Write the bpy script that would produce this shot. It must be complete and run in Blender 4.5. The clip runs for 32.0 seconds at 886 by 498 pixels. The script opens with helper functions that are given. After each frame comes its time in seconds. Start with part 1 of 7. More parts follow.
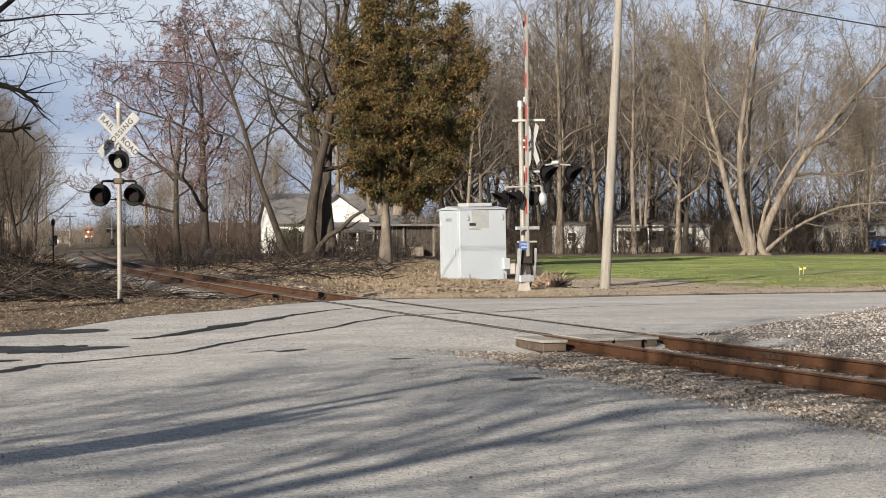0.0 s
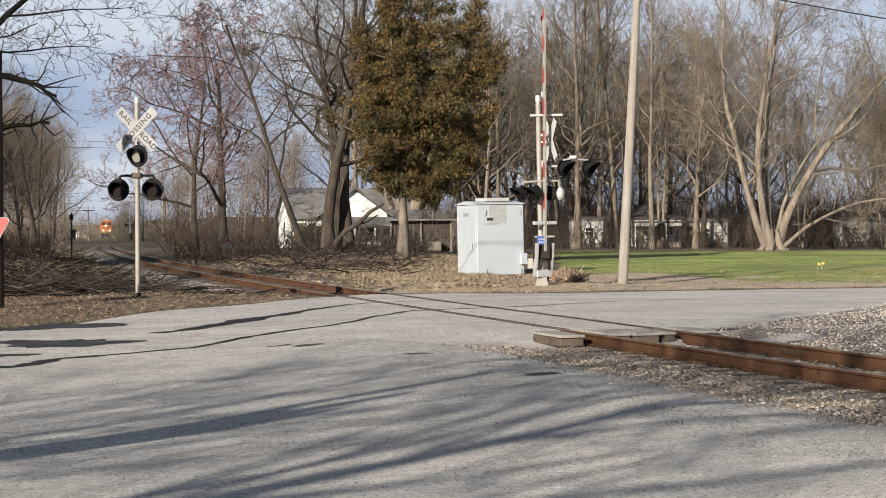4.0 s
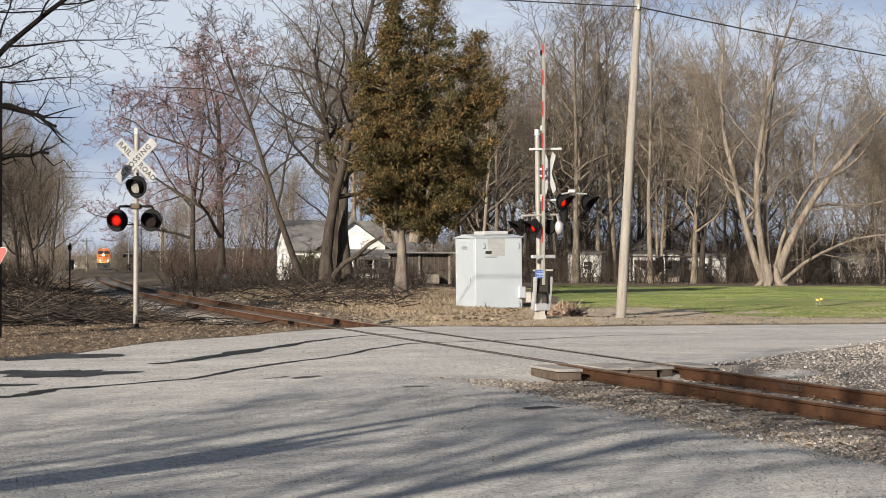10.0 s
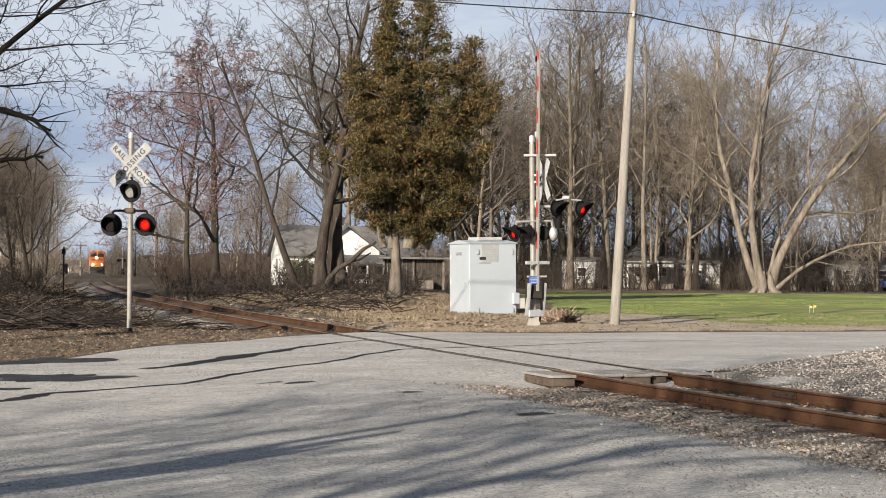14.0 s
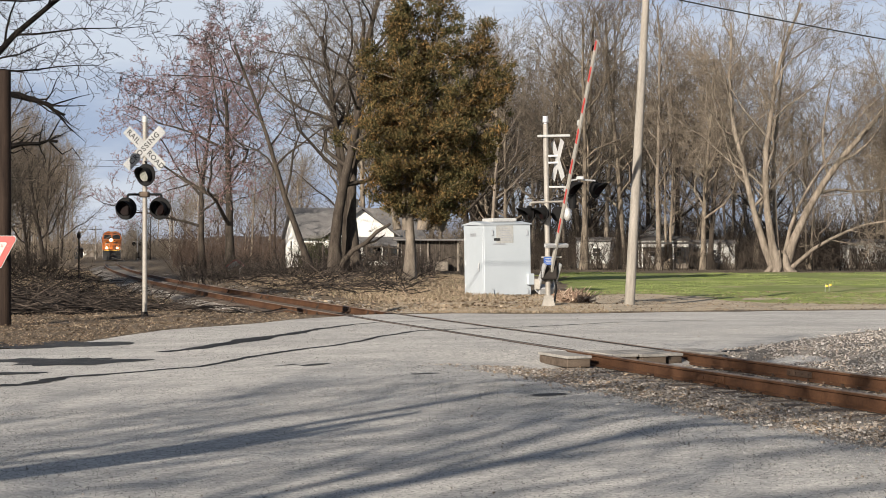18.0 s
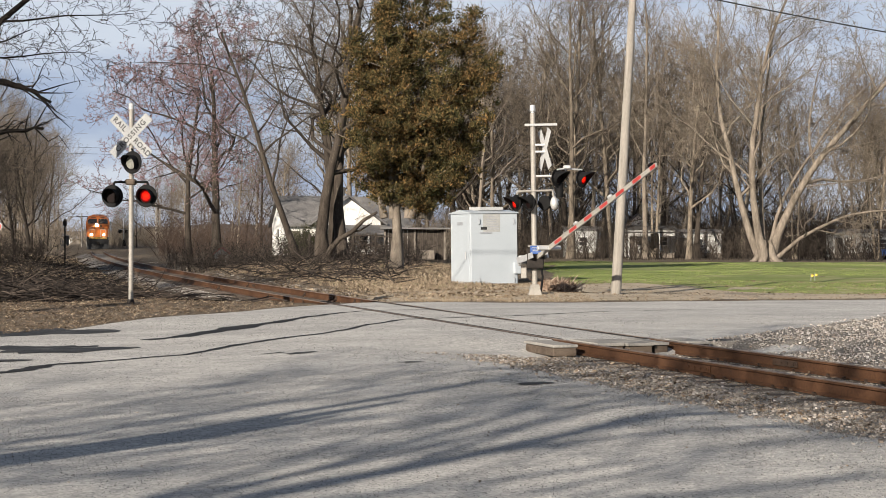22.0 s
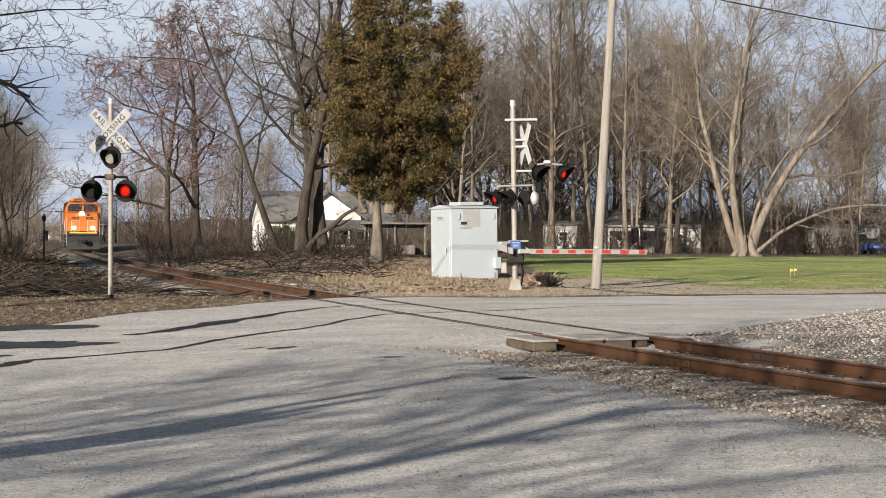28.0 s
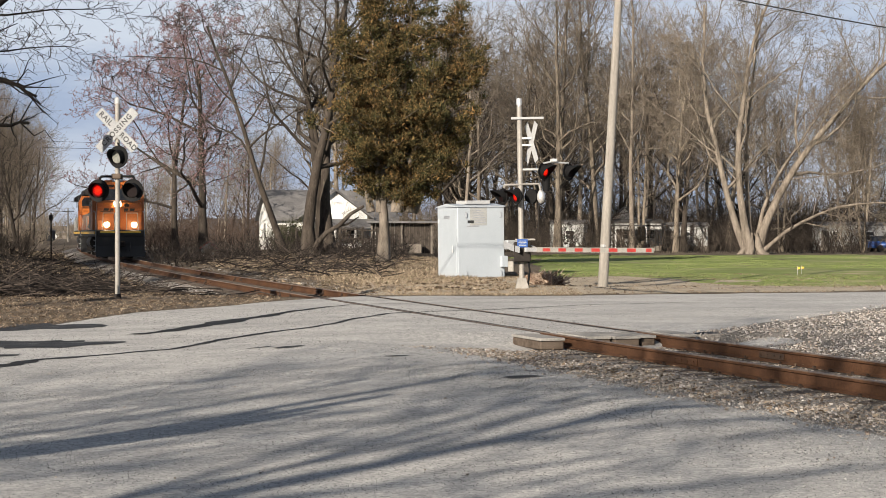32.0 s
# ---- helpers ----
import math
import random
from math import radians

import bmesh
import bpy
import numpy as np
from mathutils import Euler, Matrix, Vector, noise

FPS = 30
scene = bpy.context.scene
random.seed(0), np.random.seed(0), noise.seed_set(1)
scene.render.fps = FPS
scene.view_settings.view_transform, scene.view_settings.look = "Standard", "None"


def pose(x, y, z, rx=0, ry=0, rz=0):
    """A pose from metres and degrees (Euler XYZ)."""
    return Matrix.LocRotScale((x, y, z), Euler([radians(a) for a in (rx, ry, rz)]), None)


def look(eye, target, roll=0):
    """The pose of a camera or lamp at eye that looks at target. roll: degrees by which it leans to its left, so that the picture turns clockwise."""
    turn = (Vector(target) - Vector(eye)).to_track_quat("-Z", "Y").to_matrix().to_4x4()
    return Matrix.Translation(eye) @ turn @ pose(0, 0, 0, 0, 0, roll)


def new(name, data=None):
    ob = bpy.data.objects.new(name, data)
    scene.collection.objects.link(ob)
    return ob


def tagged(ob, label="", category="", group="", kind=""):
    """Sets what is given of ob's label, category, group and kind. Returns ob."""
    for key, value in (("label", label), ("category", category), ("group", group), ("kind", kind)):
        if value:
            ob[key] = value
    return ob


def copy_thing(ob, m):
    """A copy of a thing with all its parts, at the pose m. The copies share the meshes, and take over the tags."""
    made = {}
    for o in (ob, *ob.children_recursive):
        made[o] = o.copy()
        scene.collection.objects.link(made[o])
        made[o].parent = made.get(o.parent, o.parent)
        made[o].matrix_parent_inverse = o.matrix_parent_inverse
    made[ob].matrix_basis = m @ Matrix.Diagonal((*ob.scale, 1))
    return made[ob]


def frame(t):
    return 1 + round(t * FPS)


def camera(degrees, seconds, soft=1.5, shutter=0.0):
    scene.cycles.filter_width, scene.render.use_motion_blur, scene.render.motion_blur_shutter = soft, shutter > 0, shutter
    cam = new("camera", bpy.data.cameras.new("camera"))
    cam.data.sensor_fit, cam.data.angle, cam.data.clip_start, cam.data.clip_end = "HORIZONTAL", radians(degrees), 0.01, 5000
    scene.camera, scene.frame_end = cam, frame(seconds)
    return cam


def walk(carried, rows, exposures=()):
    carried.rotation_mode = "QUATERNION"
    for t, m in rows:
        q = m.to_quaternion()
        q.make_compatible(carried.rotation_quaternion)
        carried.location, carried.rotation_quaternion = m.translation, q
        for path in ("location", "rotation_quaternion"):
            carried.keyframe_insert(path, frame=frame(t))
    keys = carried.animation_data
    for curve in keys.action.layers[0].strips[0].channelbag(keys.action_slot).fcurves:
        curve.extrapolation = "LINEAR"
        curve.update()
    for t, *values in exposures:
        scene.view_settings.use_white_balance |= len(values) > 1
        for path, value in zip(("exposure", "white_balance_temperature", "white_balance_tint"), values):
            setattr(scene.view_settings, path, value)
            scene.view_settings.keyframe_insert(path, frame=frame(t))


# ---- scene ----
FOV = 30.26
EYE_Z = 1.72


def aim(yaw, pitch, roll):
    """The hand-held camera's pose: it stands in one spot and only sways."""
    return pose(0, 0, EYE_Z, 90 + pitch, 0, yaw) @ pose(0, 0, 0, 0, 0, roll)


# seconds, yaw, pitch, roll in degrees
PATH = [
    (0, -0.000, -0.437, -0.250), (0.5, 0.019, -0.385, -0.228), (1, 0.116, -0.374, -0.160), (1.5, 0.296, -0.408, -0.091),
    (2, 0.322, -0.346, -0.040), (2.5, 0.319, -0.277, -0.125), (3, 0.472, -0.454, -0.204), (3.5, 0.661, -0.653, -0.223),
    (5.5, 0.126, -0.348, 0.046), (6, -0.022, -0.268, 0.076), (6.5, -0.033, -0.070, 0.189), (7, 0.066, 0.094, 0.091),
    (7.5, 0.250, 0.134, 0.091), (8, 0.431, 0.146, 0.120), (8.5, 0.587, 0.242, 0.141), (9, 0.583, 0.355, 0.212),
    (9.5, 0.530, 0.467, 0.290), (10, 0.554, 0.535, 0.232), (10.5, 0.565, 0.638, 0.157), (11, 0.536, 0.671, 0.115),
    (11.5, 0.448, 0.662, 0.093), (12, 0.394, 0.664, 0.169), (12.5, 0.406, 0.655, 0.255), (13, 0.402, 0.597, 0.337),
    (13.5, 0.377, 0.609, 0.455), (14, 0.352, 0.737, 0.480), (14.5, 0.348, 0.759, 0.449), (16.5, 0.661, 0.453, -0.046),
    (17, 0.787, 0.251, -0.034), (17.5, 0.856, 0.156, -0.007), (18, 0.853, 0.085, 0.063), (18.5, 0.888, 0.016, 0.078),
    (19, 0.905, -0.090, 0.047), (19.5, 0.921, -0.140, 0.134), (20, 0.913, -0.190, 0.188), (20.5, 0.777, -0.237, 0.248),
    (21, 0.557, -0.324, 0.338), (21.5, 0.448, -0.312, 0.257), (22, 0.387, -0.311, 0.243), (22.5, 0.485, -0.397, 0.402),
    (23, 0.493, -0.473, 0.558), (23.5, 0.438, -0.504, 0.679), (24, 0.252, -0.444, 0.698), (24.5, 0.063, -0.497, 0.642),
    (25, -0.011, -0.541, 0.537), (25.5, -0.058, -0.533, 0.447), (27.5, -0.145, -0.466, 0.269), (28, -0.305, -0.485, 0.226),
    (28.5, -0.246, -0.469, 0.346), (29, -0.145, -0.458, 0.382), (29.5, -0.239, -0.385, 0.274), (30, -0.288, -0.407, 0.176),
    (30.5, -0.302, -0.411, 0.026), (31, -0.287, -0.422, 0.027), (31.5, -0.185, -0.491, 0.045), (32, -0.070, -0.531, 0.095),
]
cam = camera(FOV, 32.0, soft=0.5)
walk(cam, [(t, aim(a, b, c)) for t, a, b, c in PATH], exposures=[(0.0, 1.03), (32.0, 1.03)])

# ---- world and sun ----
SUN_WAY = Vector((0.50, 0.866, -0.385)).normalized()      # the way the light travels
sun_el = math.asin(-SUN_WAY.z)
sun_az = math.atan2(-SUN_WAY.x, -SUN_WAY.y)
world = bpy.data.worlds.new("sky")
scene.world = world
world.use_nodes = True
wn, wl = world.node_tree.nodes, world.node_tree.links
wn.clear()
w_out = wn.new("ShaderNodeOutputWorld")
w_bg = wn.new("ShaderNodeBackground")
w_bg.inputs["Strength"].default_value = 0.042
w_sky = wn.new("ShaderNodeTexSky")
w_sky.sky_type = "NISHITA"
w_sky.sun_disc = False
w_sky.sun_elevation = sun_el
w_sky.sun_rotation = sun_az
w_sky.dust_density = 1.5
w_tc = wn.new("ShaderNodeTexCoord")
w_map = wn.new("ShaderNodeMapping")
w_map.inputs["Scale"].default_value = (1.0, 1.0, 4.5)
w_n = wn.new("ShaderNodeTexNoise")
w_n.inputs["Scale"].default_value = 3.4
w_n.inputs["Detail"].default_value = 6.0
w_n.inputs["Roughness"].default_value = 0.55
w_r = wn.new("ShaderNodeValToRGB")
w_r.color_ramp.elements[0].position, w_r.color_ramp.elements[1].position = 0.42, 0.57
w_r.color_ramp.elements[0].color = (0.10, 0.10, 0.10, 1)
w_r.color_ramp.elements[1].color = (0.95, 0.95, 0.95, 1)
w_mix = wn.new("ShaderNodeMix")
w_mix.data_type = "RGBA"
w_cloud = wn.new("ShaderNodeMix")
w_cloud.data_type = "RGBA"
w_cloud.inputs["A"].default_value = (4.3, 5.4, 7.7, 1)
w_cloud.inputs["B"].default_value = (8.2, 8.9, 10.1, 1)
wl.new(w_r.outputs["Color"], w_cloud.inputs["Factor"])
wl.new(w_cloud.outputs["Result"], w_mix.inputs["B"])
wl.new(w_tc.outputs["Generated"], w_map.inputs["Vector"])
wl.new(w_map.outputs["Vector"], w_n.inputs["Vector"])
wl.new(w_n.outputs["Fac"], w_r.inputs["Fac"])
w_sep = wn.new("ShaderNodeSeparateXYZ")          # the cloud field lies low, the sky overhead is clear
wl.new(w_tc.outputs["Generated"], w_sep.inputs["Vector"])
w_high = wn.new("ShaderNodeMapRange")
w_high.interpolation_type = "SMOOTHSTEP"
for key, v in (("From Min", 0.22), ("From Max", 0.60), ("To Min", 1.0), ("To Max", 0.12)):
    w_high.inputs[key].default_value = v
wl.new(w_sep.outputs["Z"], w_high.inputs["Value"])
w_mul = wn.new("ShaderNodeMath")
w_mul.operation = "MULTIPLY"
w_mul.inputs[0].default_value = 0.88
wl.new(w_high.outputs["Result"], w_mul.inputs[1])
wl.new(w_mul.outputs["Value"], w_mix.inputs["Factor"])
wl.new(w_sky.outputs["Color"], w_mix.inputs["A"])
wl.new(w_mix.outputs["Result"], w_bg.inputs["Color"])
wl.new(w_bg.outputs["Background"], w_out.inputs["Surface"])

sun = new("sun", bpy.data.lights.new("sun", "SUN"))
sun.data.energy, sun.data.angle, sun.data.color = 5.0, radians(0.5), (1.0, 0.90, 0.77)
sun.matrix_world = look((0, 0, 60), Vector((0, 0, 60)) + SUN_WAY)


# ---- materials ----
def ramp_of(nt, fac, stops):
    r = nt.nodes.new("ShaderNodeValToRGB")
    els = r.color_ramp.elements
    while len(els) < len(stops):
        els.new(0.5)
    for e, (p, c) in zip(els, stops):
        e.position, e.color = p, (*c, 1)
    nt.links.new(fac, r.inputs["Fac"])
    return r.outputs["Color"]


def noise_of(nt, vec, scale, detail=5.0, rough=0.6):
    n = nt.nodes.new("ShaderNodeTexNoise")
    n.inputs["Scale"].default_value = scale
    n.inputs["Detail"].default_value = detail
    n.inputs["Roughness"].default_value = rough
    nt.links.new(vec, n.inputs["Vector"])
    return n.outputs["Fac"]


def mixed(nt, a, b, fac, mode="MIX"):
    m = nt.nodes.new("ShaderNodeMix")
    m.data_type, m.blend_type = "RGBA", mode
    for key, v in (("A", a), ("B", b)):
        if isinstance(v, tuple):
            m.inputs[key].default_value = (*v, 1)
        else:
            nt.links.new(v, m.inputs[key])
    if isinstance(fac, float):
        m.inputs["Factor"].default_value = fac
    else:
        nt.links.new(fac, m.inputs["Factor"])
    return m.outputs["Result"]


def surface(name, a, b, scale=2.0, fine=40.0, rough=0.7, metal=0.0, bump=0.3, depth=0.01, dirt=None, dirt_at=0.6,
            stretch=(1, 1, 1), vary=0.0, world_space=False):
    """A node material: two tones over a broad noise, a fine grain, dirt patches, relief."""
    m = bpy.data.materials.new(name)
    m.use_nodes = True
    nt = m.node_tree
    p = nt.nodes["Principled BSDF"]
    if world_space:
        src = nt.nodes.new("ShaderNodeNewGeometry").outputs["Position"]
    else:
        src = nt.nodes.new("ShaderNodeTexCoord").outputs["Object"]
    mp = nt.nodes.new("ShaderNodeMapping")
    mp.inputs["Scale"].default_value = stretch
    nt.links.new(src, mp.inputs["Vector"])
    vec = mp.outputs["Vector"]
    broad, grain = noise_of(nt, vec, scale), noise_of(nt, vec, fine, 3.0)
    col = mixed(nt, a, b, ramp_of(nt, broad, [(0.35, (0, 0, 0)), (0.68, (1, 1, 1))]))
    col = mixed(nt, col, ramp_of(nt, grain, [(0.3, (0.55, 0.55, 0.55)), (0.7, (1.25, 1.25, 1.25))]), 0.55, "MULTIPLY")
    if dirt:
        spots = ramp_of(nt, noise_of(nt, vec, scale * 2.7, 8.0, 0.7), [(dirt_at, (0, 0, 0)), (dirt_at + 0.14, (1, 1, 1))])
        col = mixed(nt, col, dirt, spots)
    if vary:
        oi = nt.nodes.new("ShaderNodeObjectInfo").outputs["Random"]
        col = mixed(nt, col, ramp_of(nt, oi, [(0, (1 - vary,) * 3), (1, (1 + vary,) * 3)]), 1.0, "MULTIPLY")
    nt.links.new(col, p.inputs["Base Color"])
    p.inputs["Roughness"].default_value = rough
    p.inputs["Metallic"].default_value = metal
    p.inputs["Specular IOR Level"].default_value = 0.5 if rough < 0.7 else 0.15
    if bump:
        bn = nt.nodes.new("ShaderNodeBump")
        bn.inputs["Strength"].default_value = bump
        bn.inputs["Distance"].default_value = depth
        nt.links.new(grain, bn.inputs["Height"])
        nt.links.new(bn.outputs["Normal"], p.inputs["Normal"])
    return m


def glow(name, color, strength):
    m = bpy.data.materials.new(name)
    m.use_nodes = True
    p = m.node_tree.nodes["Principled BSDF"]
    p.inputs["Base Color"].default_value = (*(0.12 * c for c in color), 1)
    p.inputs["Emission Color"].default_value = (*color, 1)
    p.inputs["Emission Strength"].default_value = strength
    return m


def island_tones(name, stops, rough=0.9, patch=0.0):
    """For stuff in one mesh: every loose piece takes its own tone."""
    m = bpy.data.materials.new(name)
    m.use_nodes = True
    nt = m.node_tree
    g = nt.nodes.new("ShaderNodeNewGeometry").outputs["Random Per Island"]
    c = ramp_of(nt, g, stops)
    p = nt.nodes["Principled BSDF"]
    n = noise_of(nt, nt.nodes.new("ShaderNodeTexCoord").outputs["Object"], 9.0, 3.0)
    c = mixed(nt, c, ramp_of(nt, n, [(0.3, (0.6, 0.6, 0.6)), (0.7, (1.2, 1.2, 1.2))]), 0.7, "MULTIPLY")
    if patch:                                                   # broad patches, bronze against green
        n = noise_of(nt, nt.nodes.new("ShaderNodeTexCoord").outputs["Object"], patch, 3.0)
        c = mixed(nt, c, ramp_of(nt, n, [(0.38, (0.72, 0.86, 0.80)), (0.62, (1.22, 1.06, 0.95))]), 1.0, "MULTIPLY")
    nt.links.new(c, p.inputs["Base Color"])
    p.inputs["Roughness"].default_value = rough
    p.inputs["Specular IOR Level"].default_value = 0.15
    return m


def lit_lens():
    """A glowing red roundel: a hot orange heart, a dark rim, and a cell pattern moulded into the glass."""
    m = bpy.data.materials.new("lit_red_lens")
    m.use_nodes = True
    nt = m.node_tree
    p = nt.nodes["Principled BSDF"]
    src = nt.nodes.new("ShaderNodeTexCoord").outputs["Object"]
    far = nt.nodes.new("ShaderNodeVectorMath")
    far.operation = "LENGTH"
    nt.links.new(src, far.inputs[0])
    scaled = nt.nodes.new("ShaderNodeMath")
    scaled.operation = "MULTIPLY"
    scaled.inputs[1].default_value = 1 / 0.150
    nt.links.new(far.outputs["Value"], scaled.inputs[0])
    c = ramp_of(nt, scaled.outputs["Value"], [(0.0, (1.0, 0.036, 0.006)), (0.42, (0.85, 0.016, 0.005)), (0.68, (0.45, 0.005, 0.003)), (0.84, (0.06, 0.001, 0.001)), (1.0, (0.03, 0.001, 0.001))])
    v = nt.nodes.new("ShaderNodeTexVoronoi")
    v.inputs["Scale"].default_value = 34.0
    nt.links.new(src, v.inputs["Vector"])
    c = mixed(nt, c, ramp_of(nt, v.outputs["Distance"], [(0.1, (1.5, 1.7, 1.5)), (0.7, (0.45, 0.35, 0.35))]), 0.8, "MULTIPLY")
    p.inputs["Base Color"].default_value = (0.02, 0.003, 0.003, 1)
    p.inputs["Roughness"].default_value = 0.5
    p.inputs["Specular IOR Level"].default_value = 0.0
    nt.links.new(c, p.inputs["Emission Color"])
    p.inputs["Emission Strength"].default_value = 0.85
    return m


def asphalt():
    """Worn road surface: pale and dark aggregate grains, broad wear, rolling marks and darker stains."""
    m = bpy.data.materials.new("worn_asphalt")
    m.use_nodes = True
    nt = m.node_tree
    p = nt.nodes["Principled BSDF"]
    vec = nt.nodes.new("ShaderNodeNewGeometry").outputs["Position"]
    mp = nt.nodes.new("ShaderNodeMapping")
    mp.inputs["Scale"].default_value = (0.35, 0.9, 1)
    mp.inputs["Rotation"].default_value = (0, 0, radians(-20))
    nt.links.new(vec, mp.inputs["Vector"])
    col = mixed(nt, (0.300, 0.293, 0.282), (0.400, 0.388, 0.368), ramp_of(nt, noise_of(nt, mp.outputs["Vector"], 0.8, 7.0, 0.62), [(0.36, (0, 0, 0)), (0.64, (1, 1, 1))]))
    v = nt.nodes.new("ShaderNodeTexVoronoi")
    v.inputs["Scale"].default_value = 52.0
    nt.links.new(vec, v.inputs["Vector"])
    grains = nt.nodes.new("ShaderNodeSeparateColor")
    nt.links.new(v.outputs["Color"], grains.inputs["Color"])
    col = mixed(nt, col, ramp_of(nt, grains.outputs["Red"], [(0.0, (0.42, 0.42, 0.43)), (0.35, (0.86, 0.86, 0.86)), (0.8, (1.12, 1.11, 1.09)), (1.0, (1.7, 1.68, 1.62))]), 0.40, "MULTIPLY")
    fine = noise_of(nt, vec, 21.0, 5.0, 0.75)
    col = mixed(nt, col, ramp_of(nt, fine, [(0.32, (0.52, 0.52, 0.53)), (0.5, (1, 1, 1)), (0.70, (1.35, 1.34, 1.3))]), 0.75, "MULTIPLY")
    mid = noise_of(nt, vec, 3.4, 6.0, 0.75)
    col = mixed(nt, col, ramp_of(nt, mid, [(0.34, (0.74, 0.74, 0.75)), (0.62, (1.08, 1.08, 1.07))]), 0.7, "MULTIPLY")
    nt.links.new(col, p.inputs["Base Color"])
    p.inputs["Roughness"].default_value = 0.92
    p.inputs["Specular IOR Level"].default_value = 0.25
    bn = nt.nodes.new("ShaderNodeBump")
    bn.inputs["Strength"].default_value = 0.7
    bn.inputs["Distance"].default_value = 0.012
    nt.links.new(fine, bn.inputs["Height"])
    nt.links.new(bn.outputs["Normal"], p.inputs["Normal"])
    return m


M_ASPHALT = asphalt()
M_TAR = surface("tar_seal", (0.011, 0.011, 0.012), (0.022, 0.022, 0.022), 3, 50, 0.75, 0, 0.3, 0.01, (0.030, 0.029, 0.028), 0.60, world_space=True)
M_PATCH = surface("dark_patch", (0.016, 0.017, 0.018), (0.040, 0.040, 0.041), 2.2, 40, 0.7, 0, 0.4, 0.01, (0.19, 0.187, 0.18), 0.56, world_space=True, stretch=(0.5, 1.6, 1))
M_LITTER = surface("leaf_litter_soil", (0.085, 0.066, 0.048), (0.165, 0.133, 0.100), 1.1, 26, 0.95, 0, 1.0, 0.06, (0.045, 0.036, 0.028), 0.55, world_space=True)
M_BALLAST = surface("ballast_bed", (0.150, 0.134, 0.118), (0.255, 0.233, 0.208), 1.5, 22, 0.95, 0, 0.9, 0.04, (0.095, 0.078, 0.062), 0.58, world_space=True)
M_STONE = island_tones("ballast_stone", [(0.0, (0.065, 0.052, 0.043)), (0.3, (0.156, 0.137, 0.117)), (0.6, (0.247, 0.227, 0.208)), (0.85, (0.169, 0.124, 0.088)), (1.0, (0.442, 0.416, 0.390))])
M_GRAVEL = island_tones("pale_gravel", [(0.0, (0.096, 0.084, 0.072)), (0.3, (0.228, 0.210, 0.192)), (0.6, (0.336, 0.318, 0.300)), (0.85, (0.240, 0.192, 0.150)), (1.0, (0.528, 0.504, 0.480))])
M_RAIL = surface("rusty_rail_steel", (0.056, 0.028, 0.016), (0.105, 0.053, 0.029), 1.2, 30, 0.75, 0.25, 0.3, 0.004, (0.055, 0.033, 0.024), 0.58)
M_RAILTOP = surface("worn_rail_top", (0.15, 0.10, 0.07), (0.23, 0.17, 0.12), 2.0, 60, 0.5, 0.5, 0.1, 0.002, (0.17, 0.10, 0.06), 0.55)
M_CLIP = surface("dark_rusty_iron", (0.03, 0.022, 0.018), (0.07, 0.045, 0.032), 6, 60, 0.8, 0.3)
M_TIE = surface("creosoted_tie", (0.055, 0.045, 0.038), (0.11, 0.09, 0.075), 3, 30, 0.9, 0, 0.6, 0.01, stretch=(6, 1, 1), vary=0.2)
M_PLANK = surface("weathered_plank", (0.062, 0.046, 0.035), (0.115, 0.090, 0.070), 2, 30, 0.88, 0, 0.5, 0.006, (0.05, 0.036, 0.028), 0.6, stretch=(1, 6, 6))
M_WHITE = surface("white_paint", (0.312, 0.316, 0.316), (0.367, 0.367, 0.359), 1.4, 30, 0.45, 0, 0.08, 0.002, (0.468, 0.452, 0.421), 0.66)
M_CASE = surface("painted_aluminium", (0.345, 0.379, 0.409), (0.379, 0.412, 0.442), 1.1, 60, 0.42, 0.05, 0.0, 0.002, (0.316, 0.316, 0.306), 0.70)
M_SILVER = surface("aluminium_paint", (0.42, 0.42, 0.42), (0.56, 0.555, 0.54), 2.2, 35, 0.45, 0.45, 0.15, 0.003, (0.30, 0.26, 0.21), 0.66)
M_GALV = surface("galvanised_steel", (0.40, 0.41, 0.42), (0.52, 0.52, 0.52), 4, 45, 0.5, 0.5, 0.1, 0.002, (0.28, 0.25, 0.22), 0.66)
M_MAST = surface("mast_paint", (0.21, 0.195, 0.172), (0.30, 0.28, 0.25), 2.5, 35, 0.55, 0.15, 0.12, 0.003, (0.30, 0.24, 0.18), 0.66)
M_BLACK = surface("black_paint", (0.004, 0.004, 0.0045), (0.009, 0.009, 0.009), 4, 50, 0.75, 0, 0.1, 0.002)
M_RED = surface("red_sheeting", (0.26, 0.022, 0.018), (0.34, 0.036, 0.028), 3, 40, 0.5, 0, 0.05, 0.002, (0.30, 0.10, 0.08), 0.62)
M_BLUE = surface("blue_sign", (0.012, 0.055, 0.22), (0.020, 0.075, 0.27), 4, 40, 0.45)
M_SIGNW = surface("sign_sheeting", (0.27, 0.275, 0.268), (0.345, 0.345, 0.332), 3, 40, 0.5, 0, 0.05, 0.002, (0.5, 0.47, 0.40), 0.64)
# worn sign sheeting with the trees' shade mixed into its grey
M_BUCK = surface("shaded_weathered_sheeting", (0.218, 0.224, 0.230), (0.287, 0.290, 0.287), 3, 40, 0.75, 0, 0.05, 0.002, (0.380, 0.356, 0.310), 0.64)
M_DECK = surface("worn_deck_panel", (0.20, 0.190, 0.175), (0.28, 0.265, 0.243), 1.6, 35, 0.92, 0, 0.4, 0.004, (0.12, 0.105, 0.09), 0.64, world_space=True)
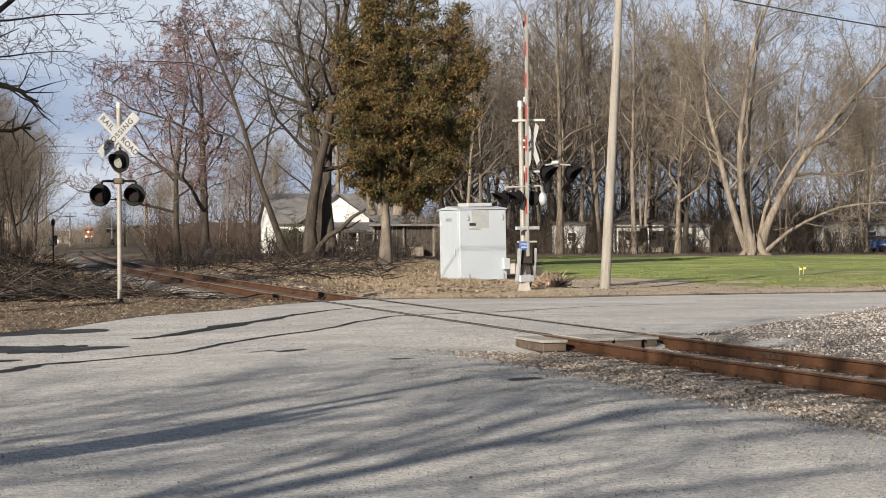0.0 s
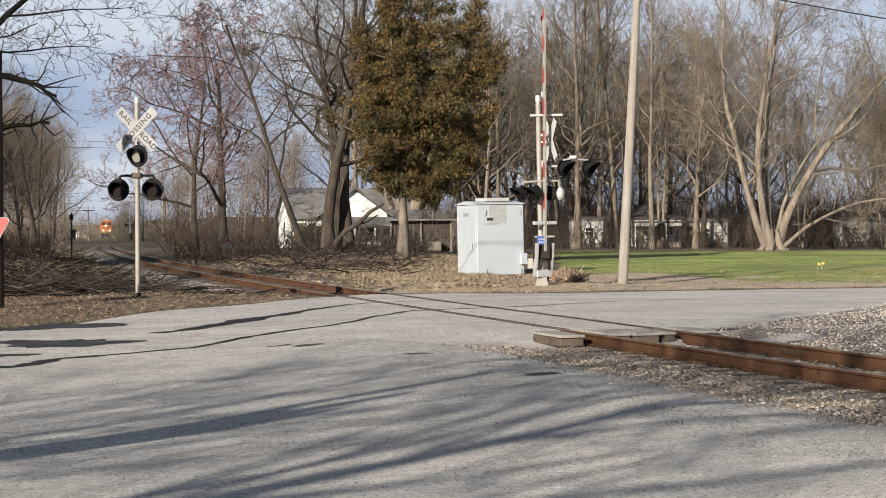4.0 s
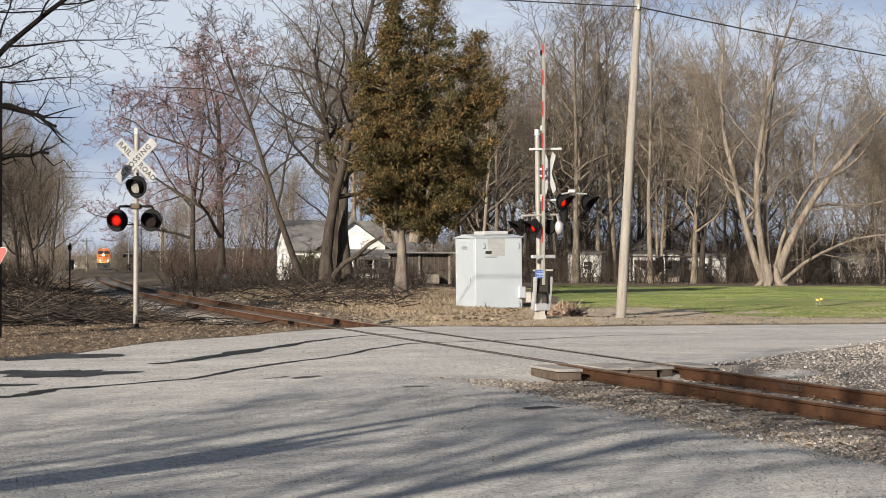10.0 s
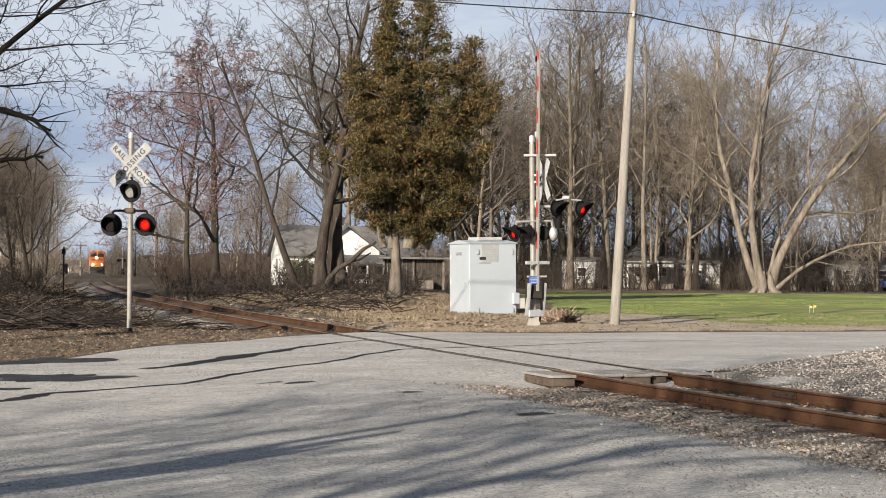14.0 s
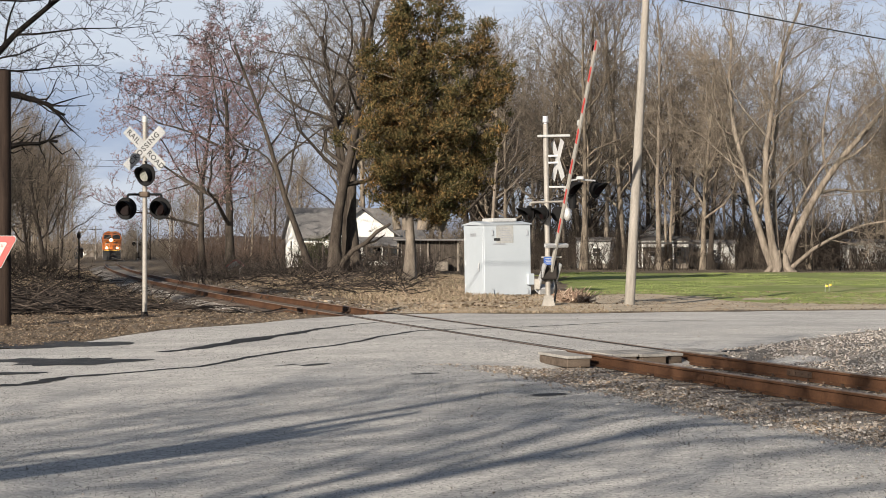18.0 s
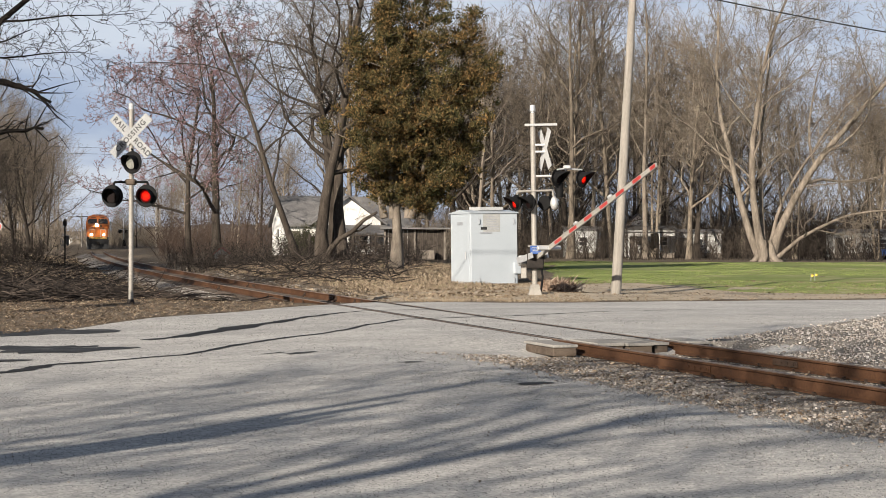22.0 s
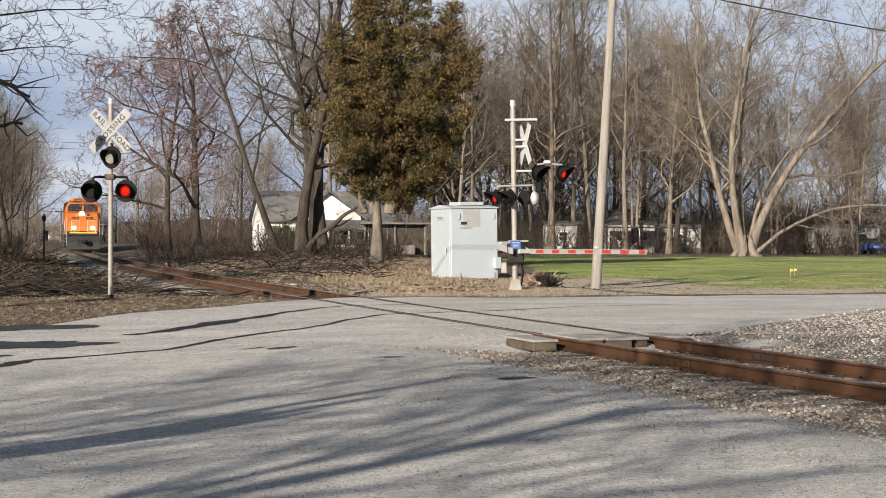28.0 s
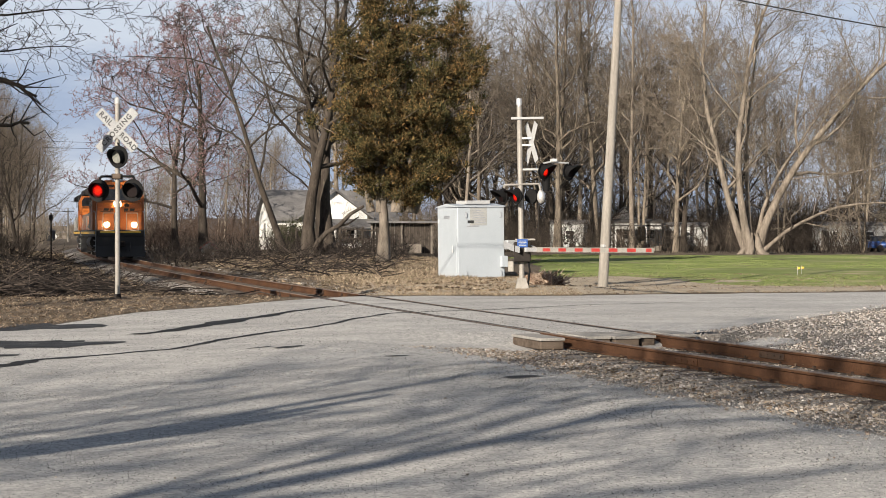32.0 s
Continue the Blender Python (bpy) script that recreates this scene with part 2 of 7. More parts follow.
M_CHIP = island_tones("road_chippings", [(0.0, (0.050, 0.050, 0.051)), (0.45, (0.12, 0.119, 0.117)), (0.7, (0.20, 0.198, 0.193)), (1.0, (0.34, 0.333, 0.32))])
M_ARMW = surface("weathered_white_sheeting", (0.205, 0.200, 0.180), (0.275, 0.262, 0.232), 3, 40, 0.6, 0, 0.05, 0.002, (0.34, 0.30, 0.24), 0.62)
M_INK = surface("sign_ink", (0.012, 0.012, 0.012), (0.03, 0.03, 0.03), 6, 50, 0.6)
M_GREYINK = surface("grey_stencil", (0.22, 0.23, 0.25), (0.32, 0.33, 0.35), 9, 60, 0.6)
M_LENS_OFF = surface("dark_red_lens", (0.0025, 0.0008, 0.0008), (0.006, 0.0014, 0.0014), 8, 60, 0.72)
M_LENS_ON = lit_lens()
M_LENS_PLAIN = surface("clear_lens", (0.11, 0.112, 0.098), (0.20, 0.20, 0.175), 5, 30, 0.12, 0.0)
M_POLE = surface("weathered_grey_pole", (0.185, 0.170, 0.148), (0.275, 0.252, 0.222), 2.0, 24, 0.88, 0, 0.5, 0.01, (0.20, 0.165, 0.125), 0.60, stretch=(5, 5, 0.4))
M_POLE_DARK = surface("dark_creosote_pole", (0.014, 0.009, 0.007), (0.030, 0.020, 0.015), 2.0, 24, 0.85, 0, 0.5, 0.01, stretch=(5, 5, 0.4))
M_BARK = surface("grey_bark", (0.078, 0.064, 0.050), (0.235, 0.197, 0.153), 1.4, 12, 0.95, 0, 0.7, 0.03, (0.125, 0.107, 0.084), 0.58, stretch=(3, 3, 0.8), vary=0.3)
M_BARK_DARK = surface("dark_bark", (0.030, 0.024, 0.020), (0.070, 0.058, 0.047), 1.4, 12, 0.95, 0, 0.7, 0.03, (0.105, 0.088, 0.070), 0.58, stretch=(3, 3, 0.8), vary=0.2)
M_BARK_PALE = surface("pale_bark", (0.105, 0.088, 0.070), (0.225, 0.19, 0.155), 1.2, 10, 0.95, 0, 0.7, 0.03, (0.16, 0.13, 0.10), 0.58, stretch=(3, 3, 0.8))
# bark painted near black, so the overhanging limbs read as shaded silhouettes
M_BARK_SILHOUETTE = surface("silhouette_black_bark", (0.004, 0.0035, 0.003), (0.010, 0.008, 0.007), 1.4, 12, 0.95, 0, 0.6, 0.03, stretch=(3, 3, 0.8))
M_TWIG = surface("grey_brown_twigs", (0.070, 0.057, 0.045), (0.195, 0.163, 0.128), 0.9, 6, 0.95, 0, 0, vary=0.3)
M_TWIG_DARK = surface("dark_twigs", (0.018, 0.0145, 0.012), (0.054, 0.043, 0.034), 0.5, 6, 0.95, 0, 0, vary=0.25)
M_TWIG_PINK = surface("budding_twigs", (0.080, 0.060, 0.050), (0.145, 0.110, 0.094), 0.5, 6, 0.95, 0, 0, vary=0.15)
M_BUD = island_tones("red_buds", [(0.0, (0.15, 0.080, 0.085)), (0.5, (0.23, 0.130, 0.135)), (1.0, (0.30, 0.20, 0.20))])
M_CEDAR = island_tones("cedar_foliage", [(0.0, (0.022, 0.023, 0.011)), (0.35, (0.052, 0.045, 0.019)), (0.65, (0.102, 0.075, 0.033)), (1.0, (0.185, 0.120, 0.052))], patch=0.8)
M_STRAW = island_tones("dry_grass", [(0.0, (0.116, 0.086, 0.059)), (0.5, (0.211, 0.164, 0.114)), (0.9, (0.327, 0.269, 0.201)), (1.0, (0.116, 0.111, 0.053))])
M_GREEN = island_tones("spring_grass", [(0.0, (0.102, 0.136, 0.038)), (0.5, (0.142, 0.182, 0.055)), (0.85, (0.176, 0.208, 0.073)), (1.0, (0.25, 0.23, 0.125))])
M_LEAF = island_tones("dead_leaves", [(0.0, (0.060, 0.043, 0.030)), (0.4, (0.130, 0.095, 0.066)), (0.75, (0.235, 0.178, 0.125)), (1.0, (0.34, 0.28, 0.205))])
M_STICK = island_tones("dead_sticks", [(0.0, (0.010, 0.008, 0.007)), (0.55, (0.026, 0.021, 0.018)), (1.0, (0.085, 0.068, 0.056))])
M_SIDING = surface("white_clapboard", (0.624, 0.617, 0.592), (0.780, 0.773, 0.747), 0.8, 12, 0.7, 0, 0.2, 0.01, (0.650, 0.598, 0.520), 0.62)
M_PANEL = surface("faded_white_panel", (0.33, 0.33, 0.32), (0.43, 0.43, 0.415), 0.8, 12, 0.7, 0, 0.2, 0.01, (0.30, 0.28, 0.24), 0.56)
M_ROOF = surface("grey_shingle_roof", (0.095, 0.092, 0.092), (0.165, 0.158, 0.155), 1.0, 14, 0.9, 0, 0.5, 0.02, (0.225, 0.21, 0.20), 0.60)
M_ROOF_DARK = surface("dark_sheet_roof", (0.03, 0.03, 0.032), (0.06, 0.058, 0.055), 1.0, 10, 0.8)
M_WOOD_GREY = surface("weathered_boards", (0.11, 0.095, 0.08), (0.19, 0.165, 0.14), 1.4, 14, 0.9, 0, 0.4, 0.01, stretch=(4, 4, 1))
M_GLASS_DARK = surface("dark_window_glass", (0.015, 0.017, 0.02), (0.03, 0.033, 0.037), 2, 8, 0.08)
M_ORANGE = surface("orange_enamel", (0.350, 0.096, 0.015), (0.415, 0.118, 0.019), 0.8, 20, 0.42, 0, 0.05, 0.002, (0.22, 0.070, 0.022), 0.58)
M_YELLOW = surface("yellow_enamel", (0.70, 0.40, 0.04), (0.76, 0.46, 0.06), 1.0, 20, 0.42, 0, 0.05)
M_LBLACK = surface("sooty_black_enamel", (0.006, 0.006, 0.0065), (0.014, 0.013, 0.012), 1.2, 20, 0.6, 0, 0.1, 0.003, (0.030, 0.026, 0.022), 0.6)
M_IRON = surface("dusty_cast_iron", (0.016, 0.014, 0.013), (0.04, 0.034, 0.03), 2, 20, 0.75, 0.2, 0.2, 0.005)
M_HEADLIGHT = glow("headlight", (1.0, 0.76, 0.46), 12.0)
M_WIRE = surface("black_cable", (0.012, 0.012, 0.012), (0.02, 0.02, 0.02), 2, 20, 0.6)
M_ROOT = island_tones("torn_roots", [(0.0, (0.09, 0.058, 0.042)), (0.5, (0.25, 0.17, 0.12)), (1.0, (0.45, 0.36, 0.28))])
M_TIMBER = surface("dark_fence_timber", (0.030, 0.025, 0.021), (0.070, 0.058, 0.048), 2, 18, 0.9, 0, 0.4, 0.01, stretch=(3, 3, 1))
M_HOOD = surface("faded_yellow_enamel", (0.38, 0.19, 0.030), (0.46, 0.25, 0.045), 0.9, 18, 0.5, 0, 0.05, 0.002, (0.22, 0.12, 0.04), 0.58)
M_TRACKSTONE = island_tones("pale_ballast", [(0.0, (0.070, 0.060, 0.052)), (0.4, (0.19, 0.172, 0.155)), (0.75, (0.30, 0.28, 0.26)), (1.0, (0.46, 0.44, 0.42))])
M_VINE = surface("dark_shrub_leaves", (0.018, 0.020, 0.010), (0.050, 0.050, 0.024), 3, 12, 0.9, 0, 0)
M_BRUSH = surface("russet_brush", (0.040, 0.028, 0.022), (0.105, 0.076, 0.060), 0.6, 6, 0.95, 0, 0, vary=0.2)
M_DIRT = surface("bare_dirt", (0.250, 0.210, 0.158), (0.375, 0.325, 0.250), 0.9, 16, 0.95, 0, 0.6, 0.02, (0.162, 0.130, 0.096), 0.60, world_space=True)
M_RUBBER = surface("dirt_filled_gap", (0.020, 0.018, 0.017), (0.05, 0.043, 0.038), 4, 40, 0.9, 0, 0.3, world_space=True)
M_HAZE = surface("far_wooded_hill", (0.05, 0.048, 0.05), (0.075, 0.07, 0.07), 0.05, 0.6, 1.0, 0, 0)


# ---- mesh helpers ----
def part(name, bm, material, parent=None, label="", smooth=False):
    """Links a bmesh as one mesh object under a thing or a part."""
    me = bpy.data.meshes.new(name)
    bm.to_mesh(me)
    bm.free()
    for mm in (material if isinstance(material, (list, tuple)) else [material]):
        me.materials.append(mm)
    if smooth:
        me.polygons.foreach_set("use_smooth", [True] * len(me.polygons))
    ob = new(name, me)
    if parent:
        ob.parent = parent
    if label:
        ob["label"] = label
    return ob


def from_arrays(name, verts, faces, material, parent=None, smooth=False):
    me = bpy.data.meshes.new(name)
    me.from_pydata(verts, [], faces)
    me.materials.append(material)
    if smooth:
        me.polygons.foreach_set("use_smooth", [True] * len(me.polygons))
    me.update()
    ob = new(name, me)
    if parent:
        ob.parent = parent
    return ob


def thing(name, label, category, m=None, group="", kind=""):
    ob = new(name)
    if m is not None:
        ob.matrix_basis = m
    return tagged(ob, label, category, group, kind)


def box(bm, sx, sy, sz, x=0, y=0, z=0, m=None, bevel=0.0):
    """A box centred at x, y, z."""
    r = bmesh.ops.create_cube(bm, size=1.0, matrix=Matrix.Translation((x, y, z)) @ Matrix.Diagonal((sx, sy, sz, 1)))
    if bevel:
        edges = list({e for v in r["verts"] for e in v.link_edges})
        r2 = bmesh.ops.bevel(bm, geom=edges, offset=bevel, segments=1, affect="EDGES")
        vs = list({v for f in r2["faces"] for v in f.verts} | {v for v in r["verts"] if v.is_valid})
    else:
        vs = r["verts"]
    if m is not None:
        bmesh.ops.transform(bm, matrix=m, verts=vs)
    return bm


def rod(bm, a, b, r0, r1=None, seg=8, caps=True):
    """A round bar from a to b."""
    a, b = Vector(a), Vector(b)
    q = (b - a).to_track_quat("Z", "Y").to_matrix().to_4x4()
    bmesh.ops.create_cone(bm, cap_ends=caps, segments=seg, radius1=r0, radius2=r0 if r1 is None else r1, depth=(b - a).length,
                          matrix=Matrix.Translation((a + b) / 2) @ q)
    return bm


def pipe(bm, pts, r, seg=6):
    for a, b in zip(pts, pts[1:]):
        rod(bm, a, b, r, seg=seg)
    return bm


def slab(bm, outline, y0, y1, axis="y"):
    """A flat outline of (u, v) swept from y0 to y1 across the given axis."""
    def at(u, v, w):
        return (u, w, v) if axis == "y" else ((w, u, v) if axis == "x" else (u, v, w))
    a = [bm.verts.new(at(u, v, y0)) for u, v in outline]
    b = [bm.verts.new(at(u, v, y1)) for u, v in outline]
    n = len(outline)
    bm.faces.new(a)
    bm.faces.new(b[::-1])
    for i in range(n):
        bm.faces.new((a[i], b[i], b[(i + 1) % n], a[(i + 1) % n]))
    bmesh.ops.recalc_face_normals(bm, faces=bm.faces)
    return bm


def B():
    return bmesh.new()


def step(a, b, x):
    u = min(1.0, max(0.0, (x - a) / (b - a)))
    return u * u * (3 - 2 * u)


# ---- the line of the track ----
SLOPE_Y = (-80, 15, 30, 45, 65, 95, 140, 200, 700)
SLOPE = (0.38, 0.362, 0.335, 0.312, 0.2913, 0.2657, 0.2409, 0.2177, 0.2078)
_ys = np.arange(-80.0, 700.0, 0.5)
_sl = np.interp(_ys, SLOPE_Y, SLOPE)
_xs = -np.concatenate([[0], np.cumsum((_sl[1:] + _sl[:-1]) * 0.25)])
_xs += -4.50 - np.interp(46.5, _ys, _xs)
RAIL_Z = 0.20


_xl, _rl = _xs.tolist(), np.interp(_ys, SLOPE_Y, SLOPE).tolist()


def _along(values, y):
    f = min(max((y + 80.0) * 2.0, 0.0), len(values) - 1.001)
    i = int(f)
    return values[i] + (values[i + 1] - values[i]) * (f - i)


def track_x(y):
    return _along(_xl, y)


def track_dir(y):
    """Unit vector along the track, going away from the camera."""
    return Vector((-_along(_rl, y), 1.0, 0)).normalized()


def off_track(x, y):
    """Metres beyond (+) or before (-) the centre line."""
    s = _along(_rl, y)
    return (x - _along(_xl, y)) / math.sqrt(1 + s * s)


# ---- ground ----
ROAD_FAR = ((-60, 17), (-14, 26.5), (-7.8, 28.9), (-6.4, 31.8), (-4.7, 35.4), (-3.9, 37.7), (-2.0, 40.6), (0.2, 40.8), (3.1, 41.2), (6.1, 42.4), (12, 44.3), (30, 50.0), (120, 78))


def road_far(x):
    if x <= ROAD_FAR[0][0]:
        return ROAD_FAR[0][1]
    for (x0, y0), (x1, y1) in zip(ROAD_FAR, ROAD_FAR[1:]):
        if x <= x1:
            return y0 + (y1 - y0) * (x - x0) / (x1 - x0)
    return ROAD_FAR[-1][1]


def ground_z(x, y):
    d = off_track(x, y)
    z = 0.176 * step(-9.0, -1.2, d)
    before, beyond = step(25.5, 24.8, y), step(41.6, 43.0, y)      # off the stretch where the road crosses
    z -= before * 0.172 * step(4.5, 1.7, abs(d))                 # bare ballast beside the open rails
    z -= beyond * ((0.42 * step(6.5, 2.0, -d) + 0.16 * math.exp(-((d + 4.2) / 1.8) ** 2)) if d < 0 else 0.20 * step(3.6, 1.8, d))
    z += 0.12 * step(-4.0, -7.0, x) * step(28, 34, y) * step(-2.0, -4.5, d)
    bank = step(2.5, 16.0, d) * step(1.0, -7.0, x) * step(40, 52, y)
    z += 0.62 * bank
    z += 0.06 * step(42, 60, y) * step(0, 6, x)
    far = step(60, 400, y)
    n = noise.noise(Vector((x * 0.25, y * 0.25, 0))) * 0.05 + noise.noise(Vector((x * 0.9, y * 0.9, 3))) * 0.02
    off_road = step(0.0, 1.5, y - road_far(x))
    z += n * (0.25 + 1.2 * off_road) * (1 - 0.8 * step(3, 0.5, abs(d)))
    z -= 0.05 * off_road * step(1.6, 1.0, abs(d))
    z -= 0.6 * far * step(12, 40, abs(d))
    return z


def sheet(name, xs, ys, z_of, material):
    verts = [(x, y, z_of(x, y)) for y in ys for x in xs]
    n = len(xs)
    faces = [(j * n + i, j * n + i + 1, (j + 1) * n + i + 1, (j + 1) * n + i) for j in range(len(ys) - 1) for i in range(n - 1)]
    return from_arrays(name, verts, faces, material, smooth=True)


gx = [-4000, -1500, -600, -300, -180, -120, -80, -55] + [-40 + i * 0.8 for i in range(101)] + [45, 55, 70, 90, 120, 180, 300, 600, 1500, 4000]
gy = [-600, -200, -80, -40, -20] + [-10 + i * 2 for i in range(16)] + [21 + i * 0.6 for i in range(70)] + [64 + i * 3 for i in range(45)] + [210, 240, 280, 340, 420, 520, 650, 900, 1600, 4000]


def under_road(x, y):
    z = ground_z(x, y)
    inside = y < road_far(x) - 0.5
    return z - (0.12 if inside else 0.0)


ground = tagged(sheet("ground", gx, gy, under_road, M_LITTER), "brown leaf-strewn soil and dead grass ground", "ground", kind="structure")

# asphalt: columns from behind the camera to the ragged far edge
rx = [-60, -45, -32, -24, -18] + [-14 + i * 0.5 for i in range(65)] + [20, 24, 30, 40, 60, 90, 120]
rows_n = 90
rv, rf = [], []
for i, x in enumerate(rx):
    yf = road_far(x) + 0.35 * noise.noise(Vector((x * 0.8, 1.7, 0))) + 0.15 * noise.noise(Vector((x * 3.1, 5.7, 0)))
    for j in range(rows_n):
        u = j / (rows_n - 1)
        y = -14 + (yf + 14) * (u ** 0.8)
        edge = step(0.25, 0.0, yf - y)
        under = step(24.5, 23.9, y) * step(2.9, 2.3, abs(off_track(x, y)))
        rv.append((x, y, ground_z(x, y) + 0.012 - 0.05 * edge - 0.06 * under))
for i in range(len(rx) - 1):
    for j in range(rows_n - 1):
        a = i * rows_n + j
        rf.append((a, a + rows_n, a + rows_n + 1, a + 1))
road = tagged(from_arrays("road", rv, rf, M_ASPHALT, smooth=True), "worn light grey asphalt road over a railway crossing", "road", kind="structure")


def ribbon(name, pts, widths, material, parent, lift=0.006, wob=0.04, seed=0):
    """A thin band draped on the road along a line of (x, y)."""
    rnd = random.Random(seed)
    fine = []
    for (x0, y0), (x1, y1) in zip(pts, pts[1:]):
        n = max(2, int(math.hypot(x1 - x0, y1 - y0) / 0.18))
        fine += [(x0 + (x1 - x0) * k / n, y0 + (y1 - y0) * k / n) for k in range(n)]
    fine.append(pts[-1])
    m = len(fine)
    verts, faces = [], []
    for i, (x, y) in enumerate(fine):
        a, b = fine[max(0, i - 1)], fine[min(m - 1, i + 1)]
        t = Vector((b[0] - a[0], b[1] - a[1], 0)).normalized()
        nrm = Vector((-t.y, t.x, 0))
        s = noise.noise(Vector((x * 1.3 + seed, y * 1.3, seed))) * wob
        w = float(np.interp(i / (m - 1), np.linspace(0, 1, len(widths)), widths)) * (0.65 + 0.7 * rnd.random()) / 2
        for k in (-1, 1):
            p = Vector((x, y, 0)) + nrm * (s + k * w)
            verts.append((p.x, p.y, ground_z(p.x, p.y) + 0.012 + lift))
    for i in range(m - 1):
        faces.append((2 * i, 2 * i + 2, 2 * i + 3, 2 * i + 1))
    return from_arrays(name, verts, faces, material, parent)


ribbon("crack_seal", [(-7.5, 19.3), (-5.64, 20.83), (-5.37, 22.08), (-3.86, 23.54), (-3.36, 25.29), (-2.14, 27.59), (-0.92, 31.61), (1.33, 33.46), (2.99, 35.36), (5.78, 36.79)], (0.45, 0.16, 0.12, 0.09, 0.07, 0.05), M_TAR, road, 0.006, 0.12, 1)
ribbon("crack_seal", [(-5.02, 26.9), (-4.5, 27.75), (-3.72, 30.14), (-2.6, 33.58), (-2.0, 35.3), (-0.43, 36.25)], (0.25, 0.55, 0.22, 0.07, 0.05), M_TAR, road, 0.006, 0.12, 2)
ribbon("dark_patch", [(-8.2, 24.9), (-6.7, 25.3), (-5.6, 24.75), (-4.85, 25.2)], (0.7, 0.9, 1.5, 0.15), M_PATCH, road, 0.008, 0.2, 3)
ribbon("dark_patch", [(-10.5, 29.4), (-7.8, 29.4), (-6.0, 29.3)], (2.0, 1.9, 0.5), M_PATCH, road, 0.008, 0.2, 4)
ribbon("dark_patch", [(-7.0, 22.3), (-5.9, 22.9)], (0.5, 0.2), M_PATCH, road, 0.008, 0.1, 5)
ribbon("pothole", [(-2.35, 23.1), (-1.95, 23.4)], (0.1, 0.22, 0.1), M_PATCH, road, 0.008, 0.1, 6)
ribbon("pothole", [(-2.75, 23.2), (-2.45, 23.5)], (0.05, 0.1), M_PATCH, road, 0.008, 0.1, 7)
ribbon("pothole", [(-0.72, 21.2), (-0.35, 21.4)], (0.05, 0.12, 0.05), M_PATCH, road, 0.008, 0.1, 8)
ribbon("pothole", [(0.75, 18.2), (1.15, 18.7)], (0.1, 0.3, 0.15), M_PATCH, road, 0.008, 0.1, 9)

# ---- railway ----
track = thing("railway_track", "single curved railway track of rusty rails on ballast", "railway track", kind="structure")
PROFILE = ((-0.075, 0.0), (0.075, 0.0), (0.075, 0.012), (0.012, 0.032), (0.012, 0.130), (0.036, 0.142), (0.036, 0.168), (0.026, 0.178),
           (-0.026, 0.178), (-0.036, 0.168), (-0.036, 0.142), (-0.012, 0.130), (-0.012, 0.032), (-0.075, 0.012))
RAIL_H = 0.178


def rail_pt(y, side, lift=0.0):
    d = track_dir(y)
    nrm = Vector((d.y, -d.x, 0))                                # points beyond the track
    return Vector((track_x(y), y, RAIL_Z - RAIL_H + lift)) + nrm * (0.753 * side), nrm


def rail_piece(y0, y1, side, stepy):
    n = max(1, int(math.ceil((y1 - y0) / stepy)))
    verts, faces, k = [], [], len(PROFILE)
    for i in range(n + 1):
        y = y0 + (y1 - y0) * i / n
        p, nrm = rail_pt(y, side)
        for u, v in PROFILE:
            q = p + nrm * u
            verts.append((q.x, q.y, q.z + v))
    for i in range(n):
        for j in range(k):
            faces.append((i * k + j, (i + 1) * k + j, (i + 1) * k + (j + 1) % k, i * k + (j + 1) % k))
    faces += [tuple(range(k)), tuple(range(n * k, n * k + k))[::-1]]
    ob = from_arrays("rail", verts, faces, M_RAIL, track)
    ob.data.materials.append(M_RAILTOP)
    for p in ob.data.polygons:
        if p.center.z > RAIL_Z - 0.006 and p.normal.z > 0.5:
            p.material_index = 1
    return ob


for side, joints in ((-1, (-30, -14, -2, 9.4, 21.15, 33.0, 44.8, 56, 68, 80, 92)), (1, (-30, -10, 3, 14.6, 21.55, 33.4, 45.2, 57, 69, 81, 93))):
    for a, b in zip(joints, joints[1:]):
        rail_piece(a + 0.004, b - 0.004, side, 1.5)
    for a, b in ((joints[-1], 120), (120, 180), (180, 300), (300, 690)):
        rail_piece(a, b, side, 6.0)
    for y in joints[2:8]:                                       # bolted joint bars
        for face in (-1, 1):
            p, nrm = rail_pt(y, side)
            d = track_dir(y)
            bm = B()
            box(bm, 0.018, 0.62, 0.085, 0, 0, 0.083, bevel=0.004)
            for k in range(4):
                rod(bm, (-0.02, -0.24 + 0.16 * k, 0.083), (0.02, -0.24 + 0.16 * k, 0.083), 0.016, seg=6)
            ob = part("joint_bar", bm, M_CLIP if side > 0 else M_RAIL, track)
            ob.matrix_basis = Matrix.Translation(p + nrm * 0.024 * face) @ pose(0, 0, 0, 0, 0, math.degrees(math.atan2(-d.x, d.y)))

